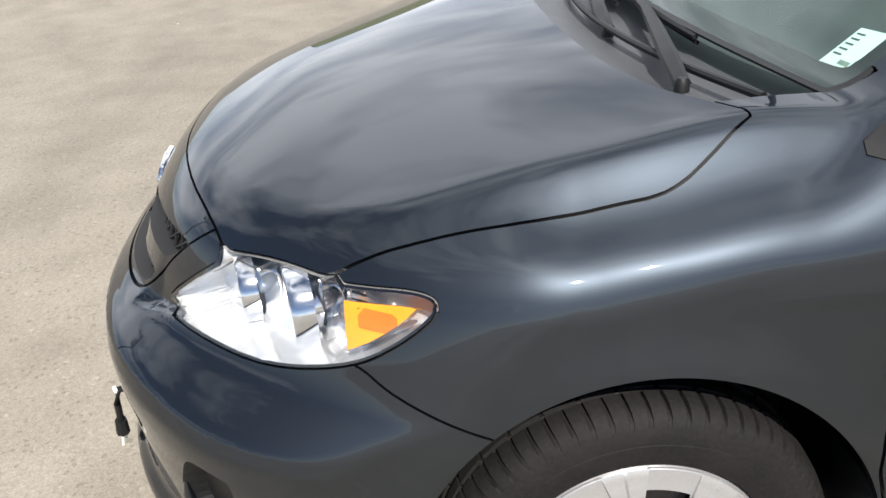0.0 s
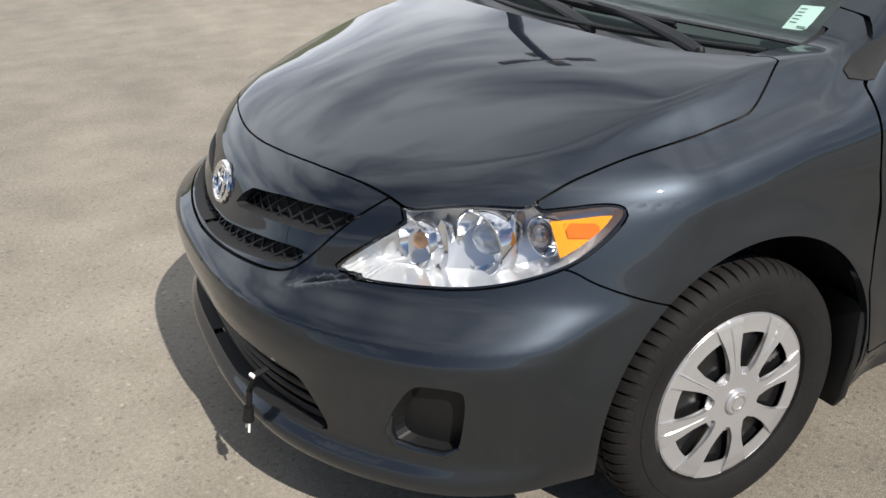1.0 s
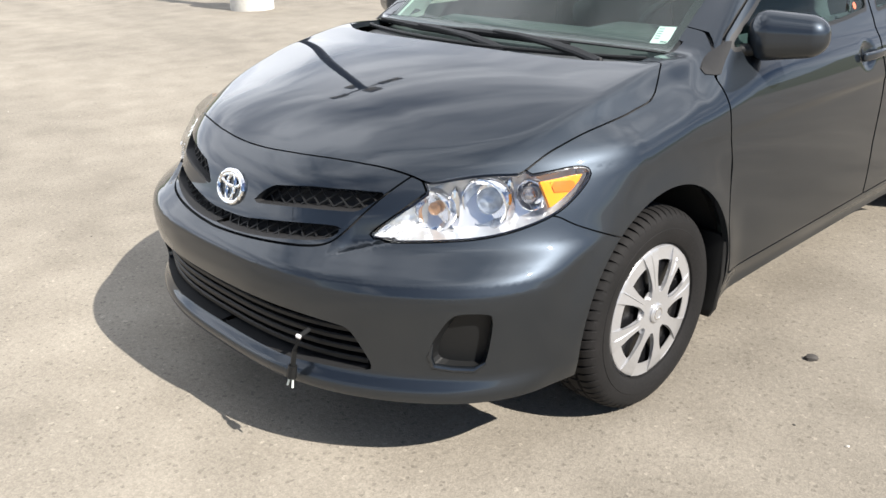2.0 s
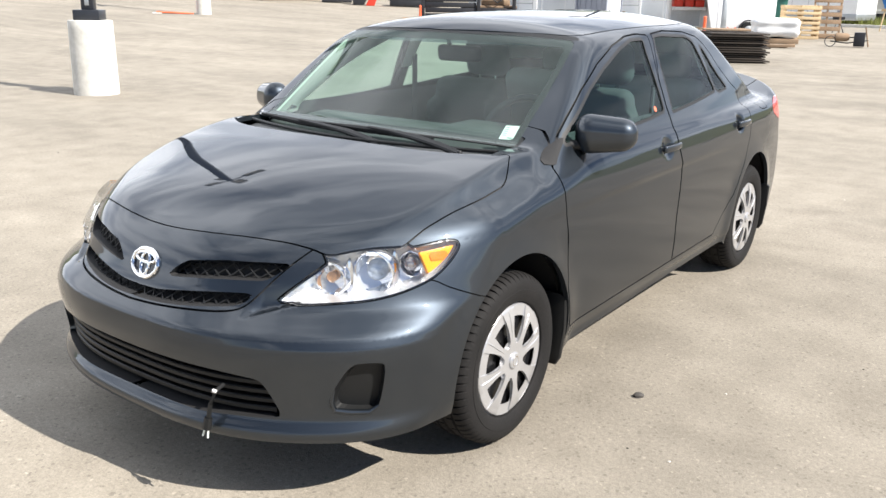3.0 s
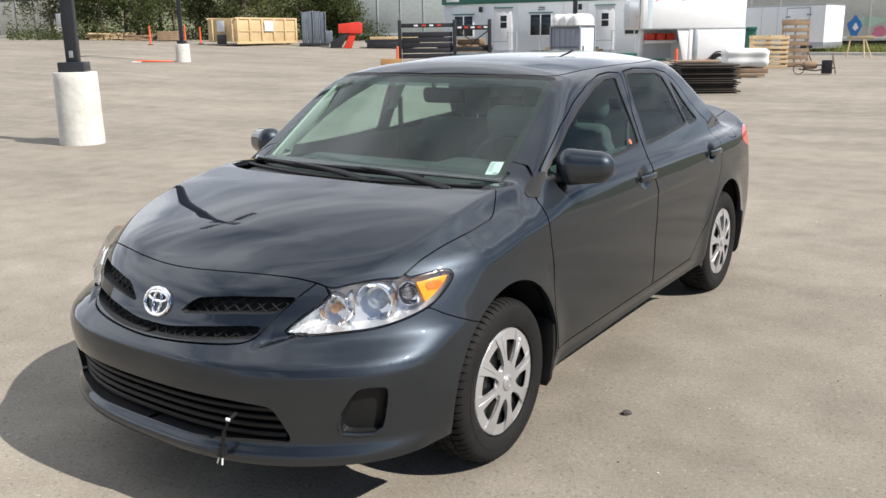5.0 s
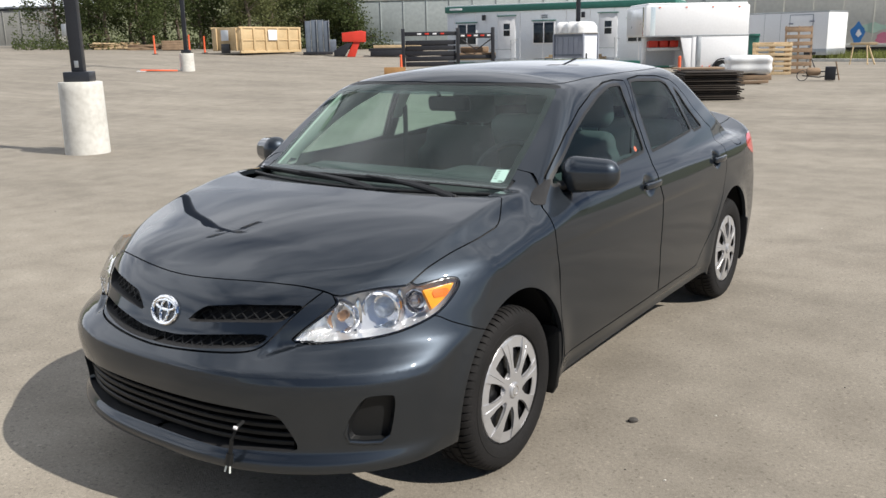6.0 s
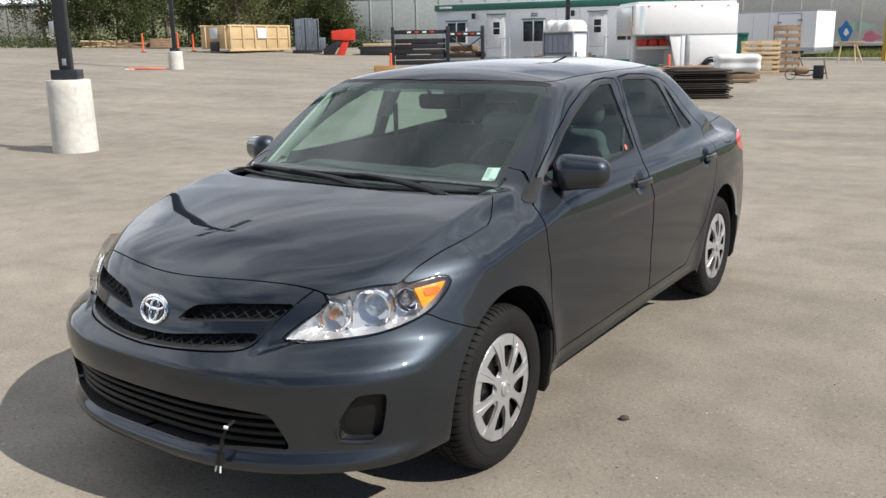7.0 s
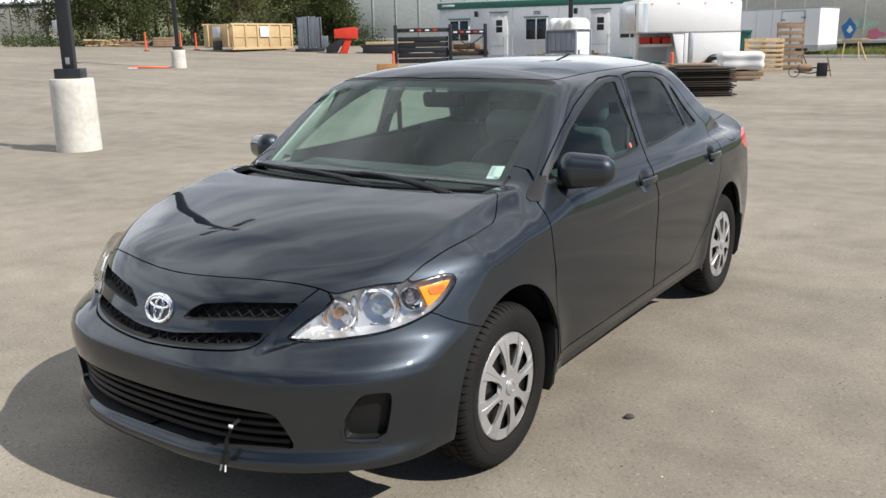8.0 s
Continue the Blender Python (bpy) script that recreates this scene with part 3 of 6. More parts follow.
INTAKE = [(-0.100, 0.462), (0.160, 0.464), (0.281, 0.463), (0.384, 0.460), (0.473, 0.451), (0.508, 0.445), (0.523, 0.425), (0.540, 0.381), (0.557, 0.333),
        (0.547, 0.321), (0.437, 0.315), (0.317, 0.306), (0.225, 0.308), (0.122, 0.310), (-0.100, 0.311)]
FOG = [(0.792, 0.500), (0.798, 0.488), (0.790, 0.422), (0.777, 0.353), (0.765, 0.339), (0.737, 0.339), (0.688, 0.345), (0.675, 0.360), (0.686, 0.411),
        (0.714, 0.466), (0.733, 0.495), (0.750, 0.504)]
BUMPER = [(-1.2, 0.1), (-0.12, 0.1), (-0.12, 0.4), (-0.183, 0.599), (-0.243, 0.619), (-0.29, 0.639), (-0.332, 0.658), (-0.368, 0.676), (-0.395, 0.696), (-0.415, 0.701), (-0.455, 0.761), (-0.62, 0.9), (-1.2, 0.9)]
FENDER = [(-0.7, 0.1), (0.36, 0.1), (0.381, 0.344), (0.33, 0.499), (0.332, 0.681), (0.306, 0.799), (0.302, 0.898), (0.299, 0.941), (0.377, 1.026), (0.409, 1.063), (0.3, 1.12), (0.2, 1.2), (-0.7, 1.2)]
ROOF_LINE = [(-0.5, 0.735), (-0.1, 0.735), (0.30, 0.765), (0.50, 0.83), (0.585, 0.875), (0.600, 0.98), (0.603, 1.4), (0.592, 1.9), (0.565, 2.12), (0.53, 2.19), (-0.1, 2.26), (-0.5, 2.26)]
TAIL_LAMP = [(2.97, 0.90), (3.06, 0.955), (3.2, 0.97), (3.66, 0.97), (3.66, 0.80), (3.3, 0.80), (3.1, 0.84)]
TRUNK = [(-0.1, 2.9), (0.55, 2.92), (0.62, 3.05), (0.62, 3.35), (0.56, 3.9), (-0.1, 3.9)]
REAR_BUMPER = [(2.95, 0.10), (2.97, 0.45), (3.1, 0.66), (3.35, 0.72), (3.45, 0.70), (3.9, 0.70), (3.9, 0.1)]


def dense(outline, step=0.02):
    """The same outline with points close together, so that rounding leaves its corners."""
    out = []
    for (ax, ay), (bx, by) in zip(outline, outline[1:] + outline[:1]):
        n = max(1, int(math.hypot(bx - ax, by - ay) / step))
        out += [(ax + (bx - ax) * i / n, ay + (by - ay) * i / n) for i in range(n)]
    return out


def seen_from(outline, axes, rounds=2):
    o = rounded(outline, rounds)
    return lambda p: inside(o, p[:, axes])


top_hood = seen_from(HOOD_LINE + [(-x, y) for x, y in HOOD_LINE[::-1]], (0, 1), 1)
R = {
    "hood": lambda p: np.minimum(top_hood(p), p[:, 2] - 0.70),
    "screen": lambda p: np.minimum(seen_from(SCREEN_LINE, (0, 2))(p), np.minimum(1.4 - p[:, 1], p[:, 1] - screen_y(np.abs(p[:, 0]), p[:, 2]) + 0.03)),
    "back": lambda p: np.minimum(seen_from(BACKLIGHT_LINE, (0, 2))(p), np.minimum(np.minimum(p[:, 1] - 1.9, 3.1 - p[:, 1]), p[:, 1] - backlight_y(np.abs(p[:, 0]), p[:, 2]) + 0.016)),
    "fglass": seen_from(dense(FRONT_GLASS), (1, 2), 1), "rglass": seen_from(dense(REAR_GLASS), (1, 2), 1), "qglass": seen_from(dense(QUARTER_GLASS), (1, 2), 1),
    "fdoor": seen_from(dense(FRONT_DOOR), (1, 2), 1), "rdoor": seen_from(dense(REAR_DOOR), (1, 2), 1),
    "lamp": lambda p: np.minimum(seen_from(LAMP_LINE, (1, 2), 1)(p), p[:, 0] - 0.40),
    "slot_top": lambda p: np.minimum(seen_from(dense(SLOT_TOP), (0, 2), 1)(p), -0.3 - p[:, 1]),
    "slot_low": lambda p: np.minimum(seen_from(SLOT_LOW, (0, 2), 2)(p), -0.3 - p[:, 1]),
    "surround": lambda p: np.minimum(seen_from(SURROUND, (0, 2), 2)(p), -0.3 - p[:, 1]),
    "intake": lambda p: np.minimum(seen_from(INTAKE, (0, 2), 2)(p), -0.3 - p[:, 1]),
    "fog": lambda p: np.minimum(seen_from(FOG, (0, 2), 1)(p), -0.3 - p[:, 1]),
    "bumper": seen_from(BUMPER, (1, 2), 1), "fender": seen_from(FENDER, (1, 2), 1),
    "roof": lambda p: np.minimum(seen_from(ROOF_LINE, (0, 1))(p), p[:, 2] - 1.25),
    "tail": lambda p: np.minimum(seen_from(TAIL_LAMP, (1, 2))(p), p[:, 0] - 0.42),
    "trunk": lambda p: np.minimum(seen_from(TRUNK, (0, 1))(p), p[:, 2] - 0.72),
    "rbumper": seen_from(REAR_BUMPER, (1, 2)),
}


def cowl_region(p):
    x, y = np.abs(p[:, 0]), p[:, 1]
    rear = spline(x, [0, 0.11, 0.229, 0.35, 0.463, 0.60, 0.678, 0.72], [-0.015, -0.013, -0.006, 0.007, 0.028, 0.076, 0.128, 0.166])
    glass = screen_y(x, p[:, 2]) + 0.02
    return np.minimum(np.minimum(y - rear, 0.672 - x), np.minimum(glass - y, np.minimum(p[:, 2] - 0.9, 1.03 - p[:, 2])))


def arch_region(p):
    v = [1 - np.hypot((p[:, 1] - yc) / 0.362, (p[:, 2] - HUB_Z) / 0.388) for yc in (0.0, WHEELBASE)]
    return np.maximum(*v) * 0.37


SKIN = skin(car_form, (-0.03, -1.0, 0.12), (0.95, 3.70, 1.52), 0.0118)
SKIN = cut(SKIN, SKIN[0][:, 0])
SKIN = cut(SKIN, -arch_region(SKIN[0]))
low = spline(SKIN[0][:, 1], [-0.30, -0.20, 0.36, 0.42, 2.20, 2.26, 3.0, 3.1], [0.247, 0.20, 0.20, 0.236, 0.250, 0.22, 0.22, 0.22])
SKIN = cut(SKIN, SKIN[0][:, 2] - low)


def joined(mesh):
    """A centre panel: the half and its mirror image."""
    p, n, t = mesh
    return np.concatenate([p, p * [-1, 1, 1]]), np.concatenate([n, n * [-1, 1, 1]]), np.concatenate([t, t[:, ::-1] + len(p)])


def moved(mesh, shift=(0, 0, 0), inward=0.0):
    p, n, t = mesh
    return p - inward * n + np.array(shift, float), n, t


REST = SKIN


def take(region, gap=0.005, grow=0.0):
    """Cuts a region out of what is left of the skin, with half a gap on each side."""
    global REST
    v = region(REST[0]) + grow
    got = cut(REST, v - gap / 2)
    REST = cut(REST, -region(REST[0]) - grow - gap / 2)
    return got


def recess(name, mesh, shift, mat, parent, label="", shrink=0.0):
    """A pocket: the sheet pushed in by shift, with walls back to its old edge."""
    p, n, tri = mesh
    edges = np.concatenate([tri[:, [0, 1]], tri[:, [1, 2]], tri[:, [2, 0]]])
    _, inv, cnt = np.unique(np.sort(edges, 1), axis=0, return_inverse=True, return_counts=True)
    rim = edges[cnt[inv.ravel()] == 1]
    rim = rim[(np.abs(p[rim]).max(1)[:, 0] > 0.012)]
    c = p.mean(0)
    q = c + (p - c) * (1 - shrink) + np.array(shift, float)
    k = len(p)
    faces = tri.tolist()
    a, b = rim[:, 0], rim[:, 1]
    m = len(rim)
    verts = np.concatenate([q, p[a], p[b], q[b], q[a]])
    i = k + np.arange(m)
    return verts, faces + np.stack([i + m, i, i + 3 * m, i + 2 * m], 1).tolist(), mat


def both_sides(name, verts, faces, mat, parents, label=""):
    obs = []
    for s, par in zip((1, -1), parents):
        v = np.asarray(verts) * [s, 1, 1]
        f = faces if s == 1 else [x[::-1] for x in faces]
        obs.append(put(name, mesh_of(name, v, f, mat, None, True), par, label))
    return obs


# glass and seals
glass_screen = take(R["screen"], 0.0)
seal_screen = take(lambda p: np.minimum(R["screen"](p) + 0.012, np.minimum(1.3835 - p[:, 2], np.maximum(1.028 - p[:, 2], p[:, 2] - 1.36))), 0.0)
glass_back = take(R["back"], 0.0)
side_panes, side_seals = {}, {}
for key in ("fglass", "rglass", "qglass"):
    side_panes[key] = take(R[key], 0.0)
for key in ("fglass", "rglass", "qglass"):
    side_seals[key] = take(R[key], 0.0, 0.013)
take(cowl_region, 0.0)
hood_sheet = take(R["hood"], 0.0038)
lens_sheet = take(R["lamp"], 0.0035)
slot_sheets = [take(R["slot_top"], 0.0), take(R["slot_low"], 0.0)]
intake_sheet = take(R["intake"], 0.0)
fog_sheet = take(R["fog"], 0.0)
surround_sheet = take(R["surround"], 0.005)
bumper_sheet = take(R["bumper"], 0.004)
roof_sheet = take(R["roof"], 0.008)
fdoor_sheet = take(R["fdoor"], 0.006)
rdoor_sheet = take(R["rdoor"], 0.006)
tail_sheet = take(R["tail"], 0.004)
trunk_sheet = take(R["trunk"], 0.006)
fuel_sheet = take(lambda p: seen_from([(2.70, 0.975), (2.70, 1.02), (2.72, 1.03), (2.84, 1.03), (2.86, 1.02), (2.86, 0.935), (2.84, 0.925), (2.72, 0.93)], (1, 2), 1)(p), 0.005)
rbumper_sheet = take(R["rbumper"], 0.004)
fender_sheet = take(R["fender"], 0.004)
frame_sheet = REST

# the dark inner body that closes the gaps
inner = moved(SKIN, inward=0.016)
for key in ("screen", "back", "fglass", "rglass", "qglass", "lamp", "slot_top", "slot_low", "intake", "fog"):
    inner = cut(inner, -R[key](inner[0]) - 0.004)
inner = cut(inner, -cowl_region(inner[0]) - 0.002)
panel("inner_body", joined(inner), INNER, car, "dark inner body sheet", 0)

panel("hood", joined(hood_sheet), PAINT, car, depth=0.02)
panel("front_bumper", joined(bumper_sheet), PAINT, car, depth=0.03)
grille = panel("grille", joined(surround_sheet), PAINT, car, "body-coloured grille surround", 0.035)
panel("roof", joined(roof_sheet), PAINT, car, depth=0.012)
panel("trunk_lid", joined(trunk_sheet), PAINT, car, depth=0.012)
panel("rear_bumper", joined(rbumper_sheet), PAINT, car, depth=0.02)
screen = panel("windshield", joined(glass_screen), GLASS, car, "green-tinted windshield glass", 0.0)
band = joined(cut(moved(glass_screen, inward=0.004), glass_screen[0][:, 2] - 1.338))
panel("shade_band", band, clear("dark_shade_band_glass", (0.26, 0.31, 0.34)), screen, "dark tinted band along the top", 0.0).visible_shadow = False
frit = joined(cut(moved(glass_screen, inward=0.003), np.maximum(0.026 - R["screen"](glass_screen[0]), 1.022 - glass_screen[0][:, 2])))
panel("frit", frit, TRIM, screen, "black ceramic edge of the glass", 0.0)
panel("seal", joined(seal_screen), TRIM, screen, "black windshield edge", 0.004)
back_pane = panel("rear_window", joined(glass_back), GLASS, car, "green-tinted rear glass", 0.0)
back_pane.visible_shadow = False
panel("fuel_door", fuel_sheet, PAINT, car, depth=0.01)
panel("quarter_patch", fuel_sheet, PAINT, car, depth=0.01, mirror=True)
for side in (False, True):
    panel("fender", fender_sheet, PAINT, car, depth=0.02, mirror=side)
    panel("body_side", frame_sheet, PAINT, car, "grey body side with pillars, sill and rear quarter", 0.02, side)
    fd = panel("front_door", fdoor_sheet, PAINT, car, depth=0.012, mirror=side)
    rd = panel("rear_door", rdoor_sheet, PAINT, car, depth=0.012, mirror=side)
    for key, door in (("fglass", fd), ("rglass", rd), ("qglass", rd)):
        panel("window_seal", side_seals[key], SEAL, door, "black rubber window seal", 0.006, side)
        w = panel("window_glass", moved(side_panes[key], inward=0.004), SIDE_GLASS, door, "green-tinted side glass", 0.0, side)
    panel("tail_lamp", tail_sheet, RED_LENS, car, "red tail lamp", 0.02, side)

# headlights
AMBER_DARK = material("deep_amber_plastic", (0.80, 0.17, 0.01), 0.15, 0, 0.1, 20, 240, 0.0006, 0.5)
GLASS_DARK = material("dark_smoked_bulb", (0.42, 0.40, 0.40), 0.10, 0.7, 0.2, 30, 90, 0, 1.0)
lamps = [tagged(new("headlight"), "clear headlight with chrome reflectors and an amber turn signal") for _ in (0, 1)]
for l in lamps:
    l.parent = car
v, f, m = recess("", moved(lens_sheet, inward=0.004), (-0.055, 0.060, -0.004), None, None, shrink=0.10)
BUCKET = material("silvered_lamp_bucket", (0.90, 0.91, 0.92), 0.18, 0.68, 0.03, 14, 24, 0.0014, 0.3, 0.5, 0.08)
# Orange of the inner bowl's reflections, put into the bulb's colour
AMBER_PALE = material("amber_reflection_bulb", (0.72, 0.40, 0.20), 0.10, 0.2, 0.2, 30, 90, 0, 1.0)
# Pale blue stands in for sky mirrored in the main bowl
PROJECTOR = material("sky_reflection_bulb", (0.46, 0.52, 0.60), 0.06, 0.3, 0.3, 30, 90, 0, 1.0)
both_sides("reflector_housing", v, f, BUCKET, lamps, "silvered lamp housing")
amber_sheet = cut(lens_sheet, lens_sheet[0][:, 1] + 0.412)
amber_sheet = cut(amber_sheet, np.minimum(R["lamp"](amber_sheet[0]) - 0.019, 0.790 - amber_sheet[0][:, 2]))
for k, side in enumerate((False, True)):
    swell = 0.030 * np.clip(R["lamp"](lens_sheet[0]) / 0.035, 0, 1)[:, None] ** 0.7
    ln = panel("lens", (lens_sheet[0] + swell * lens_sheet[1] / (np.linalg.norm(lens_sheet[1], axis=1, keepdims=True) + 1e-9), lens_sheet[1], lens_sheet[2]), LENS, lamps[k], "clear plastic lens", 0.0, side)
    ln.visible_shadow = False
    am = moved(amber_sheet, inward=-0.008)
    panel("turn_signal", am, AMBER, lamps[k], "amber turn signal", 0.02, side)
    s = -1 if side else 1
    inset = cut(moved(amber_sheet, inward=-0.011), np.minimum(0.012 - np.abs(amber_sheet[0][:, 2] - 0.764), 0.026 - np.abs(amber_sheet[0][:, 1] + 0.366)))
    panel("signal_bulb", inset, AMBER_DARK, lamps[k], "darker amber bulb window", 0.004, side)
    rim = cut(moved(lens_sheet, inward=-0.0015), 0.0050 - R["lamp"](lens_sheet[0]))
    panel("lens_seal", rim, GLOSS_BLACK, lamps[k], "black edge of the lens", 0.004, side)
    for cx, cy, cz, r, tint, bulb in ((0.566, -0.650, 0.704, 0.050, AMBER_PALE, 0.34), (0.660, -0.545, 0.722, 0.062, PROJECTOR, 0.56), (0.732, -0.474, 0.737, 0.038, GLASS_DARK, 0.62)):
        prof = [(r * t, 1.25 * r * t * t) for t in (0.12, 0.25, 0.4, 0.55, 0.7, 0.85, 1.0)] + [(r * 1.04, 1.27 * r), (r * 1.10, 1.25 * r), (r * 1.14, 1.12 * r), (r * 1.14, 0.7 * r)]
        bm = turned(prof, 44)
        bmesh.ops.transform(bm, matrix=pose(s * (cx - 0.012), cy + 0.112, cz, 92, 0, s * 12), verts=bm.verts)
        bowl = part("reflector_bowl", bm, CHROME, lamps[k], "chrome reflector bowl")
        bm = bmesh.new()
        bmesh.ops.create_uvsphere(bm, u_segments=20, v_segments=12, radius=r * bulb, matrix=Matrix.Translation((s * (cx - 0.006), cy + 0.068, cz)))
        part("bulb", bm, tint, bowl, "small glass bulb")
    # bright upright webs between the bowls and a shelf under them
    for cx, cy, cz in ((0.612, -0.585, 0.716), (0.703, -0.482, 0.738)):
        bm = extruded(rounded([(-0.004, -0.060), (0.006, -0.066), (0.016, -0.030), (0.014, 0.028), (0.004, 0.050), (-0.008, 0.030), (-0.010, -0.030)], 2), 1, -0.016, 0.022, 0.003)
        bmesh.ops.transform(bm, matrix=pose(s * (cx - 0.014), cy + 0.036, cz, 0, 0, s * 40), verts=bm.verts)
        part("reflector_web", bm, CHROME, lamps[k], "bright upright web between reflectors")

# grille, intake and fog pockets
for key, sheet in zip(("upper", "lower"), slot_sheets):
    v, f, _ = recess("", sheet, (0, 0.05, 0), None, None)
    both_sides("grille_back", v, f, INNER, (grille, grille), "black grille backing")
for sheet, lab in zip(slot_sheets, "ab"):
    lo_x, hi_x = sheet[0][:, 0].min(), sheet[0][:, 0].max()
    lo_z, hi_z = sheet[0][:, 2].min(), sheet[0][:, 2].max()
    outline = rounded(SLOT_TOP if lab == "a" else SLOT_LOW, 2)
    for s in (1, -1):
        bm = bmesh.new()
        for slope in (0.75, -0.75):
            for c in np.arange(-0.5, 1.2, 0.044):
                xs = np.linspace(lo_x, hi_x, 120)
                q = np.stack([xs, (lo_z if slope > 0 else hi_z) + slope * (xs - c)], 1)
                ok = inside(outline, q) > -0.004
                if ok.sum() < 3:
                    continue
                q = q[ok]
                pts = [(s * a, float(front_face(np.array([a]), np.array([b]))[0]) + 0.030, b) for a, b in (q[0], q[len(q) // 2], q[-1])]
                tube(bm, pts, 0.0032, 5)
        part("grille_mesh", bm, TRIM, grille, "black diamond mesh")
intake = tagged(new("lower_intake"), "black slatted lower air intake")
intake.parent = car
v, f, _ = recess("", joined(intake_sheet), (0, 0.07, 0), None, None)
put("intake_back", mesh_of("intake_back", v, f, INNER), intake)
intake_out = rounded(INTAKE, 2)
for zz in (0.335, 0.365, 0.395, 0.425, 0.453):
    xs = np.linspace(-0.56, 0.56, 113)
    ok = inside(intake_out, np.stack([np.abs(xs), np.full(113, zz)], 1)) > -0.004
    xs = xs[ok]
    yy = front_face(np.abs(xs), np.full(len(xs), zz)) + 0.022
    bm = bmesh.new()
    rings = []
    for x, y in zip(xs[::3], yy[::3]):
        rings.append([bm.verts.new((x, y + a, zz + b)) for a, b in ((0, 0.006), (0.004, 0.009), (0.035, 0.004), (0.035, -0.004), (0.004, -0.007), (0, -0.004))])
    for a, b in zip(rings, rings[1:]):
        for i in range(6):
            bm.faces.new((a[i], a[(i + 1) % 6], b[(i + 1) % 6], b[i]))
    part("slat", bm, TRIM, intake)
v, f, _ = recess("", fog_sheet, (-0.010, 0.034, 0.002), None, None, shrink=0.09)
both_sides("fog_lamp_cover", v, f, TRIM, (car, car), "dark plastic pocket in place of a fog lamp")

lip = [q for q in rounded(dense(FOG), 1) if q[1] < 0.365 or (q[0] < 0.70 and q[1] < 0.42)]
lip = sorted(lip, key=lambda q: math.atan2(q[0] - 0.74, q[1] - 0.43) % (2 * math.pi))
for sd in (1, -1):
    run = [(sd * a, float(front_face(np.array([a]), np.array([b]))[0]) + 0.004, b) for a, b in lip[::3]]
    part("fog_pocket_lip", rods([run], [0.003] + [0.0085] * (len(run) - 2) + [0.003], 10), PAINT, car, "raised painted lip under the fog lamp pocket")

# under the car: floor pan and wheel wells
part("floor_pan", boxed(-0.58, 0.58, -0.55, 3.3, 0.20, 0.25, 0.02), INNER, car, "dark underside")
part("undertray", boxed(-0.54, 0.54, -0.77, -0.42, 0.252, 0.268, 0.006), INNER, car, "dark tray under the front bumper")
part("undertray_lip", boxed(-0.36, 0.36, -0.88, -0.765, 0.254, 0.270, 0.006), INNER, car, "dark lip of the tray under the front bumper")
for yc in (0.0, WHEELBASE):
    for s in (1, -1):
        bm = bmesh.new()
        n = 28
        rows = []
        for x, r in ((0.838, 0.378), (0.832, 0.400), (0.60, 0.400), (0.55, 0.36), (0.55, 0.02)):
            rows.append([bm.verts.new((s * x, yc + r * math.cos(a), HUB_Z + max(-0.03, r * 1.05 * math.sin(a)))) for a in np.linspace(-0.45, math.pi + 0.45, n)])
        for a, b in zip(rows, rows[1:]):
            for i in range(n - 1):
                bm.faces.new((a[i], a[i + 1], b[i + 1], b[i]))
        part("wheel_well", bm, INNER, car, "black wheel well liner")


# ---- wheels ----
def tyre_mesh():
    """A tyre with grooves round the tread and sharp cross grooves at its shoulders."""
    blocks = 66
    prof = [(0.203, 0.062), (0.206, 0.082), (0.209, 0.087), (0.2095, 0.091), (0.214, 0.094), (0.240, 0.101), (0.255, 0.102), (0.256, 0.1005), (0.268, 0.1005), (0.285, 0.097), (0.297, 0.090), (0.3055, 0.081),
            (0.3110, 0.070), (0.3135, 0.058), (0.3145, 0.046), (0.3065, 0.044), (0.3065, 0.037), (0.3150, 0.035), (0.3155, 0.012), (0.3075, 0.010), (0.3075, 0.003)]
    prof = [(0.203 + (r - 0.203) * 0.955, x) for r, x in prof]
    prof = prof + [(r, -x) for r, x in prof[::-1]]
    cross = {10: 0.003, 11: 0.006, 12: 0.008, 13: 0.008, 14: 0.008}
    v, f = [], []
    steps = [(0.0, 0), (0.70, 0), (0.74, 1), (0.93, 1), (0.97, 0)]
    n = blocks * len(steps)
    for i in range(blocks):
        for u, deep in steps:
            for k, (r, x) in enumerate(prof):
                kk = min(k, len(prof) - 1 - k)
                skew = 0.35 * (0.08 - abs(x)) / 0.08 * (1 if x > 0 else -1) if kk > 9 else 0.0
                a = 2 * math.pi * (i + u + skew) / blocks
                rr = r - (cross.get(kk, 0.006 if kk in (17, 18) and i % 2 else 0.0) if deep else 0.0)
                v.append((x, rr * math.cos(a), rr * math.sin(a)))
    m = len(prof)
    for i in range(n):
        j = (i + 1) % n
        for k in range(m - 1):
            f.append((i * m + k, j * m + k, j * m + k + 1, i * m + k + 1))
        f.append((i * m + m - 1, j * m + m - 1, j * m, i * m))
    return crisp("tyre", v, f, RUBBER, 32)


def crisp(name, v, f, mat, sharp):
    """A mesh with smooth faces and hard edges where it bends sharply."""
    me = mesh_of(name, v, f, mat)
    bm = bmesh.new()
    bm.from_mesh(me)
    bmesh.ops.remove_doubles(bm, verts=bm.verts, dist=1e-6)
    for e in bm.edges:
        if len(e.link_faces) == 2 and e.calc_face_angle(0) > radians(sharp):
            e.smooth = False
    bm.to_mesh(me)
    bm.free()
    return me


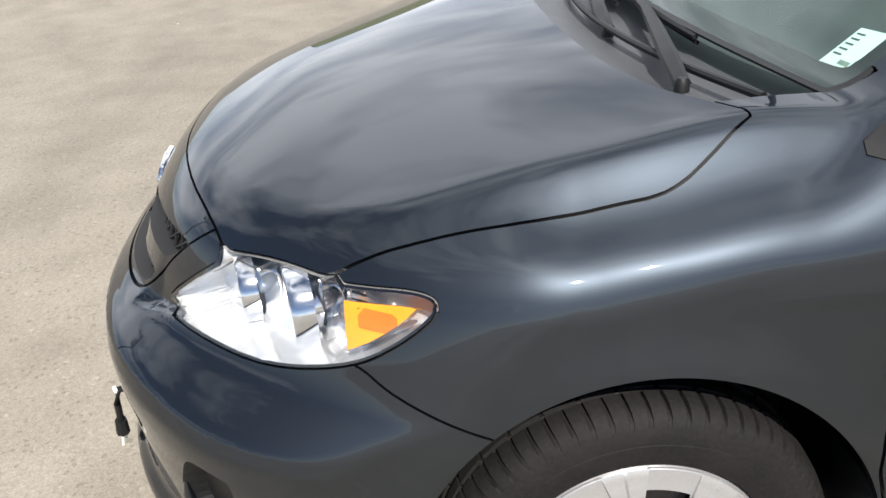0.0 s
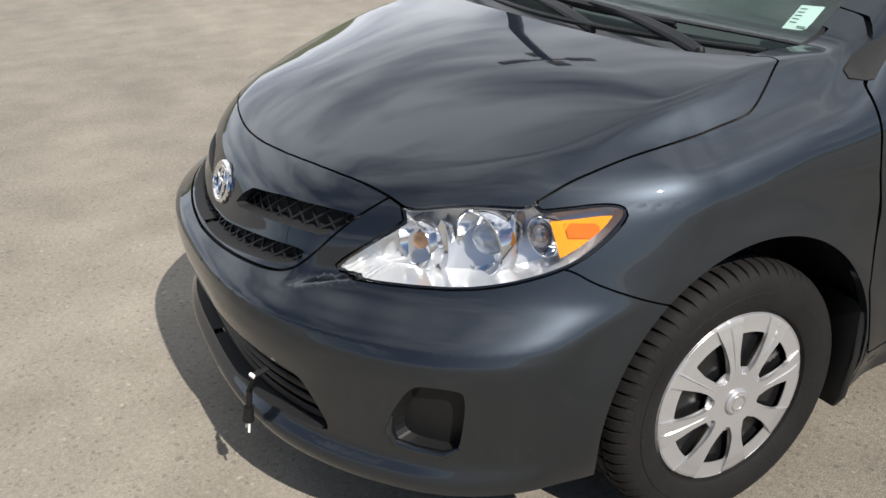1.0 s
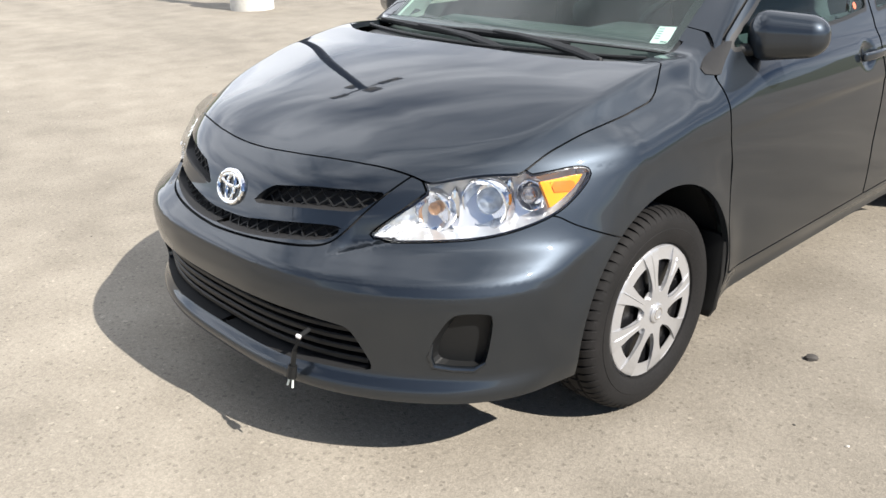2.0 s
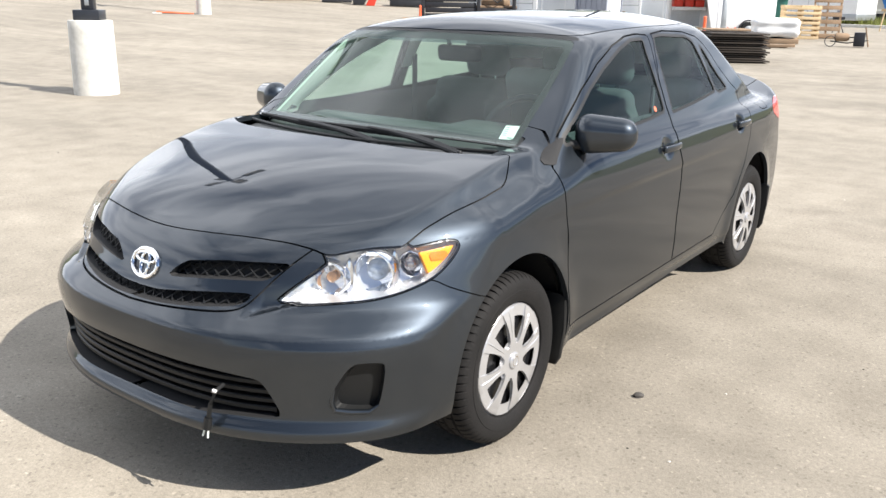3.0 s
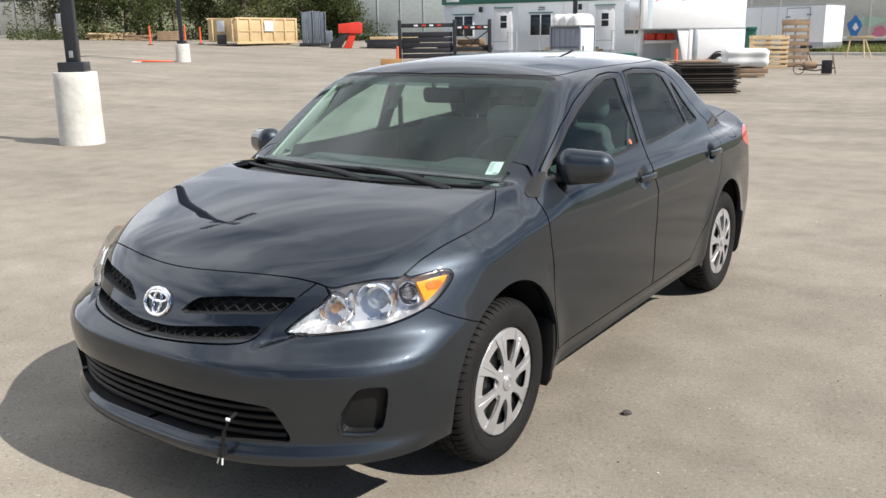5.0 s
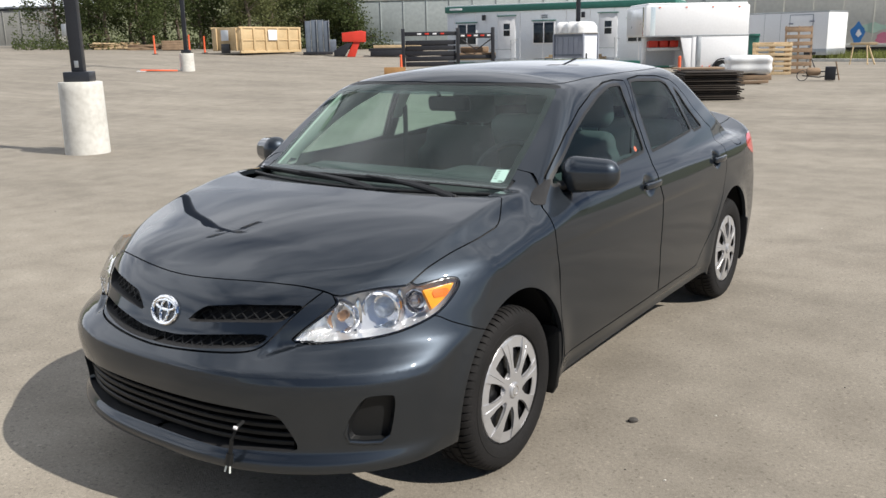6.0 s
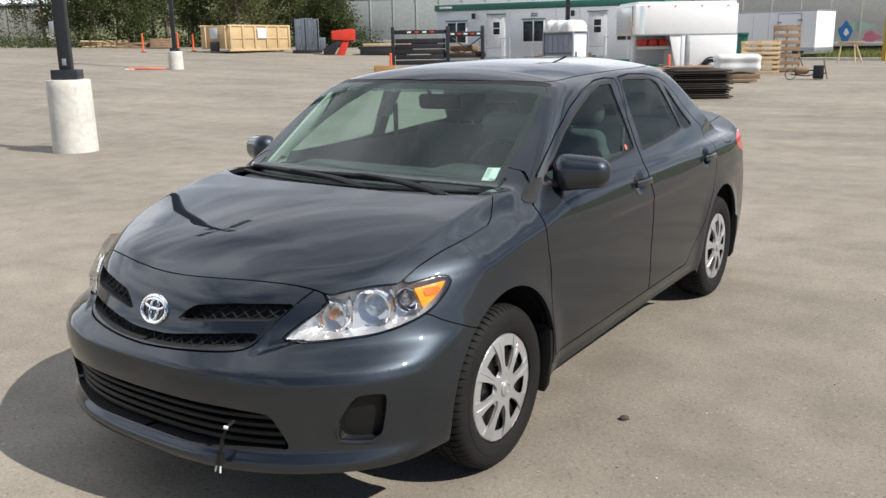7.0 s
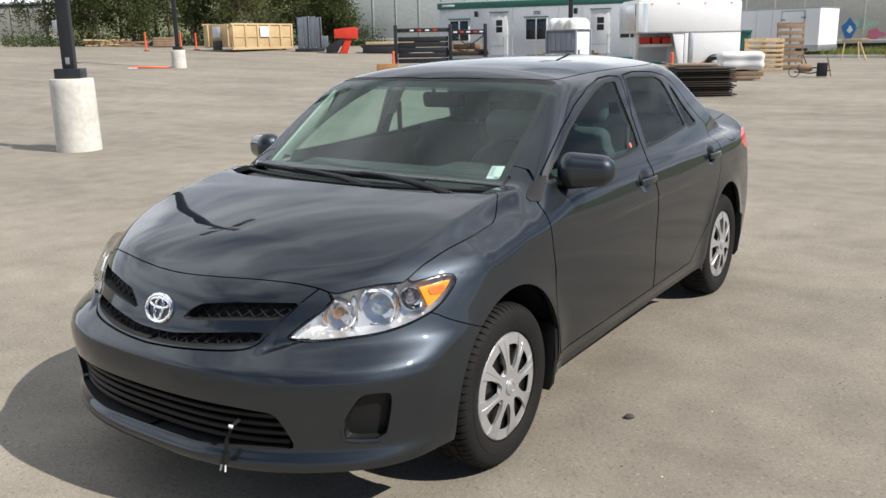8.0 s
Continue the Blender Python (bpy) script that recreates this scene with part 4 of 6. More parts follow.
def walled(p, t, depth):
    """A sheet with its rim drawn back by depth."""
    edges = np.concatenate([t[:, [0, 1]], t[:, [1, 2]], t[:, [2, 0]]])
    _, inv, cnt = np.unique(np.sort(edges, 1), axis=0, return_inverse=True, return_counts=True)
    rim = edges[cnt[inv.ravel()] == 1]
    q = p - [depth, 0, 0]
    m, i = len(rim), len(p) + np.arange(len(rim))
    verts = np.concatenate([p, p[rim[:, 0]], p[rim[:, 1]], q[rim[:, 1]], q[rim[:, 0]]])
    return verts, t.tolist() + np.stack([i + m, i, i + 3 * m, i + 2 * m], 1).tolist()


def cover_mesh():
    """Wheel cover: eight broad spokes that widen outwards, with sunk, pierced fields between them."""
    rr = np.concatenate([np.linspace(0.004, 0.07, 8), np.linspace(0.076, 0.2065, 34)])
    na = 400
    ang = np.arange(na) * 2 * np.pi / na
    p = np.stack([np.zeros(len(rr) * na), np.outer(rr, np.cos(ang)).ravel(), np.outer(rr, np.sin(ang)).ravel()], 1)
    f = []
    for k in range(len(rr) - 1):
        i = np.arange(na)
        j = (i + 1) % na
        a, b, c, d = k * na + i, k * na + j, (k + 1) * na + j, (k + 1) * na + i
        f += [np.stack([a, d, c], 1), np.stack([a, c, b], 1)]
    f = np.concatenate(f)
    r, a = np.hypot(p[:, 1], p[:, 2]), np.arctan2(p[:, 2], p[:, 1])
    ph = (a / (2 * np.pi) * 8) % 1.0 - 0.5
    arc = np.abs(ph) * 2 * np.pi / 8 * r
    wedge = np.minimum(spline(r, [0.07, 0.09, 0.12, 0.16, 0.20], [0.010, 0.0215, 0.031, 0.0375, 0.042]) - arc, np.minimum(r - 0.064, 0.1975 - r))
    hole = np.minimum(spline(r, [0.08, 0.095, 0.12, 0.15, 0.165], [0.016, 0.0215, 0.0300, 0.0360, 0.034]) - arc, np.minimum(r - 0.078, 0.160 - r))
    x = spline(r, [0, 0.05, 0.10, 0.15, 0.185, 0.198, 0.2066], [0.012, 0.013, 0.0145, 0.012, 0.006, 0.001, -0.012])
    x = x - 0.0035 * np.clip((r - 0.07) / 0.05, 0, 1) * np.clip((0.20 - r) / 0.02, 0, 1) * (np.abs(ph) < 0.5) * (1 - (2 * (0.5 - np.abs(ph))) ** 2) * 0.8
    pa = np.stack([x, p[:, 1], p[:, 2]], 1)
    up = np.tile((1.0, 0, 0), (len(p), 1))
    q, _, t = cut((pa, up, f), -wedge)
    va, fa = walled(q, t, 0.009)
    xb = spline(r, [0.07, 0.10, 0.15, 0.175, 0.20], [0.004, 0.004, 0.003, 0.001, 0.000])
    one = f[((a % (2 * np.pi))[f].max(1) < np.pi / 4) & ((a % (2 * np.pi))[f].min(1) > 0)]
    q, w, t = cut((np.stack([xb, p[:, 1], p[:, 2]], 1), np.stack([wedge, hole, hole], 1), one), wedge + 0.003)
    q, _, t = cut((q, np.tile((1.0, 0, 0), (len(q), 1)), t), -w[:, 1])
    vb, fb = walled(q, t, 0.0025)
    return va, fa, vb, fb


def wheel_thing():
    w = new("wheel")
    put("tyre", tyre_mesh(), w, "black tyre with worn tread")
    v, f, vb, fb = cover_mesh()
    cov = put("wheel_cover", crisp("wheel_cover", v + [0.088, 0, 0], f, SILVER, 28), w, "silver eight-spoke wheel cover")
    field = crisp("cover_field", vb + [0.088, 0, 0], fb, SILVER, 28)
    for k in range(8):
        put("cover_field", field, cov, "sunk pierced field between spokes").matrix_basis = pose(0, 0, 0, 45 * k)
    bm = turned([(0.031, 0.098), (0.030, 0.105), (0.026, 0.108), (0.006, 0.1085)], 32, "X")
    cap = part("centre_cap", bm, SILVER, w, "silver centre cap")
    part("emblem", turned([(0.019, 0.1075), (0.019, 0.110), (0.0155, 0.110), (0.0155, 0.1075)], 28, "X", True), CHROME, cap)
    bm = turned([(0.205, 0.075), (0.20, 0.05), (0.185, 0.02), (0.15, 0.035), (0.09, 0.048), (0.04, 0.05)], 48, "X")
    rimo = part("steel_rim", bm, STEEL_DARK, w, "black steel rim behind the cover")
    for k in range(8):
        a = 2 * math.pi * (k + 0.62) / 8
        bm = bmesh.new()
        bmesh.ops.create_uvsphere(bm, u_segments=14, v_segments=8, radius=0.02, matrix=Matrix.Translation((0.05, 0.118 * math.cos(a), 0.118 * math.sin(a))) @ Matrix.Diagonal((0.8, 1, 1, 1)))
        part("rim_boss", bm, STEEL_DARK, rimo)
    return w


wheel = wheel_thing()
wheel.parent = car
wheel.matrix_basis = pose(0.765, 0, HUB_Z, 9, 0, 0)
for x, y, rz, rx in ((0.765, WHEELBASE, 0, 31), (-0.765, 0, 180, 14), (-0.765, WHEELBASE, 180, 3)):
    copy_thing(wheel, pose(x, y, HUB_Z, rx if rz == 0 else 0, 0, rz))


# ---- cowl, wipers, mirrors, handles, emblem ----
def cowl_sheet():
    rows, n = [], 61
    xs = np.linspace(-0.668, 0.668, n)
    ax = np.abs(xs)
    rear = spline(ax, [0, 0.11, 0.229, 0.35, 0.463, 0.60, 0.678, 0.72], [-0.015, -0.013, -0.006, 0.007, 0.028, 0.076, 0.128, 0.166])
    glass = screen_y(ax, np.full(n, 1.01)) + 0.012
    for k in np.linspace(0, 1, 9):
        y = rear + 0.004 + k * (glass - rear)
        z = hood_top(ax, rear) - 0.012 - 0.030 * math.sin(min(1, k * 2.2) * math.pi / 2) + 0.022 * k * k + (0.004 if 0.45 < k < 0.6 else 0)
        rows.append(np.stack([xs, y, z], 1))
    v = np.concatenate(rows)
    f = [(r * n + i, r * n + i + 1, (r + 1) * n + i + 1, (r + 1) * n + i) for r in range(8) for i in range(n - 1)]
    return v, f


COWL = material("grey_black_cowl_plastic", (0.060, 0.064, 0.070), 0.5, 0, 0.15, 8, 300, 0.0004)
cv, cf = cowl_sheet()
cowl = put("cowl", mesh_of("cowl", cv, cf, COWL), car, "dark plastic cowl under the windshield")
part("cowl_bar", rods([[(x, float(screen_y(np.array([abs(x)]), np.array([1.0]))[0]) - 0.098, 0.992) for x in np.linspace(-0.645, 0.645, 36)]], 0.007), TRIM, cowl)


def on_screen(x, lift=0.012, z=None):
    """A point just above the windshield at x and height z."""
    y = float(screen_y(np.array([abs(x)]), np.array([z]))[0])
    return Vector((x, y - lift * 0.6, z + lift))


def flat_bar(path, half, thick):
    """A pressed bar along a path: half widths one a point, with a rounded back."""
    bm = bmesh.new()
    pts, rings = [Vector(p) for p in path], []
    for i, p in enumerate(pts):
        d = (pts[min(i + 1, len(pts) - 1)] - pts[max(i - 1, 0)]).normalized()
        side = d.cross(Vector((0, -0.45, 0.9))).normalized()
        top = side.cross(d).normalized()
        rings.append([bm.verts.new(p + side * a * half[i] + top * b * thick) for a, b in ((-1, -1), (-1, 0.3), (-0.6, 1), (0.6, 1), (1, 0.3), (1, -1))])
    for a, b in zip(rings, rings[1:]):
        for k in range(6):
            bm.faces.new((a[k], a[(k + 1) % 6], b[(k + 1) % 6], b[k]))
    bm.faces.new(rings[0]), bm.faces.new(rings[-1])
    return bm


def wiper(arm, blade):
    w = new("wiper")
    w.parent = car
    part("wiper_arm", flat_bar(arm, [0.013, 0.015, 0.013, 0.010, 0.007], 0.007), WIPER, w)
    a, b, c = (Vector(p) for p in blade)
    pts = [a.lerp(b, 2 * t) if t < 0.5 else b.lerp(c, 2 * t - 1) for t in np.linspace(0, 1, 9)]
    part("wiper_blade", rods([pts], [0.005, 0.008, 0.010, 0.013, 0.014, 0.013, 0.010, 0.008, 0.005]), TRIM, w)
    part("wiper_rubber", rods([[p - Vector((0, -0.004, 0.010)) for p in pts]], 0.004), RUBBER, w)
    bm = turned([(0.012, -0.012), (0.012, 0.002), (0.008, 0.010)], 20)
    bmesh.ops.translate(bm, vec=arm[0], verts=bm.verts)
    part("wiper_pivot", bm, WIPER, w)
    return w


WIPER = material("satin_black_wiper_metal", (0.010, 0.0105, 0.0115), 0.5, 0, 0.15, 20, 200, 0, 0, 0.35)
wiper([(0.534, 0.118, 0.984), (0.44, 0.124, 1.004), (0.31, 0.140, 1.018), (0.18, 0.158, 1.024), (0.06, 0.166, 1.026)], [(-0.305, 0.190, 1.014), (0.07, 0.168, 1.017), (0.36, 0.195, 1.010)])
wiper([(0.172, 0.090, 0.986), (0.09, 0.092, 1.003), (0.00, 0.104, 1.014), (-0.12, 0.124, 1.018), (-0.33, 0.176, 1.018)], [(-0.665, 0.272, 1.008), (-0.33, 0.180, 1.010), (0.0, 0.146, 1.006)])

for s in (1, -1):
    mir = new("door_mirror")
    mir.parent = car
    tagged(mir, "grey door mirror on a black base")
    def housing(p, s=s):
        q = p * [s, 1, 1] - np.array([0.897, 0.556, 1.041])
        a = math.radians(-27)
        q = np.stack([q[:, 0] * math.cos(a) - q[:, 1] * math.sin(a), q[:, 0] * math.sin(a) + q[:, 1] * math.cos(a), q[:, 2]], 1)
        h = 0.070 - 0.012 * np.clip(q[:, 0] / 0.12, -1, 1)
        q = np.stack([q[:, 0], q[:, 1], q[:, 2] * 0.070 / h], 1)
        d = soft_box(q, (0, 0, 0), (0.116, 0.064, 0.069), 0.060)
        return smax(d, q[:, 1] - 0.045, 0.012)
    lo, hi = (0.74, 0.44, 0.945), (1.06, 0.68, 1.145)
    if s < 0:
        lo, hi = (-1.06, 0.44, 0.945), (-0.74, 0.68, 1.145)
    hs = blob("mirror_housing", housing, lo, hi, 0.008, PAINT, mir)
    gm = extruded([(0.845, 1.0), (0.86, 0.992), (1.015, 0.998), (1.028, 1.012), (1.022, 1.085), (1.005, 1.10), (0.865, 1.10), (0.85, 1.085)], 1, 0.004, 0.010)
    bmesh.ops.transform(gm, matrix=pose(0.895, 0.600, -0.008, 0, 0, 27) @ Matrix.Translation((0, 0, 0)) @ Matrix.Translation((-0.935, 0, 0)), verts=gm.verts)
    if s < 0:
        bmesh.ops.transform(gm, matrix=Matrix.Diagonal((-1, 1, 1, 1)), verts=gm.verts)
    part("mirror_glass", gm, CHROME, hs, "mirror glass")
    bm = rods([[(s * 0.775, 0.455, 0.998), (s * 0.81, 0.485, 1.000), (s * 0.86, 0.54, 1.008)]], [0.020, 0.019, 0.020], 12)
    part("mirror_foot", bm, TRIM, mir, "black mirror foot")
    sail = [(0.268, 0.956), (0.322, 0.947), (0.340, 0.962), (0.428, 1.030), (0.408, 1.032), (0.33, 0.995)]
    v = []
    for y, z in rounded(sail, 1):
        xs = np.linspace(0.60, 0.92, 161)
        d = car_form(np.stack([xs, np.full(161, y), np.full(161, z)], 1))
        v.append((y, z, float(xs[np.argmax(d > 0)])))
    bm = bmesh.new()
    a = [bm.verts.new((s * (x + 0.004), y, z)) for y, z, x in v]
    b = [bm.verts.new((s * (x - 0.03), y, z)) for y, z, x in v]
    bm.faces.new(a), bm.faces.new(b)
    for i in range(len(a)):
        j = (i + 1) % len(a)
        bm.faces.new((a[i], a[j], b[j], b[i]))
    part("mirror_sail", bm, INNER, mir, "black triangular cover")
    for yc in (1.30, 2.33):
        hd = new("door_handle")
        hd.parent = car
        x0 = float(side_width(np.array([yc + 0.12]), np.array([0.893]))[0])
        def grip(p, yc=yc, x0=x0, s=s):
            q = p * [s, 1, 1]
            bow = 0.020 - 0.10 * (q[:, 1] - yc) ** 2 / 0.11
            return soft_box(np.stack([q[:, 0] - bow, q[:, 1], q[:, 2]], 1), (x0 + 0.004, yc - 0.008, 0.893), (0.010, 0.090, 0.0155), 0.009)
        lo, hi = (x0 - 0.03, yc - 0.13, 0.86), (x0 + 0.06, yc + 0.13, 0.93)
        if s < 0:
            lo, hi = (-hi[0], lo[1], lo[2]), (-lo[0], hi[1], hi[2])
        blob("grip", grip, lo, hi, 0.006, PAINT, hd, "body-coloured pull handle")
    # mud flaps
    for yc in (0.0, WHEELBASE):
        bm = extruded([(0.66, 0.175), (0.70, 0.165), (0.85, 0.168), (0.868, 0.20), (0.880, 0.32), (0.884, 0.44), (0.86, 0.46), (0.68, 0.46), (0.66, 0.40)], 1, yc + 0.335, yc + 0.358, 0.006)
        if s < 0:
            bmesh.ops.transform(bm, matrix=Matrix.Diagonal((-1, 1, 1, 1)), verts=bm.verts)
        part("mud_flap", bm, TRIM, car, "black rubber mud flap")

# plain oval emblem on the grille
em = new("emblem")
em.parent = car
tagged(em, "chrome oval emblem")
def oval_ring(rx, rz, tube_r, cx=0.0, cz=0.0, tilt=0.0, n=40):
    pts = []
    for i in range(n + 1):
        a = 2 * math.pi * i / n
        pts.append((cx + rx * math.cos(a), 0.0, cz + rz * math.sin(a)))
    return pts
bm = rods([oval_ring(0.062, 0.045, 0.007)], 0.0075, 10)
part("outer_ring", bm, CHROME, em)
bm = rods([oval_ring(0.019, 0.040, 0.005)], 0.0055, 8)
part("upright_ring", bm, CHROME, em)
bm = rods([oval_ring(0.047, 0.016, 0.005, 0, 0.018)], 0.0055, 8)
part("cross_ring", bm, CHROME, em)
bm = turned([(0.060, 0.0), (0.060, 0.012)], 40)
bmesh.ops.transform(bm, matrix=pose(0, 0.014, 0, 90, 0, 0) @ Matrix.Diagonal((1, 0.73, 1, 1)), verts=bm.verts)
part("backing", bm, GLOSS_BLACK, em)
em.matrix_basis = pose(0, float(front_face(np.array([0.0]), np.array([0.703]))[0]) - 0.002, 0.703, -20, 0, 0)

# cable and plastic clip hanging out of the intake
cable = new("hanging_cable")
cable.parent = car
tagged(cable, "black cable with a pale plastic clip hanging from the intake")
part("cable", rods([[(0.392, -0.88, 0.41), (0.393, -0.912, 0.40), (0.383, -0.925, 0.36), (0.375, -0.930, 0.31), (0.368, -0.934, 0.275)]], 0.007), TRIM, cable)
part("plug", rods([[(0.376, -0.930, 0.315), (0.370, -0.934, 0.280)]], [0.012, 0.014]), TRIM, cable)
part("clip", boxed(-0.007, 0.007, -0.004, 0.004, -0.005, 0.005, 0.002, pose(0.394, -0.916, 0.402, 20, 15, 30)), PAPER, cable, "pale plastic clip")
for dx in (-0.006, 0.008):
    part("wire_end", rods([[(0.368 + dx, -0.934, 0.278), (0.364 + dx * 1.6, -0.938, 0.252)]], 0.003), PALE_FABRIC, cable)

# ---- cabin ----
lining = moved(SKIN, inward=0.034)
lining = cut(lining, lining[0][:, 2] - 1.15)
for key in ("screen", "back", "fglass", "rglass", "qglass"):
    lining = cut(lining, -R[key](lining[0]) - 0.012)
lining = cut(lining, -cowl_region(lining[0]) - 0.03)
lining = cut(lining, np.minimum(lining[0][:, 1] - 0.30, 2.75 - lining[0][:, 1]))
panel("cabin_lining", joined(lining), PALE_FABRIC, car, "pale grey headliner and pillar trim", 0)
# inner trim of the windshield pillars
for s in (1, -1):
    rows = []
    for z in np.linspace(0.985, 1.335, 16):
        xs = float(np.interp(z, [0.976, 1.024, 1.068, 1.12, 1.177, 1.236, 1.302, 1.36], [0.668, 0.656, 0.652, 0.648, 0.644, 0.637, 0.626, 0.608])) - 0.034
        ys = float(screen_y(np.array([xs]), np.array([z]))[0]) + 0.022
        yg = float(np.interp(z, [0.98, 1.012, 1.029, 1.11, 1.178, 1.247, 1.317, 1.348], [0.42, 0.44, 0.455, 0.604, 0.728, 0.89, 1.10, 1.24]))
        xg = float(cabin_side(np.array([yg]), np.array([z]))[0]) - 0.036
        xg, yg = xg - 0.020, yg + 0.05 + 0.11 * (1.352 - z) / 0.37 * (s < 0)
        mid = ((xs + xg) / 2 - 0.006, (ys + yg) / 2 + 0.008)
        rows.append([(xs, ys, z), (mid[0], mid[1], z), (xg, yg, z), (xg + 0.012, yg - 0.02, z), (xs + 0.012, ys - 0.004, z)])
    bm = bmesh.new()
    rings = [[bm.verts.new((s * x, y, z)) for x, y, z in row] for row in rows]
    for a, b in zip(rings, rings[1:]):
        for i in range(5):
            bm.faces.new((a[i], a[(i + 1) % 5], b[(i + 1) % 5], b[i]))
    bm.faces.new(rings[0]), bm.faces.new(rings[-1])
    # Driver's side gets dark plastic: its shade is put into the colour
    part("pillar_trim", bm, PALE_FABRIC if s < 0 else DASH, car, "plastic windshield pillar trim")
doors_in = moved(SKIN, inward=0.060)
doors_in = cut(doors_in, np.minimum(doors_in[0][:, 2] - 0.30, 1.03 - doors_in[0][:, 2]))
doors_in = cut(doors_in, np.minimum(doors_in[0][:, 1] - 0.42, 2.45 - doors_in[0][:, 1]))
doors_in = cut(doors_in, doors_in[0][:, 0] - 0.60)
for side in (False, True):
    panel("door_trim", doors_in, DASH, car, "grey inner door trim", 0.0, side)
part("cabin_floor", boxed(-0.74, 0.74, 0.30, 2.55, 0.26, 0.32, 0.01), FABRIC, car, "dark carpet")
part("parcel_shelf", boxed(-0.62, 0.62, 2.42, 2.95, 0.985, 1.005, 0.008), FABRIC, car, "grey rear parcel shelf")


def dash_form(p):
    top = soft_box(p, (0, 0.43, 0.86), (0.70, 0.29, 0.115), 0.06, 4)
    hood = soft_box(p, (0.37, 0.57, 0.975), (0.19, 0.13, 0.045), 0.04)
    console = soft_box(p, (0, 0.72, 0.68), (0.13, 0.16, 0.22), 0.04, -25)
    return smin(smin(top, hood, 0.05), console, 0.05)


blob("dashboard", dash_form, (-0.74, 0.08, 0.42), (0.74, 0.95, 1.06), 0.022, DASH, car, "grey plastic dashboard")
st = new("steering_wheel")
st.parent = car
bm = bmesh.new()
ring = [(0.185 * math.cos(a), 0.185 * math.sin(a), 0) for a in np.linspace(0, 2 * math.pi, 41)]
tube(bm, ring, 0.016, 10)
part("rim", bm, DASH, st)
part("hub", boxed(-0.075, 0.075, -0.06, 0.06, -0.05, -0.005, 0.02), DASH, st)
part("spokes", boxed(-0.17, 0.17, -0.018, 0.018, -0.03, -0.012, 0.006), DASH, st)
st.matrix_basis = pose(0.37, 0.80, 0.945, 62, 0, 0)


def front_seat(cx):
    seat = new("front_seat")
    seat.parent = car
    tagged(seat, "grey cloth front seat")
    def cushion(p):
        return soft_box(p, (cx, 1.17, 0.55), (0.25, 0.27, 0.085), 0.07, 8)
    def back(p):
        a = soft_box(p, (cx, 1.565, 0.80), (0.215, 0.065, 0.32), 0.06, 16)
        for d in (-0.19, 0.19):
            a = smin(a, soft_box(p, (cx + d, 1.522, 0.76), (0.052, 0.085, 0.25), 0.05, 16), 0.04)
        return a
    def head(p):
        return soft_box(p, (cx, 1.655, 1.215), (0.128, 0.062, 0.105), 0.055, 10)
    blob("cushion", cushion, (cx - 0.28, 0.85, 0.42), (cx + 0.28, 1.50, 0.70), 0.025, FABRIC, seat)
    blob("backrest", back, (cx - 0.27, 1.24, 0.40), (cx + 0.27, 1.82, 1.20), 0.025, FABRIC, seat)
    blob("headrest", head, (cx - 0.16, 1.54, 1.08), (cx + 0.16, 1.78, 1.34), 0.018, FABRIC, seat)
    for dx in (-0.05, 0.05):
        part("headrest_post", rods([[(cx + dx, 1.655, 1.03), (cx + dx, 1.66, 1.13)]], 0.006), CHROME, seat)


front_seat(0.37)
front_seat(-0.36)
REAR_FABRIC = material("light_grey_seat_cloth", (0.30, 0.32, 0.31), 0.92, 0, 0.14, 9, 300, 0.0004)
rs = new("rear_seat")
rs.parent = car
tagged(rs, "grey cloth rear bench seat")
blob("backrest", lambda p: soft_box(p, (0, 2.40, 0.82), (0.64, 0.08, 0.30), 0.07, 20), (-0.68, 2.15, 0.45), (0.68, 2.66, 1.16), 0.03, REAR_FABRIC, rs)
blob("cushion", lambda p: soft_box(p, (0, 2.05, 0.56), (0.64, 0.28, 0.09), 0.07, 5), (-0.68, 1.72, 0.42), (0.68, 2.40, 0.70), 0.03, REAR_FABRIC, rs)
for cx in (-0.36, 0.36):
    blob("headrest", lambda p, cx=cx: soft_box(p, (cx, 2.50, 1.16), (0.125, 0.05, 0.075), 0.045, 12), (cx - 0.15, 2.40, 1.06), (cx + 0.15, 2.60, 1.26), 0.018, REAR_FABRIC, rs)
for s in (1, -1):
    part("seat_belt", extruded([(1.42, 0.60), (1.46, 0.60), (1.46, 1.22), (1.42, 1.22)], 0, s * 0.70, s * 0.704), FABRIC, car, "grey seat belt")
rv = new("rear_view_mirror")
rv.parent = car
blob("mirror_body", lambda p: soft_box(p, (0.05, 0.80, 1.285), (0.115, 0.022, 0.036), 0.02, 10), (-0.09, 0.76, 1.23), (0.19, 0.85, 1.34), 0.01, TRIM, rv)
part("stalk", rods([[(0, 0.80, 1.30), (0, 0.775, 1.355)]], 0.010), TRIM, rv)
# papers behind the windshield
def screen_patch(corners, lift):
    vs = []
    for x, z in corners:
        vs.append((x, float(screen_y(np.array([abs(x)]), np.array([z]))[0]) + 0.006 + lift, z))
    return vs
label_ = new("window_label")
label_.parent = car
tagged(label_, "white printed paper label behind the windshield")
cs = [(0.580, 1.012), (0.631, 1.008), (0.622, 1.062), (0.573, 1.062)]
lv = screen_patch(cs, 0.0)
bm = bmesh.new()
a = [bm.verts.new(v) for v in lv]
b = [bm.verts.new((x, y + 0.0015, z)) for x, y, z in lv]
bm.faces.new(a), bm.faces.new(b)
for i in range(4):
    bm.faces.new((a[i], a[(i + 1) % 4], b[(i + 1) % 4], b[i]))
part("sheet", bm, PAPER, label_)
INK = material("green_black_ink", (0.05, 0.09, 0.08), 0.7, 0, 0.1)
A, B, C, D = (Vector(v) for v in lv)
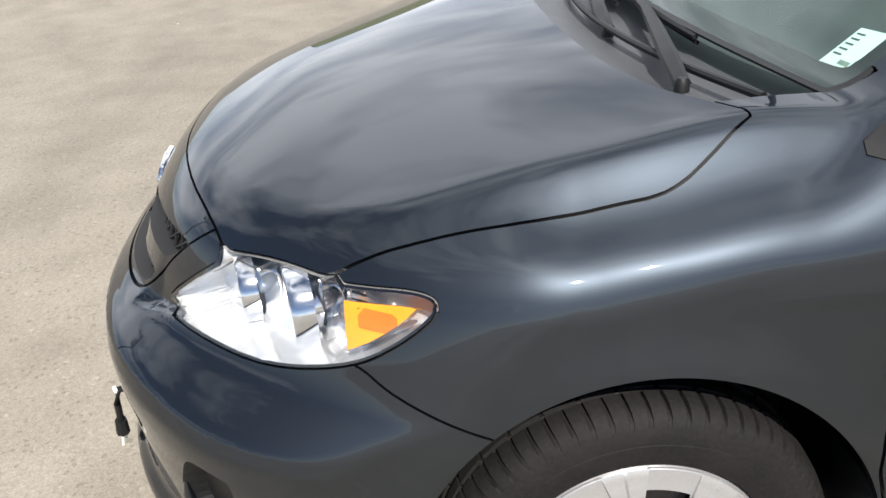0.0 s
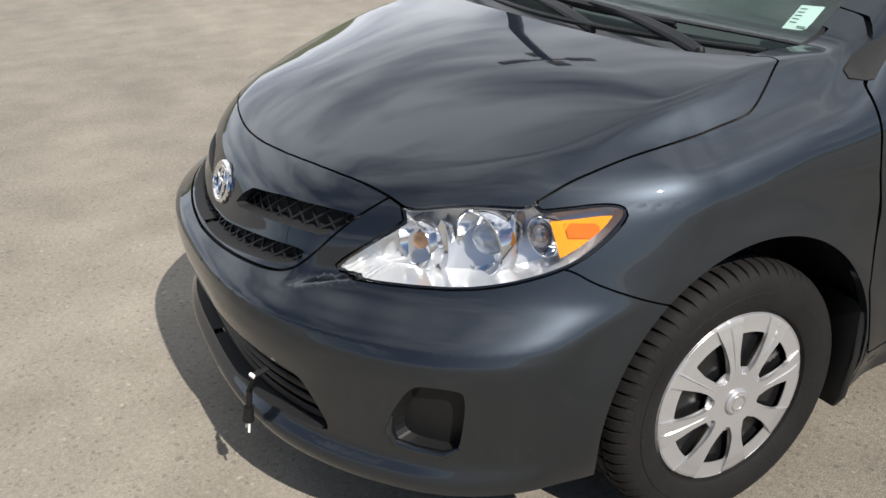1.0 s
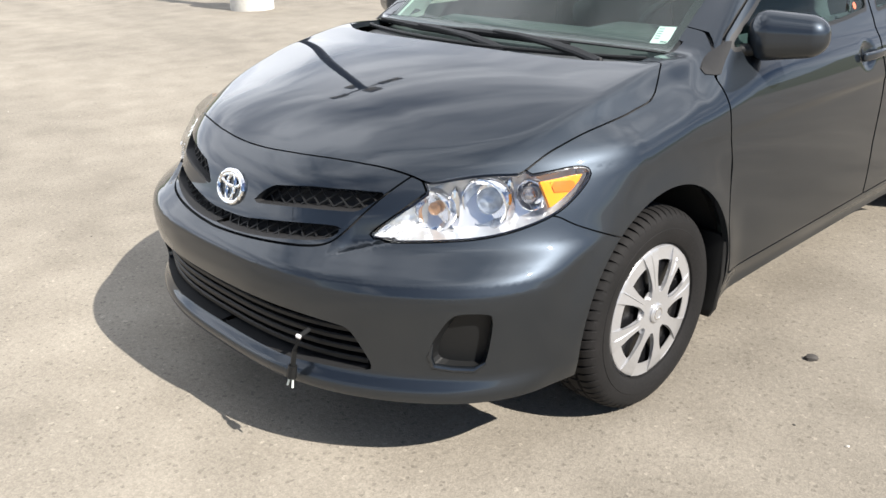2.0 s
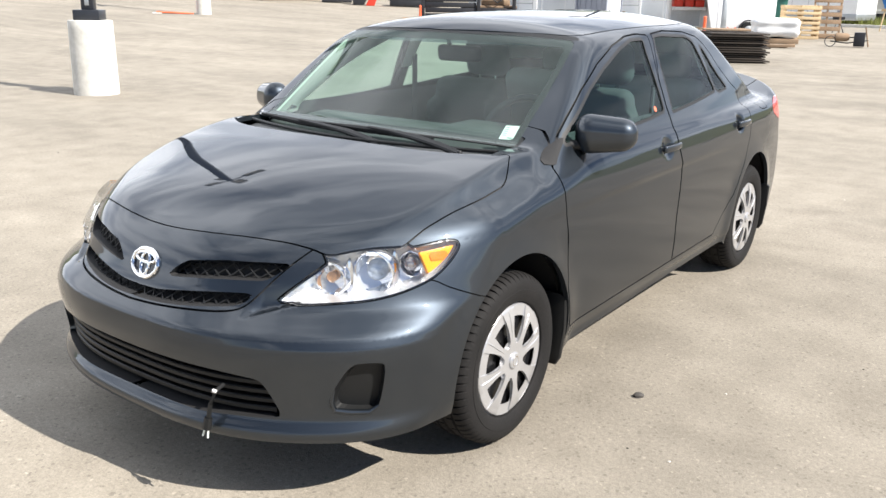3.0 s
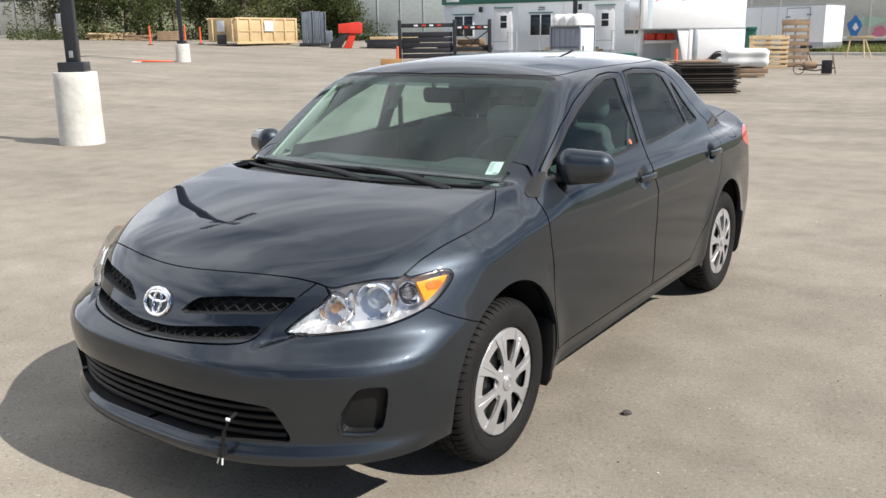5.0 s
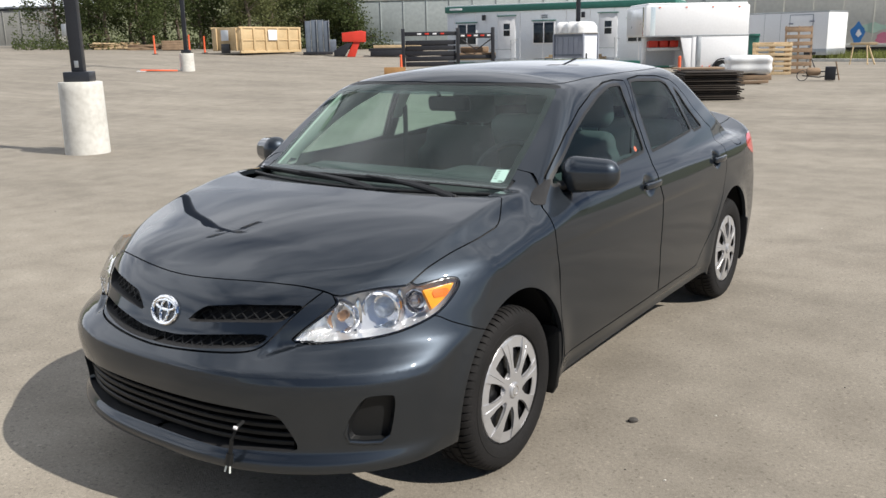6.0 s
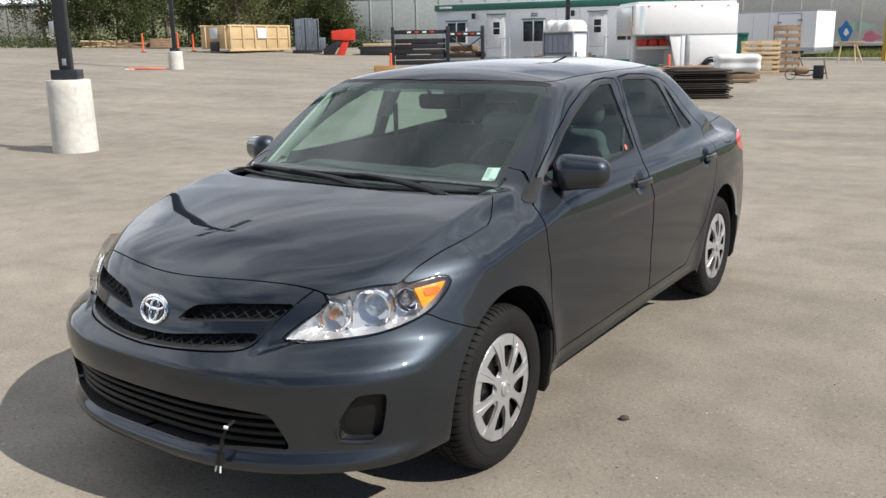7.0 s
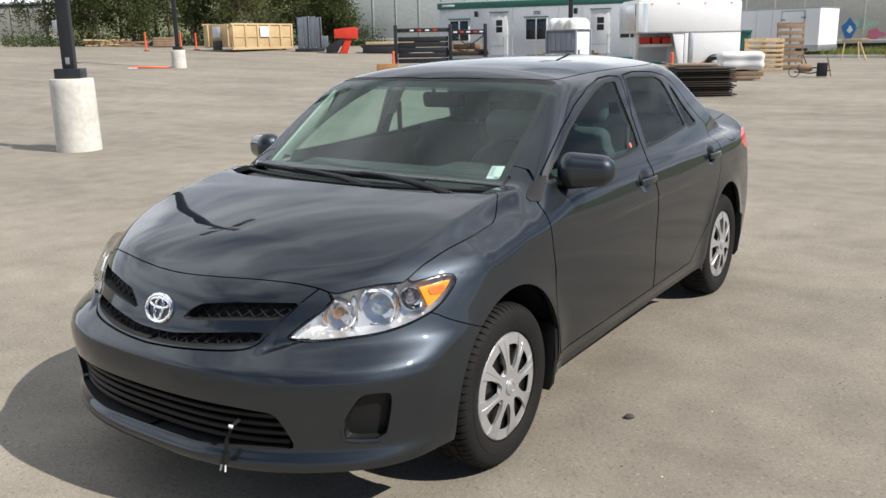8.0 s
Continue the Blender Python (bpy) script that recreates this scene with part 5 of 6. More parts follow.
def ink_bar(u0, u1, v0, v1):
    q = []
    for u, v in ((u0, v0), (u1, v0), (u1, v1), (u0, v1)):
        p = A.lerp(B, u).lerp(D.lerp(C, u), v)
        q.append(p + Vector((0, -0.0008, 0.0006)))
    bm = bmesh.new()
    fr = [bm.verts.new(p) for p in q]
    bk = [bm.verts.new(p + Vector((0, 0.0004, 0))) for p in q]
    bm.faces.new(fr), bm.faces.new(bk)
    for i in range(4):
        bm.faces.new((fr[i], fr[(i + 1) % 4], bk[(i + 1) % 4], bk[i]))
    part("print_bar", bm, INK, label_)
for k in range(5):
    ink_bar(0.10, 0.40, 0.86 - 0.12 * k, 0.89 - 0.12 * k)
for k in range(6):
    ink_bar(0.56 + 0.065 * k, 0.60 + 0.065 * k, 0.22, 0.31)
for k in range(8):
    ink_bar(0.10 + 0.075 * k, 0.15 + 0.075 * k, 0.06, 0.15)
part("dash_paper", extruded([(0.02, 0.60), (0.12, 0.575), (0.165, 0.56), (0.14, 0.635), (0.05, 0.66)], 2, 0.981, 0.983), PAPER, car, "small white card on the dashboard")
bm = turned([(0.013, 0.0), (0.013, 0.0015)], 24)
bmesh.ops.transform(bm, matrix=pose(0.803, 1.235, 1.063, 0, 70, 0), verts=bm.verts)
ORANGE = material("orange_red_sticker", (0.62, 0.16, 0.09), 0.6)
part("window_sticker", bm, ORANGE, car, "round orange sticker on the window")


# ---- the yard round the car ----
def gz(x, y):
    return float(ground_z(np.float64(x), np.float64(y)))


def spot(x, y, turn, dz=0.0):
    """A pose on the ground, turned about z by degrees."""
    return pose(x, y, gz(x, y) + dz, 0, 0, turn)


def thing(name, label, category, m, group=""):
    ob = tagged(new(name), label, category, group)
    ob.matrix_basis = m
    return ob


def slab(name, parent, mat, x0, x1, y0, y1, z0, z1, bevel=0.01, m=None, label=""):
    return part(name, boxed(x0, x1, y0, y1, z0, z1, bevel, m), mat, parent, label)


POLE = material("dark_painted_steel_pole", (0.022, 0.025, 0.032), 0.42, 0.2, 0.15)
GALV = material("galvanised_steel", (0.42, 0.44, 0.45), 0.45, 0.8, 0.15, 4, 60)
TAN = material("tan_painted_steel", (0.50, 0.36, 0.19), 0.6, 0, 0.12, 1.5, 18, 0.002, tint=(0.56, 0.42, 0.24))
WOOD = material("pale_lumber", (0.56, 0.42, 0.25), 0.8, 0, 0.25, 2, 30, 0.002)
OLD_WOOD = material("weathered_wood", (0.26, 0.18, 0.115), 0.85, 0, 0.3, 3, 40, 0.002)
RED = material("red_painted_steel", (0.62, 0.045, 0.025), 0.45, 0, 0.15, 2, 25)
ORANGE_PL = material("orange_plastic", (0.85, 0.15, 0.06), 0.5, 0, 0.1)
BLUE_GREY = material("blue_grey_steel", (0.13, 0.155, 0.19), 0.5, 0.2, 0.2, 3, 30)
BLACK_STEEL = material("black_frame_steel", (0.020, 0.021, 0.026), 0.5, 0.1, 0.2)
WHITE_PANEL = material("white_painted_sheet", (0.80, 0.81, 0.82), 0.5, 0, 0.04, 0.8, 12)
PALE_BLUE = material("pale_blue_grey_siding", (0.66, 0.70, 0.74), 0.55, 0, 0.05, 0.8, 12)
GREEN_TRIM = material("dark_green_trim", (0.035, 0.16, 0.125), 0.5, 0, 0.12)
DARK_GLASS = material("dark_window_glass", (0.020, 0.028, 0.035), 0.08, 0, 0.2, 2, 6)
RAIL_GREY = material("faded_railcar_grey", (0.36, 0.40, 0.40), 0.7, 0, 0.10, 0.25, 4, tint=(0.39, 0.43, 0.42))
PLASTIC_GREY = material("grey_blue_plastic", (0.26, 0.28, 0.33), 0.5, 0, 0.1)
WHITE_PL = material("white_plastic_film", (0.70, 0.71, 0.71), 0.45, 0, 0.05, 3, 20, 0.006)
RUST = material("rusty_steel_mat", (0.034, 0.026, 0.020), 0.8, 0.1, 0.35, 4, 30, 0.002)
BARK = material("tree_bark", (0.12, 0.095, 0.07), 0.9, 0, 0.3, 4, 30, 0.01)
GRASS = material("dry_grass", (0.11, 0.12, 0.05), 0.95, 0, 0.35, 0.6, 9)


def leaf_material(name, base):
    m = material(name, base, 0.6, 0, 0.2, 0.8, 6, tint=tuple(c * 1.15 for c in base))
    nt = m.node_tree
    b = nt.nodes["Principled BSDF"]
    src = b.inputs["Base Color"].links[0].from_socket
    geo = nt.nodes.new("ShaderNodeNewGeometry")
    mr = nt.nodes.new("ShaderNodeMapRange")
    mr.inputs["To Min"].default_value, mr.inputs["To Max"].default_value = 0.7, 1.3
    nt.links.new(geo.outputs["Random Per Island"], mr.inputs["Value"])
    sc = nt.nodes.new("ShaderNodeVectorMath")
    sc.operation = "SCALE"
    nt.links.new(src, sc.inputs[0])
    nt.links.new(mr.outputs[0], sc.inputs["Scale"])
    nt.links.new(sc.outputs[0], b.inputs["Base Color"])
    b.inputs["Specular IOR Level"].default_value = 0.15
    tl, ms, out = nt.nodes.new("ShaderNodeBsdfTranslucent"), nt.nodes.new("ShaderNodeMixShader"), nt.nodes["Material Output"]
    ms.inputs[0].default_value = 0.45
    nt.links.new(sc.outputs[0], tl.inputs["Color"])
    nt.links.new(b.outputs[0], ms.inputs[1])
    nt.links.new(tl.outputs[0], ms.inputs[2])
    nt.links.new(ms.outputs[0], out.inputs["Surface"])
    return m


LEAF = leaf_material("green_leaves", (0.072, 0.092, 0.034))
LEAF_B = leaf_material("olive_leaves", (0.120, 0.132, 0.055))


# lamp posts on concrete bases
def lamp_post(x, y, base_h, turn, pole_h=6.4, head_turn=0.0):
    t = thing("lamp_post", "dark steel yard lamp post on a round concrete base", "lamp post", spot(x, y, turn), "yard lamp posts")
    r = 0.32
    prof = [(r + 0.012, -0.1), (r + 0.010, 0.0)]
    prof += [(r + 0.010 - 0.012 * k / 8, base_h * k / 8) for k in range(1, 8)]
    prof += [(r - 0.002, base_h - 0.014), (r - 0.008, base_h - 0.004), (r - 0.03, base_h)]
    part("concrete_base", turned(prof, 48), CONCRETE, t, "pale cast concrete base")
    slab("base_cover", t, POLE, -0.19, 0.19, -0.19, 0.19, base_h, base_h + 0.15, 0.015)
    bm = bmesh.new()
    vs = block(bm, -0.088, 0.088, -0.088, 0.088, base_h + 0.15, base_h + pole_h, 0.012)
    part("pole", bm, POLE, t)
    slab("cross_arm", t, POLE, -0.75, 0.75, -0.04, 0.04, base_h + pole_h - 0.06, base_h + pole_h + 0.02, 0.01, pose(0, 0, 0, 0, 0, head_turn))
    slab("cross_arm", t, POLE, -0.04, 0.04, -0.75, 0.75, base_h + pole_h - 0.145, base_h + pole_h - 0.065, 0.01, pose(0, 0, 0, 0, 0, head_turn))
    for a in (0, 90, 180, 270):
        m, dz = pose(0, 0, 0, 0, 0, head_turn + a), -0.085 * (a % 180 == 90)
        hd = part("lamp_head", boxed(0.45, 1.05, -0.17, 0.17, base_h + pole_h - 0.10 + dz, base_h + pole_h + 0.05 + dz, 0.03, m), POLE, t)
        slab("lamp_glass", hd, WHITE_PL, 0.50, 1.0, -0.14, 0.14, base_h + pole_h - 0.108 + dz, base_h + pole_h - 0.10 + dz, 0.002, m)
    return t


lp = lamp_post(-9.75, 5.15, 1.09, 42, head_turn=30)
slab("outlet_box", lp, GALV, -0.16, -0.09, -0.09, 0.02, 1.76, 1.94, 0.012)
slab("inspection_plate", lp, GALV, -0.03, 0.03, -0.096, -0.088, 1.30, 1.40, 0.002)
lamp_post(-30.0, 23.5, 0.80, 40, head_turn=30)
lamp_post(-15.2, 33.4, 0.9, 40, head_turn=30)
# the row goes on outside the view, behind the camera
lamp_post(-12.0, -22.0, 1.25, 42, head_turn=30)

# orange marker posts
def marker_post(x, y, h=1.12):
    t = thing("marker_post", "orange plastic marker post on a black rubber foot", "marker post", spot(x, y, random.uniform(-5, 5)), "orange marker posts")
    part("post", turned([(0.072, 0.03), (0.062, 0.2), (0.05, h - 0.08), (0.055, h - 0.06), (0.05, h - 0.02), (0.03, h)], 16), ORANGE_PL, t)
    part("foot", turned([(0.20, 0.0), (0.20, 0.03), (0.09, 0.05)], 12), TRIM, t)


for x, y, h in ((-45.75, 33.67, 1.2), (-46.66, 37.23, 1.2), (-45.18, 37.31, 1.12), (-21.79, 28.86, 0.80), (-8.02, 26.57, 0.86)):
    marker_post(x, y, h)

# tan roll-off dumpster
dp = thing("dumpster", "tan painted steel roll-off dumpster with ribbed sides", "dumpster", spot(-40.6, 36.4, 93.7) @ Matrix.Diagonal((1.2, 1, 1, 1)))
slab("body", dp, TAN, 0, 4.9, 0, 2.5, 0.32, 1.78, 0.02)
slab("top_rail", dp, TAN, -0.06, 4.96, -0.06, 0.05, 1.70, 1.82, 0.015)
slab("top_rail", dp, TAN, -0.06, 4.96, 2.45, 2.56, 1.70, 1.82, 0.015)
slab("sill", dp, TAN, -0.02, 4.92, -0.06, 0.10, 0.14, 0.32, 0.01)
for k in range(6):
    slab("rib", dp, TAN, 0.02 + 0.95 * k, 0.16 + 0.95 * k, -0.09, 0.0, 0.30, 1.72, 0.01)
slab("mid_rail", dp, TAN, 0.0, 4.9, -0.05, 0.0, 0.92, 1.00, 0.01)
for x in (0.25, 2.0):
    slab("end_rib", dp, TAN, -0.09, 0.0, x, x + 0.12, 0.30, 1.72, 0.01)
slab("end_hook_frame", dp, BLACK_STEEL, -0.12, 0.0, 0.9, 1.6, 0.15, 0.75, 0.02)
slab("notice", dp, WHITE_PANEL, 2.15, 2.85, -0.105, -0.095, 0.95, 1.62, 0.002, None, "white notice sheet")
slab("notice", dp, PALE_BLUE, -0.105, -0.095, 0.9, 1.55, 0.95, 1.62, 0.002, None, "pale blue notice sheet")
for x in (0.4, 4.4):
    part("roller", turned([(0.12, -0.08), (0.12, 0.08)], 16, "X"), BLACK_STEEL, dp).location = (x, 0.25, 0.12)

# timber
def lumber(name, label, x, y, turn, boards, mat, length, seed, tidy=True, height=4):
    t = thing(name, label, "lumber", spot(x, y, turn))
    rnd = random.Random(seed)
    for k in range(boards):
        lay, col = k % height, k // height
        L = length * rnd.uniform(0.75, 1.0)
        a = 0 if tidy else rnd.uniform(-14, 14)
        slab("board", t, mat, -L / 2, L / 2, -0.09, 0.09, 0, 0.09, 0.006, pose(rnd.uniform(-0.2, 0.2), 0.22 * col, 0.02 + 0.095 * lay, 0, 0 if tidy else rnd.uniform(-4, 4), a))
    return t


lumber("lumber_pile", "loose heap of pale and weathered boards on the ground", -55.6, 37.6, 55, 22, WOOD, 3.6, 3, False, 5)
lumber("lumber_pile", "stack of weathered boards on the ground", -52.9, 38.2, 53, 10, OLD_WOOD, 2.6, 4, False, 4)
cr = thing("wooden_crate", "brown weathered wooden crate", "crate", spot(-51.0, 39.4, 52))
for k in range(4):
    slab("board", cr, OLD_WOOD, -0.9, 0.9, -0.5, -0.46, 0.05 + 0.17 * k, 0.20 + 0.17 * k, 0.006)
slab("core", cr, OLD_WOOD, -0.88, 0.88, -0.46, 0.5, 0.02, 0.70, 0.01)
lumber("lumber_stack", "stack of pale sawn boards", -13.2, 28.9, 12, 27, WOOD, 2.5, 6, True, 9)
mt = thing("orange_barrier", "flat orange plastic barrier lying on the asphalt", "barrier", spot(-30.8, 22.6, 50))
slab("panel", mt, ORANGE_PL, -0.85, 0.75, -0.20, 0.20, 0.01, 0.07, 0.02, pose(0, 0, 0, 0, 2, 5))
slab("foot", mt, WHITE_PL, -1.0, -0.6, -0.28, 0.24, 0.0, 0.04, 0.01)

# blue-grey folded steel frames, red chute, flat trailer with boards
bn = thing("frame_rack", "blue-grey folded steel frames standing upright", "steel frames", spot(-37.8, 40.6, 43))
for k, (x, h) in enumerate(((-0.75, 2.2), (-0.35, 2.25), (0.05, 2.25), (0.45, 2.2))):
    slab("frame_panel", bn, BLUE_GREY, x, x + 0.36, -0.25 + 0.05 * (k % 2), -0.17 + 0.05 * (k % 2), 0.1, h, 0.02)
    slab("frame_edge", bn, GALV, x + 0.34, x + 0.38, -0.28, -0.12, 0.1, h + 0.03, 0.008)
slab("tray", bn, BLACK_STEEL, -0.95, 1.0, -0.5, 0.5, 0.03, 0.22, 0.02)
slab("rear_panel", bn, BLUE_GREY, 0.5, 1.25, 0.0, 0.08, 0.15, 1.0, 0.02)
rc = thing("red_chute", "red painted steel chute with a slanting leg", "machine", spot(-34.6, 40.3, 41))
bm = extruded([(-0.55, 0.95), (0.95, 0.90), (0.98, 1.55), (0.70, 1.62), (-0.55, 1.50)], 1, -0.4, 0.5, 0.03)
part("hopper", bm, RED, rc)
bm = extruded([(-0.30, 0.0), (0.25, 0.0), (0.62, 1.0), (0.20, 1.0)], 1, -0.3, 0.3, 0.02)
part("leg", bm, RED, rc)
bm = extruded([(-1.1, 0.05), (-0.4, 0.05), (0.1, 0.9), (-0.3, 0.85), (-1.1, 0.4)], 1, -0.35, 0.3, 0.03)
part("dark_base", bm, BLACK_STEEL, rc)
ft = thing("flat_trailer", "low dark flat trailer loaded with pale yellow boards", "trailer", spot(-33.0, 42.2, 38))
slab("deck", ft, BLACK_STEEL, -1.3, 2.2, -0.6, 1.4, 0.38, 0.55, 0.02)
slab("side_skirt", ft, BLACK_STEEL, -1.2, 1.1, -0.62, -0.56, 0.05, 0.40, 0.01)
for k in range(5):
    slab("board", ft, WOOD, -1.0 + 0.05 * k, 2.1 - 0.08 * k, -0.5 + 0.2 * k, -0.32 + 0.2 * k, 0.56, 0.74, 0.01)
for x in (1.35, 1.9):
    w = part("wheel", turned([(0.14, -0.1), (0.30, -0.1), (0.32, 0.0), (0.30, 0.1), (0.14, 0.1)], 20), TRIM, ft)
    w.matrix_basis = pose(x, -0.55, 0.32, 90, 0, 0)
rb = thing("red_bucket", "red steel loader bucket behind the trailers", "bucket", spot(-29.5, 46.6, 35))
part("bucket", extruded([(-0.9, 0.9), (0.75, 0.9), (0.75, 1.65), (0.2, 1.45), (-0.9, 1.35)], 1, -0.4, 0.4, 0.03), RED, rb)
part("stand", boxed(-0.5, 0.5, -0.3, 0.3, 0.0, 0.92, 0.03), BLACK_STEEL, rb)

# black equipment trailer with upright ramps
bt = thing("equipment_trailer", "black steel equipment trailer with upright ramps and red-white tape", "trailer", spot(-21.2, 29.85, 36))
for x in (-0.95, 1.55, 3.15):
    slab("upright", bt, BLACK_STEEL, x - 0.08, x + 0.08, -0.1, 0.1, 0.1, 1.95, 0.015)
slab("cross_beam", bt, BLACK_STEEL, -0.95, 1.55, -0.06, 0.06, 1.62, 1.80, 0.012)
slab("cross_beam", bt, BLACK_STEEL, 1.55, 3.15, -0.06, 0.06, 1.48, 1.70, 0.012)
for k in range(5):
    slab("ramp_board", bt, BLACK_STEEL, -0.85, 1.45, -0.02, 0.05, 0.25 + 0.24 * k, 0.46 + 0.24 * k, 0.012)
for k in range(4):
    slab("tape", bt, RED if k % 2 else WHITE_PANEL, -0.3 + 0.35 * k, -0.12 + 0.35 * k, -0.07, -0.063, 1.67, 1.74, 0.001)
for k in range(5):
    slab("tape", bt, RED if k % 2 else WHITE_PANEL, 1.68 + 0.3 * k, 1.86 + 0.3 * k, -0.07, -0.063, 1.56, 1.63, 0.001)
slab("deck", bt, OLD_WOOD, 0.8, 3.3, 0.15, 2.6, 0.72, 0.82, 0.02)
slab("deck_frame", bt, BLACK_STEEL, 0.8, 3.3, 0.05, 2.6, 0.55, 0.72, 0.02)
slab("load_board", bt, WOOD, 1.6, 3.1, 0.10, 0.22, 0.50, 0.60, 0.01)
part("brace", rods([[(1.7, 0, 1.45), (2.4, 0, 0.95), (3.1, 0, 1.45)]], 0.03), BLACK_STEEL, bt)
part("load", boxed(1.7, 3.0, 0.4, 1.4, 0.83, 1.10, 0.06), OLD_WOOD, bt, "weathered timber load")
BOX_WOOD = material("brown_box_wood", (0.36, 0.20, 0.08), 0.8, 0, 0.2, 3, 30)
wc = thing("wooden_box", "small open wooden box on the asphalt", "box", spot(-20.4, 26.6, 38))
for a, b, c, d in ((-0.45, 0.45, -0.3, -0.27), (-0.45, 0.45, 0.27, 0.3), (-0.45, -0.42, -0.27, 0.27), (0.42, 0.45, -0.27, 0.27)):
    slab("side", wc, BOX_WOOD, a, b, c, d, 0.0, 0.36, 0.006)
slab("bottom", wc, BOX_WOOD, -0.42, 0.42, -0.27, 0.27, 0.01, 0.04, 0.004)

# site office
of = thing("site_office", "long pale site office trailer with dark green trim", "office trailer", pose(-23.7, 35.4, -0.12, 0, 0, 10.5))
Z0, Z1, LEN = 0.55, 3.55, 11.6
slab("wall", of, PALE_BLUE, 0, LEN, 0, 3.0, Z0 + 0.22, Z1 - 0.28, 0.02)
slab("base_trim", of, GREEN_TRIM, -0.03, LEN + 0.03, -0.03, 3.03, Z0 - 0.1, Z0 + 0.22, 0.01)
slab("roof_trim", of, GREEN_TRIM, -0.08, LEN + 0.08, -0.10, 3.10, Z1 - 0.28, Z1 + 0.02, 0.01)
slab("roof", of, WHITE_PANEL, -0.02, LEN, -0.05, 3.05, Z1 + 0.02, Z1 + 0.08, 0.01)
slab("sign", of, WHITE_PANEL, 0.2, 0.9, -0.115, -0.105, Z1 - 0.16, Z1 - 0.06, 0.002, None, "small white sign strip")
for k in range(9):
    slab("siding_joint", of, WHITE_PANEL, 1.2 * k + 0.4, 1.2 * k + 0.43, -0.008, 0.0, Z0 + 0.22, Z1 - 0.28, 0.0)
for x, w in ((0.62, 1.0), (4.75, 1.05), (9.5, 0.9)):
    win = slab("window", of, WHITE_PANEL, x - 0.06, x + w + 0.06, -0.05, 0.0, 1.62, 2.72, 0.01)
    slab("pane", win, DARK_GLASS, x, x + w / 2 - 0.03, -0.056, -0.045, 1.68, 2.66, 0.002)
    slab("pane", win, DARK_GLASS, x + w / 2 + 0.03, x + w, -0.056, -0.045, 1.68, 2.66, 0.002)
    slab("drip_cap", win, GREEN_TRIM, x - 0.10, x + w + 0.10, -0.09, 0.0, 2.74, 2.79, 0.004)
for x in (2.85, 8.05):
    dr = slab("door", of, WHITE_PANEL, x, x + 0.92, -0.05, 0.0, 0.95, 3.0, 0.01)
    slab("door_pane", dr, DARK_GLASS, x + 0.30, x + 0.64, -0.056, -0.045, 2.05, 2.66, 0.002)
    slab("door_bar", dr, WHITE_PANEL, x + 0.28, x + 0.66, -0.062, -0.05, 2.33, 2.37, 0.002)
    slab("drip_cap", dr, GREEN_TRIM, x - 0.05, x + 0.97, -0.10, 0.0, 3.02, 3.07, 0.004)
    slab("step", of, GALV, x - 0.1, x + 1.05, -1.0, -0.02, 0.55, 0.93, 0.01)
    part("stair_rail", rods([[(x - 0.08, -0.98, 0.5), (x - 0.08, -0.98, 1.85), (x - 0.08, -0.05, 1.85)], [(x + 1.03, -0.98, 0.5), (x + 1.03, -0.98, 1.85), (x + 1.03, -0.05, 1.85)],
                             [(x - 0.08, -0.98, 1.4), (x + 1.03, -0.98, 1.4)]], 0.022), GALV, of)
    slab("porch_light", of, BLACK_STEEL, x - 0.85, x - 0.68, -0.16, 0.0, 2.85, 3.12, 0.02)
slab("company_sign", of, WHITE_PANEL, 5.1, 5.5, -0.02, -0.008, 2.86, 3.06, 0.002, None, "small white sign with plain blue bars")
for k in range(2):
    slab("sign_bar", of, BLUE_GREY, 5.14, 5.46, -0.026, -0.021, 2.90 + 0.09 * k, 2.94 + 0.09 * k, 0.0)

# portable toilet
pt = thing("portable_toilet", "grey plastic portable toilet with a white domed roof", "portable toilet", spot(-10.98, 24.61, -1.4))
slab("cabin", pt, PLASTIC_GREY, -0.54, 0.54, -0.54, 0.54, 0.10, 1.66, 0.02)
for k in range(5):
    slab("wall_rib", pt, PLASTIC_GREY, -0.46 + 0.2 * k, -0.40 + 0.2 * k, -0.552, -0.54, 0.25, 1.55, 0.005)
for z in (0.95, 1.58):
    slab("wall_band", pt, BLUE_GREY, -0.54, 0.54, -0.556, -0.54, z, z + 0.05, 0.004)
for a, b in ((-0.55, -0.55), (0.55, -0.55), (0.55, 0.55), (-0.55, 0.55)):
    slab("corner_post", pt, PLASTIC_GREY, a - 0.03, a + 0.03, b - 0.03, b + 0.03, 0.08, 1.66, 0.008)
# Paler than the cabin: the sunlit face is put into the door's colour
slab("door", pt, PALE_BLUE, 0.54, 0.565, -0.46, 0.46, 0.16, 1.58, 0.008)
slab("door_handle", pt, BLACK_STEEL, 0.565, 0.59, -0.38, -0.30, 0.85, 1.02, 0.008)
slab("skid", pt, BLACK_STEEL, -0.58, 0.58, -0.58, 0.58, 0.0, 0.10, 0.02)
blob("roof", lambda p: smax(soft_box(p, (0, 0, 1.74), (0.60, 0.60, 0.30), 0.20) - 0.025 * np.cos(p[:, 0] * 17) * (p[:, 2] > 1.7), 1.66 - p[:, 2], 0.02), (-0.72, -0.72, 1.60), (0.72, 0.72, 2.16), 0.04, WHITE_PL, pt, "white domed plastic roof")

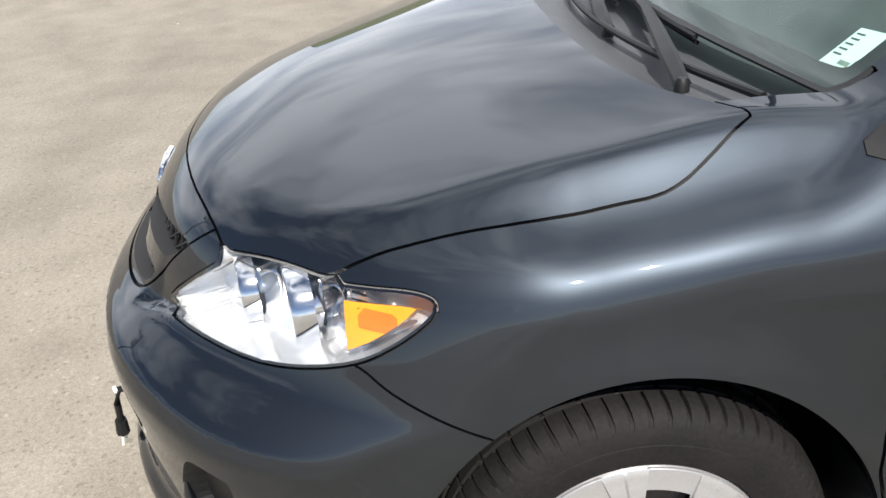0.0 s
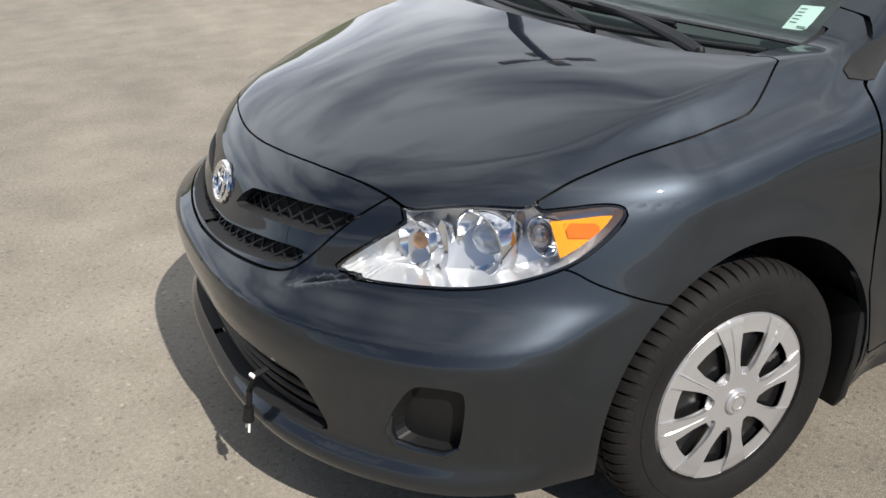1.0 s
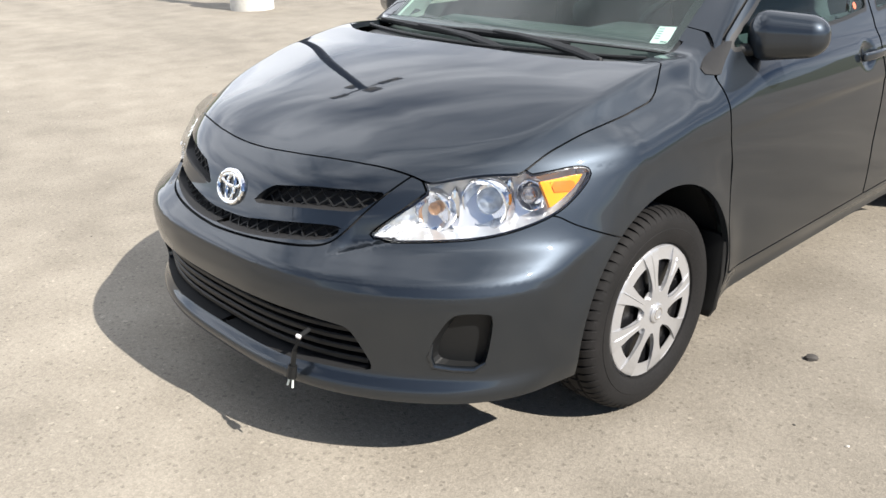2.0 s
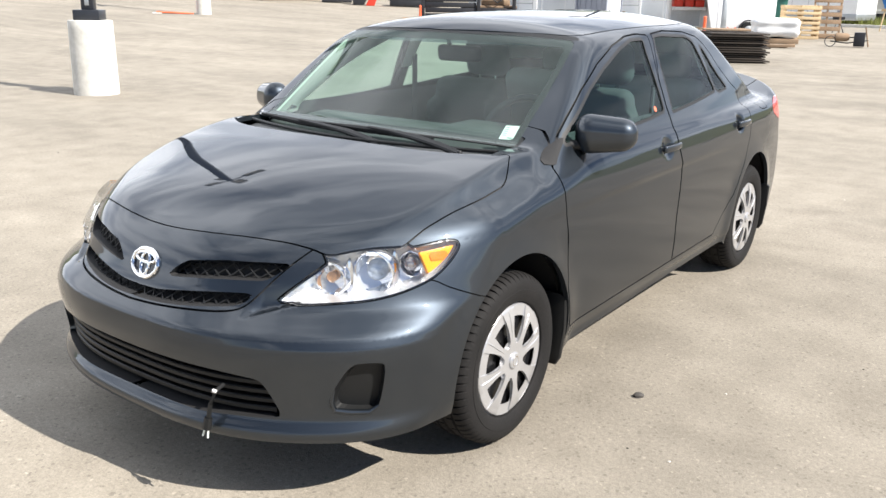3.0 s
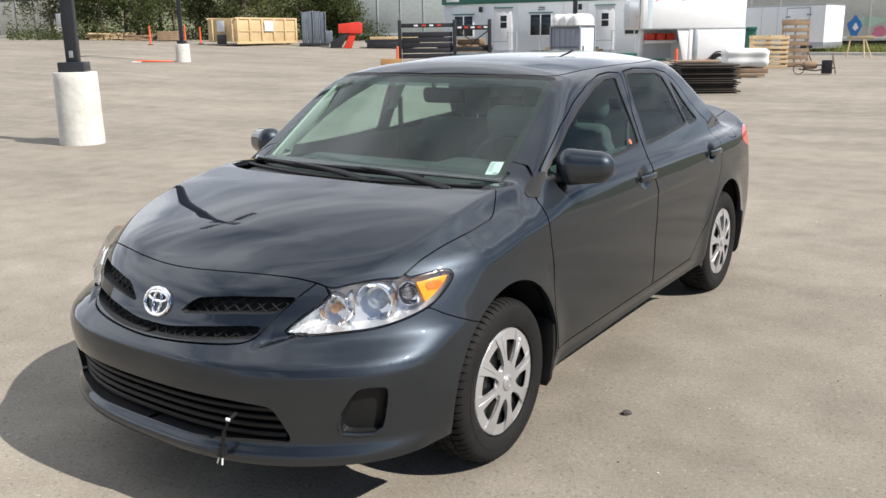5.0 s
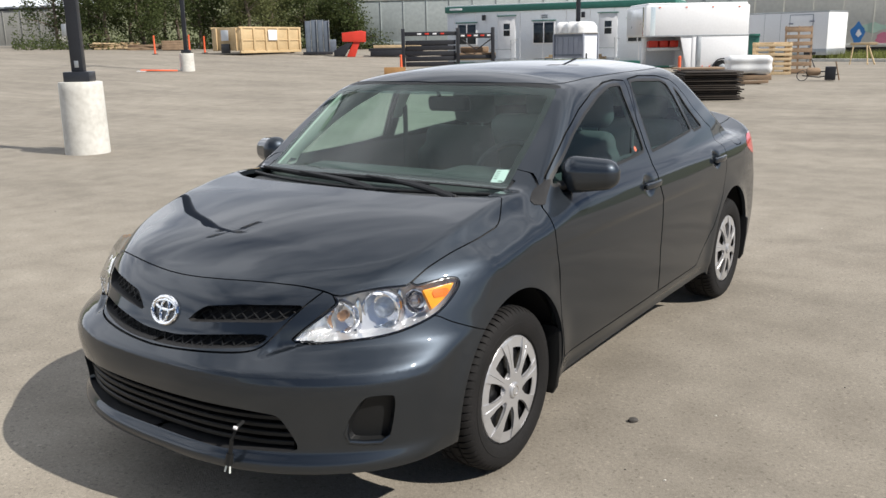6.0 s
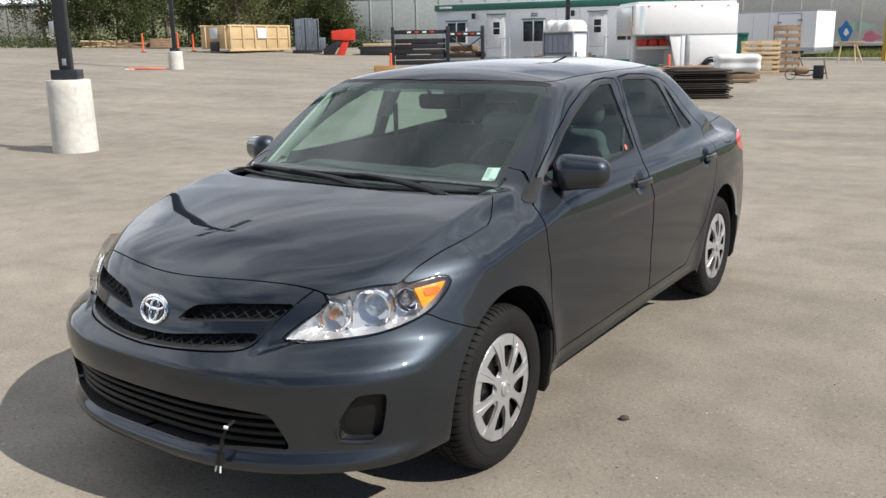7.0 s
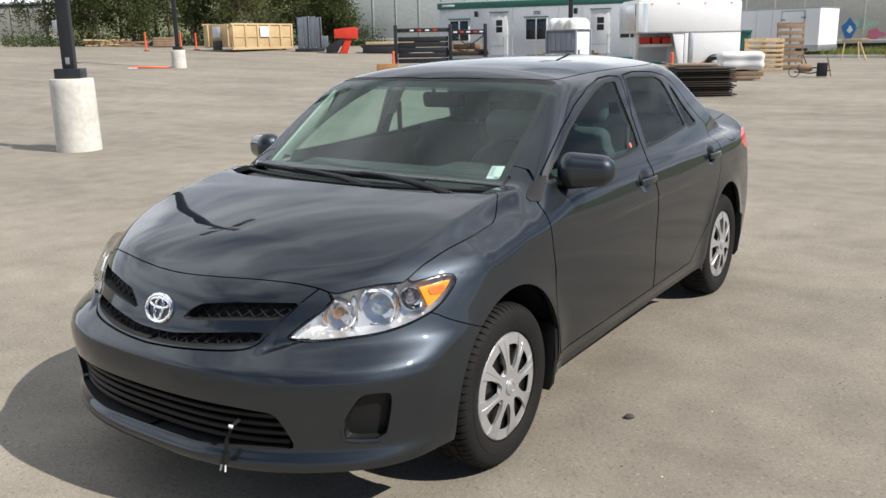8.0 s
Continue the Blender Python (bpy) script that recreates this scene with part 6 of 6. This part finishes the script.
# white gooseneck box trailer
gt = thing("box_trailer", "tall white gooseneck box trailer with tandem wheels", "trailer", spot(-9.98, 28.27, 39))
slab("upper_box", gt, WHITE_PANEL, 0.0, 3.95, 0, 2.48, 1.50, 2.62, 0.07)
slab("roof_cap", gt, WHITE_PANEL, 0.10, 3.9, 0.08, 2.40, 2.60, 2.70, 0.05)
slab("lower_box", gt, WHITE_PANEL, 1.95, 3.95, 0, 2.48, 0.34, 1.52, 0.03)
slab("bottom_trim", gt, GALV, 0.02, 3.96, -0.012, 0.0, 1.49, 1.54, 0.004)
bm = turned([(0.30, 1.54), (0.30, 2.56)], 28)
bmesh.ops.translate(bm, vec=(0.285, 0.285, 0), verts=bm.verts)
part("nose_corner", bm, CHROME, gt, "rounded bright metal nose corner")
slab("nose_panel", gt, material("bright_aluminium_sheet", (0.78, 0.79, 0.80), 0.3, 0.7, 0.05), -0.015, 0.0, 0.35, 2.3, 1.56, 2.52, 0.01)
slab("neck_wall", gt, PALE_BLUE, 0.5, 1.95, 1.9, 2.1, 0.40, 1.50, 0.01)
slab("front_bulkhead", gt, WHITE_PANEL, 1.80, 1.96, 0.0, 2.48, 0.34, 1.50, 0.02)
slab("neck_post", gt, WHITE_PANEL, 0.28, 0.42, 1.15, 1.29, 0.45, 1.50, 0.02)
slab("neck_jack", gt, WHITE_PL, 0.24, 0.34, 0.85, 0.97, 0.65, 1.50, 0.02)
slab("tool_tray", gt, WHITE_PANEL, 0.45, 1.7, 0.95, 1.55, 0.98, 1.10, 0.02)
for x in (0.50, 0.90, 1.30):
    slab("fuel_can", gt, RED, x, x + 0.34, 1.0, 1.4, 1.10, 1.36, 0.04)
part("brace", extruded([(1.35, 1.50), (1.82, 1.50), (1.82, 0.36), (1.62, 0.36)], 1, 0.02, 0.10, 0.01), WHITE_PANEL, gt)
slab("corner_leg", gt, GALV, 1.98, 2.14, -0.03, 0.0, 0.12, 1.48, 0.01)
for x in (2.95, 3.52):
    w = part("wheel", turned([(0.10, -0.10), (0.28, -0.10), (0.31, -0.05), (0.31, 0.05), (0.28, 0.10), (0.10, 0.10)], 28), TRIM, gt)
    w.matrix_basis = pose(x, -0.05, 0.31, 90, 0, 0)
    part("rim", turned([(0.0, -0.02), (0.17, -0.02), (0.17, 0.02), (0.06, 0.05)], 20), GALV, w).matrix_basis = pose(0, 0, 0.10)
    part("mudguard", rods([[(x + 0.36 * math.cos(a), -0.10, 0.31 + 0.36 * math.sin(a)) for a in np.linspace(0.15, math.pi - 0.15, 12)]], 0.028), BLACK_STEEL, gt)
for k in range(6):
    slab("marker_lamp", gt, ORANGE_PL, 2.2 + 0.28 * k, 2.24 + 0.28 * k, -0.025, 0.0, 0.38, 0.42, 0.004)
for k in range(4):
    slab("roof_lamp", gt, ORANGE_PL, 0.5 + 1.0 * k, 0.56 + 1.0 * k, -0.02, 0.0, 2.52, 2.56, 0.004)
gb = thing("wheelie_bin", "green plastic bin beside the box trailer", "bin", spot(-8.15, 36.0, 16) @ Matrix.Diagonal((0.65, 0.8, 1.4, 1)))
part("body", extruded([(-0.28, 0.02), (0.28, 0.02), (0.34, 1.0), (-0.34, 1.0)], 1, -0.3, 0.3, 0.03), GREEN_TRIM, gb)
slab("lid", gb, GREEN_TRIM, -0.38, 0.38, -0.36, 0.34, 1.0, 1.08, 0.02)

# stacked rusty steel mats
pl = thing("steel_mat_stack", "stack of rusty steel road mats with planks on top", "steel mats", spot(-4.62, 19.1, 30))
rnd = random.Random(8)
for k in range(13):
    slab("mat", pl, RUST, -0.70 + rnd.uniform(-0.06, 0.06), 0.70 + rnd.uniform(-0.06, 0.06), -0.65 + rnd.uniform(-0.05, 0.05), 1.2, 0.03 + 0.052 * k, 0.062 + 0.052 * k, 0.006)
for k in range(3):
    slab("plank", pl, OLD_WOOD, -0.65, 0.4 + 0.1 * k, 0.0 + 0.35 * k, 0.22 + 0.35 * k, 0.72, 0.76, 0.005, pose(0, 0, 0, 0, 0, 6 * k - 4))
lumber("plank_pair", "two dark planks lying on the asphalt", -5.3, 25.4, 14, 2, OLD_WOOD, 1.1, 12, False, 1)

# wrapped bale, pallets
bl = thing("wrapped_bale", "low white plastic-wrapped bale on a pallet", "bale", spot(-6.2, 28.3, 22))
blob("wrap", lambda p: soft_box(p, (0, 0, 0.50), (0.74, 0.62, 0.32), 0.16) - 0.02 * np.sin(p[:, 0] * 7 + p[:, 1] * 4) - 0.014 * np.sin(p[:, 2] * 21), (-1.1, -0.8, 0.10), (1.1, 0.8, 0.95), 0.06, WHITE_PL, bl)
slab("pallet_deck", bl, OLD_WOOD, -0.72, 0.72, -0.6, 0.6, 0.0, 0.16, 0.01)


def pallet(m, mat, group, label):
    t = thing("pallet", label, "pallet", m, group)
    for k in range(7):
        slab("deck_board", t, mat, -0.6 + 0.174 * k, -0.6 + 0.174 * k + 0.10, -0.5, 0.5, 0.12, 0.14, 0.003)
    for y in (-0.46, 0.0, 0.46):
        slab("stringer", t, mat, -0.6, 0.6, y - 0.03, y + 0.03, 0.02, 0.12, 0.004)
    for k in range(3):
        slab("bottom_board", t, mat, -0.6 + 0.55 * k, -0.5 + 0.55 * k, -0.5, 0.5, 0.0, 0.02, 0.003)
    return t


for k in range(4):
    pallet(spot(-6.25, 31.75, 28) @ pose(0, 0.17 * k, 0.60, 90, 0, 0) @ pose(0, 0, 0, 0, 0, 90) @ Matrix.Diagonal((1, 1.32, 1, 1)), WOOD, "pallets", "pale wooden pallet standing upright in a row")
pallet(spot(-5.65, 33.0, 20) @ pose(0, 0, 0.88, 78, 0, 0) @ pose(0, 0, 0, 0, 0, 90) @ Matrix.Diagonal((1.5, 1, 1, 1)), OLD_WOOD, "pallets", "long weathered pallet leaning upright")

# white box trailer at the far side
wb = thing("cargo_trailer", "white cargo trailer with a side door", "trailer", spot(-11.96, 47.45, -11.2))
slab("body", wb, WHITE_PANEL, -0.4, 4.78, 0, 2.48, 0.30, 2.55, 0.04)
slab("kick_plate", wb, GALV, -0.41, 4.79, -0.012, 2.49, 0.30, 0.62, 0.01)
for x in (0.4, 1.3, 2.2):
    slab("panel_joint", wb, GALV, x, x + 0.02, -0.006, 0.0, 0.62, 2.5, 0.0)
slab("roof_trim", wb, GALV, -0.41, 4.79, -0.012, 2.49, 2.49, 2.56, 0.008)
d = slab("side_door", wb, WHITE_PANEL, 2.75, 3.95, -0.03, 0.0, 0.40, 2.36, 0.01)
for k, (x0, x1, z0, z1) in enumerate(((2.72, 2.745, 0.40, 2.38), (3.955, 3.98, 0.40, 2.38), (2.72, 3.98, 2.37, 2.40))):
    slab("door_seal", d, PLASTIC_GREY, x0, x1, -0.032, 0.0, z0, z1, 0.002)
for x, z in ((2.68, 0.75), (2.68, 1.9), (3.8, 2.0), (3.8, 0.7), (2.82, 1.28)):
    slab("hinge", d, PLASTIC_GREY, x, x + 0.24, -0.05, -0.02, z, z + 0.08, 0.006)
for x in (1.2, 2.0):
    w = part("wheel", turned([(0.1, -0.1), (0.31, -0.1), (0.33, 0.0), (0.31, 0.1), (0.1, 0.1)], 20), TRIM, wb)
    w.matrix_basis = pose(x, 0.3, 0.33, 90, 0, 0)

# small cart with a motor, sawhorse, stools, yellow post
ct = thing("hand_cart", "small rusty cart with a motor and spoked wheels", "cart", spot(-3.75, 27.7, 12))
part("wheel", rods([[(-0.50 + 0.16 * math.cos(a), -0.1, 0.17 + 0.16 * math.sin(a)) for a in np.linspace(0, 2 * math.pi, 21)]], 0.014), BLACK_STEEL, ct)
part("motor", turned([(0.05, -0.25), (0.13, -0.2), (0.13, 0.12), (0.08, 0.2)], 18, "X"), OLD_WOOD, ct).location = (-0.15, 0, 0.30)
part("frame", rods([[(-0.5, 0, 0.17), (0.0, 0, 0.12), (0.6, 0, 0.22)], [(0.0, 0, 0.3), (0.3, 0, 0.3)]], 0.02), BLACK_STEEL, ct)
slab("box", ct, BLACK_STEEL, 0.18, 0.50, -0.18, 0.18, 0.03, 0.46, 0.02)
part("handle", rods([[(0.62, 0, 0.02), (0.48, 0, 0.62)]], 0.022), OLD_WOOD, ct)
sw = thing("sawhorse", "pale wooden sawhorse at the edge of the lot", "sawhorse", spot(-4.7, 42.0, 9))
slab("beam", sw, WOOD, -0.65, 0.5, -0.05, 0.05, 0.88, 1.0, 0.006)
part("leg", rods([[(0.15, -0.3, 0.0), (0.05, 0, 0.93)]], 0.035, 6), WOOD, sw)
part("leg", rods([[(0.45, -0.2, 0.0), (0.1, 0, 0.93)]], 0.035, 6), WOOD, sw)
part("leg", rods([[(-0.6, -0.2, 0.0), (-0.5, 0, 0.93)]], 0.03, 6), WOOD, sw)
sb = thing("seat_stand", "small black stand beside the pallets", "stand", spot(-6.4, 38.6, 12))
slab("top", sb, BLACK_STEEL, -0.25, 0.25, -0.2, 0.2, 0.55, 0.68, 0.03)
part("leg", rods([[(-0.2, 0, 0), (0, 0, 0.6), (0.25, 0, 0)]], 0.025), BLACK_STEEL, sb)
yp = thing("yellow_post", "weathered yellow wooden post in the grass", "post", spot(-3.75, 45.0, 0))
slab("post", yp, material("yellow_paint", (0.50, 0.33, 0.05), 0.7), -0.09, 0.09, -0.09, 0.09, 0.0, 2.2, 0.015)
slab("cross_sign", yp, BLUE_GREY, 0.05, 1.2, -0.02, 0.02, 2.1, 2.35, 0.01)

# kerb and grass along the far right side
kb = put("kerb", mesh_of("kerb", *[[(x, y, gz(x, y) + dz) for x, y, dz in
     [(-14 + 2 * k, 47.4 - 0.4 * k, h) for k in range(16) for h in (-0.1, 0.14)] + [(-14 + 2 * k, 47.75 - 0.4 * k, h) for k in range(16) for h in (0.14, -0.1)]],
     [(2 * k, 2 * k + 2, 2 * k + 3, 2 * k + 1) for k in range(15)] + [(2 * k + 1, 2 * k + 3, 32 + 2 * k + 2, 32 + 2 * k) for k in range(15)]], CONCRETE, None, False))
tagged(kb, "low pale concrete kerb at the edge of the lot", "kerb", kind="structure")
gv, gf = [], []
rnd = random.Random(21)
for k in range(9000):
    u, v = rnd.random(), rnd.random() ** 1.3
    x, y = -14 + 30 * u, 47.8 - 6.0 * u + 9.5 * v
    h, a, w = rnd.uniform(0.15, 0.55), rnd.uniform(0, 6.28), rnd.uniform(0.02, 0.05)
    z, n = gz(x, y), len(gv)
    gv += [(x - w * math.cos(a), y - w * math.sin(a), z), (x + w * math.cos(a), y + w * math.sin(a), z), (x + rnd.uniform(-0.15, 0.15), y + rnd.uniform(-0.15, 0.15), z + h)]
    gf.append((n, n + 1, n + 2))
tagged(put("grass", mesh_of("grass", gv, gf, leaf_material("grass_blades", (0.17, 0.19, 0.06)), None, False)), "uneven dry grass strip behind the kerb", "grass", kind="stuff")

# railcars behind the yard
RAIL_PALE = material("faded_railcar_cream", (0.50, 0.50, 0.46), 0.7, 0, 0.10, 0.25, 4)
RAIL_DULL = material("dull_railcar_grey", (0.30, 0.30, 0.28), 0.75, 0, 0.12, 0.25, 4)
def railcar(a, b, z0, z1, label, colour=RAIL_GREY, graffiti=False):
    ax, ay, bx, by = *a, *b
    L, yaw = math.hypot(bx - ax, by - ay), math.degrees(math.atan2(by - ay, bx - ax))
    t = thing("railcar", label, "railcar", pose(ax, ay, 0, 0, 0, yaw), "railcars")
    slab("body", t, colour, 0, L, 0, 3.0, z0, z1, 0.12)
    slab("roof_walk", t, RAIL_PALE if colour is not RAIL_DULL else BLACK_STEEL, 0.1, L - 0.1, -0.06, 3.0, z1 - 0.02, z1 + 0.16, 0.03)
    for k in range(int(L / 1.9)):
        slab("rib", t, colour, 0.5 + 1.9 * k, 0.56 + 1.9 * k, -0.05, 0.0, z0 + 0.05, z1 - 0.05, 0.01)
        slab("roof_hatch", t, GALV, 0.6 + 1.9 * k, 1.7 + 1.9 * k, 0.1, 2.8, z1 + 0.16, z1 + 0.34, 0.05)
    slab("sill", t, colour, 0, L, -0.08, 0.05, z0 - 0.12, z0 + 0.12, 0.02)
    slab("underframe", t, BLACK_STEEL, 0.6, L - 0.6, 0.4, 2.6, z0 - 0.7, z0 - 0.1, 0.05)
    for x in (1.6, 3.2, L - 3.2, L - 1.6):
        w = part("wheel", turned([(0.1, -0.06), (0.45, -0.06), (0.45, 0.06), (0.1, 0.06)], 20), BLACK_STEEL, t)
        w.matrix_basis = pose(x, 0.5, z0 - 0.6, 90, 0, 0)
    if graffiti:
        for k, (x, z, rx, rz, mat) in enumerate(((7.25, 1.75, 0.42, 0.70, "b"), (8.2, 2.15, 0.75, 0.30, "g"), (8.85, 1.45, 0.55, 0.34, "p"), (7.3, 1.80, 0.16, 0.22, "w"))):
            col = {"b": (0.03, 0.16, 0.42), "g": (0.36, 0.50, 0.42), "p": (0.50, 0.16, 0.24), "w": (0.7, 0.7, 0.7)}[mat]
            bm = extruded([(x + rx * (1 + 0.25 * math.sin(3 * a + k)) * math.cos(a), z + rz * (1 + 0.2 * math.cos(4 * a)) * math.sin(a)) for a in np.linspace(0, 2 * math.pi, 29)[:-1]], 1, -0.012 - 0.004 * k, -0.004)
            part("painted_patch", bm, material("spray_paint_" + mat, col, 0.5), t, "plain patch of spray paint")
    return t


railcar((-46.9, 52.0), (-27.0, 62.5), 1.75, 5.15, "long faded grey covered railcar")
railcar((-25.8, 63.2), (-9.2, 68.2), 1.75, 5.15, "long faded grey covered railcar")
railcar((-15.6, 61.0), (10.0, 66.17), 1.0, 4.9, "faded grey railcar with plain patches of spray paint", RAIL_PALE, True)
railcar((-92.0, 34.0), (-70.5, 42.0), 2.1, 5.3, "long dull grey covered railcar behind the trees", RAIL_DULL)

# far grassy bank
hv, hf = [], []
for k in range(60):
    a = math.radians(-100 + 150 * k / 59)
    for j, (d, h) in enumerate(((95, 0.5), (125, 5.0), (170, 11.5), (260, 14.0), (400, 14.0))):
        hv.append((d * math.sin(a), d * math.cos(a), gz(d * math.sin(a), d * math.cos(a)) - 0.6 + h * (0.8 + 0.2 * math.sin(0.7 * k))))
    if k:
        n = 5 * k
        hf += [(n - 5 + j, n + j, n + j + 1, n - 4 + j) for j in range(4)]
tagged(put("backdrop", mesh_of("backdrop", hv, hf, GRASS)), "far grassy bank behind the railcars", "bank", kind="structure")


# trees along the far left side
def tree(x, y, h, crown_r, seed, mat, label):
    rnd = random.Random(seed)
    t = thing("tree", label, "tree", spot(x, y, rnd.uniform(0, 360)), "trees along the fence")
    lean = Vector((rnd.uniform(-0.4, 0.4), rnd.uniform(-0.4, 0.4), 0))
    bm = bmesh.new()
    spine = [Vector((0, 0, -0.2)) + lean * (k / 6) ** 2 * 1.5 + Vector((rnd.uniform(-0.1, 0.1), rnd.uniform(-0.1, 0.1), h * 0.9 * k / 6)) for k in range(7)]
    tube(bm, spine, [0.17, 0.15, 0.12, 0.10, 0.075, 0.05, 0.02], 8)
    tips = [spine[-1], spine[-2], spine[-3]]
    for k in range(13):
        f = rnd.uniform(0.16, 0.85)
        b0 = spine[int(f * 6)].lerp(spine[min(6, int(f * 6) + 1)], f * 6 % 1)
        a, r = rnd.uniform(0, 6.28), crown_r * rnd.uniform(0.5, 1.0) * (1.15 - 0.6 * f)
        tip = b0 + Vector((r * math.cos(a), r * math.sin(a), rnd.uniform(0.2, 1.1)))
        tube(bm, [b0, b0.lerp(tip, 0.5) + Vector((0, 0, 0.15)), tip], [0.05, 0.035, 0.012], 5)
        tips += [tip, b0.lerp(tip, 0.6)]
    part("trunk", bm, BARK, t)
    v, f = [], []
    for c in tips:
        for _ in range(rnd.randint(3, 5)):
            cc = c + Vector((rnd.gauss(0, 0.45), rnd.gauss(0, 0.45), rnd.gauss(0, 0.40)))
            for _ in range(34):
                p = cc + Vector((rnd.gauss(0, 0.30), rnd.gauss(0, 0.30), rnd.gauss(0, 0.26)))
                if p.z < 0.25:
                    continue
                s = rnd.uniform(0.06, 0.13)
                d1 = Vector((rnd.gauss(0, 1), rnd.gauss(0, 1), rnd.gauss(0, 0.6))).normalized()
                d2 = d1.cross(Vector((rnd.gauss(0, 1), rnd.gauss(0, 1), rnd.gauss(0, 1)))).normalized()
                n = len(v)
                v += [p - s * d1, p + 0.55 * s * d2, p + s * d1, p - 0.55 * s * d2]
                f.append((n, n + 1, n + 2, n + 3))
    put("crown", mesh_of("crown", v, f, mat, None, False), t)
    return t


rnd = random.Random(5)
for k in range(24):
    u = k / 23
    az = math.radians(-58.6 + 18.6 * u + rnd.uniform(-0.4, 0.4))
    dist = 74 - 4 * u + rnd.uniform(-3.0, 4.5) + (3 if k % 2 else 0)
    x, y = 2.3 + dist * math.sin(az), -2.5 + dist * math.cos(az)
    pale = k in (13, 14, 16, 17, 19, 20)
    tree(x, y, rnd.uniform(6.0, 8.5) * (0.72 if u > 0.85 else 1), rnd.uniform(1.9, 2.7), 100 + k, LEAF_B if pale else LEAF,
         "olive-leaved young tree with a thin trunk" if pale else "dense dark green broadleaf tree")
v, f = [], []
for k in range(9000):
    az = math.radians(-61 + 23 * rnd.random())
    dist = 70 + 5 * rnd.random()
    x, y = 2.3 + dist * math.sin(az), -2.5 + dist * math.cos(az)
    p = Vector((x, y, gz(x, y) + abs(rnd.gauss(0, 0.55))))
    s = rnd.uniform(0.06, 0.14)
    d1 = Vector((rnd.gauss(0, 1), rnd.gauss(0, 1), rnd.gauss(0.6, 0.6))).normalized()
    d2 = d1.cross(Vector((rnd.gauss(0, 1), rnd.gauss(0, 1), rnd.gauss(0, 1)))).normalized()
    n = len(v)
    v += [p - s * d1, p + 0.5 * s * d2, p + s * d1, p - 0.5 * s * d2]
    f.append((n, n + 1, n + 2, n + 3))
tagged(put("undergrowth", mesh_of("undergrowth", v, f, LEAF, None, False)), "low dark green bushes and weeds under the trees", "bushes", kind="stuff")

# small stones and crumbs on the asphalt
STONE = material("dark_stone", (0.05, 0.045, 0.04), 0.8, 0, 0.3)
PALE_STONE = material("pale_stone", (0.5, 0.47, 0.42), 0.85, 0, 0.2)


def stone(x, y, r, mat, label, seed):
    rnd = random.Random(seed)
    bm = bmesh.new()
    bmesh.ops.create_icosphere(bm, subdivisions=2, radius=r)
    for q in bm.verts:
        q.co = Vector((q.co.x * 1.25, q.co.y, q.co.z * 0.6)) * rnd.uniform(0.82, 1.15)
    ob = part("stone", bm, mat)
    ob.matrix_basis = spot(x, y, rnd.uniform(0, 360), r * 0.35)
    tagged(ob, label, "stone", "loose stones")


stone(1.09, 0.605, 0.018, STONE, "small dark crumb of asphalt on the lot", 1)
for k in range(70):
    x, y = rnd.uniform(0.95, 5.0) if k % 3 else rnd.uniform(-6, -1.3), rnd.uniform(-2.2, 5.5)
    stone(x, y, rnd.uniform(0.003, 0.0065), PALE_STONE if k % 2 else STONE, "tiny pale pebble on the asphalt" if k % 2 else "tiny dark pebble on the asphalt", 10 + k)
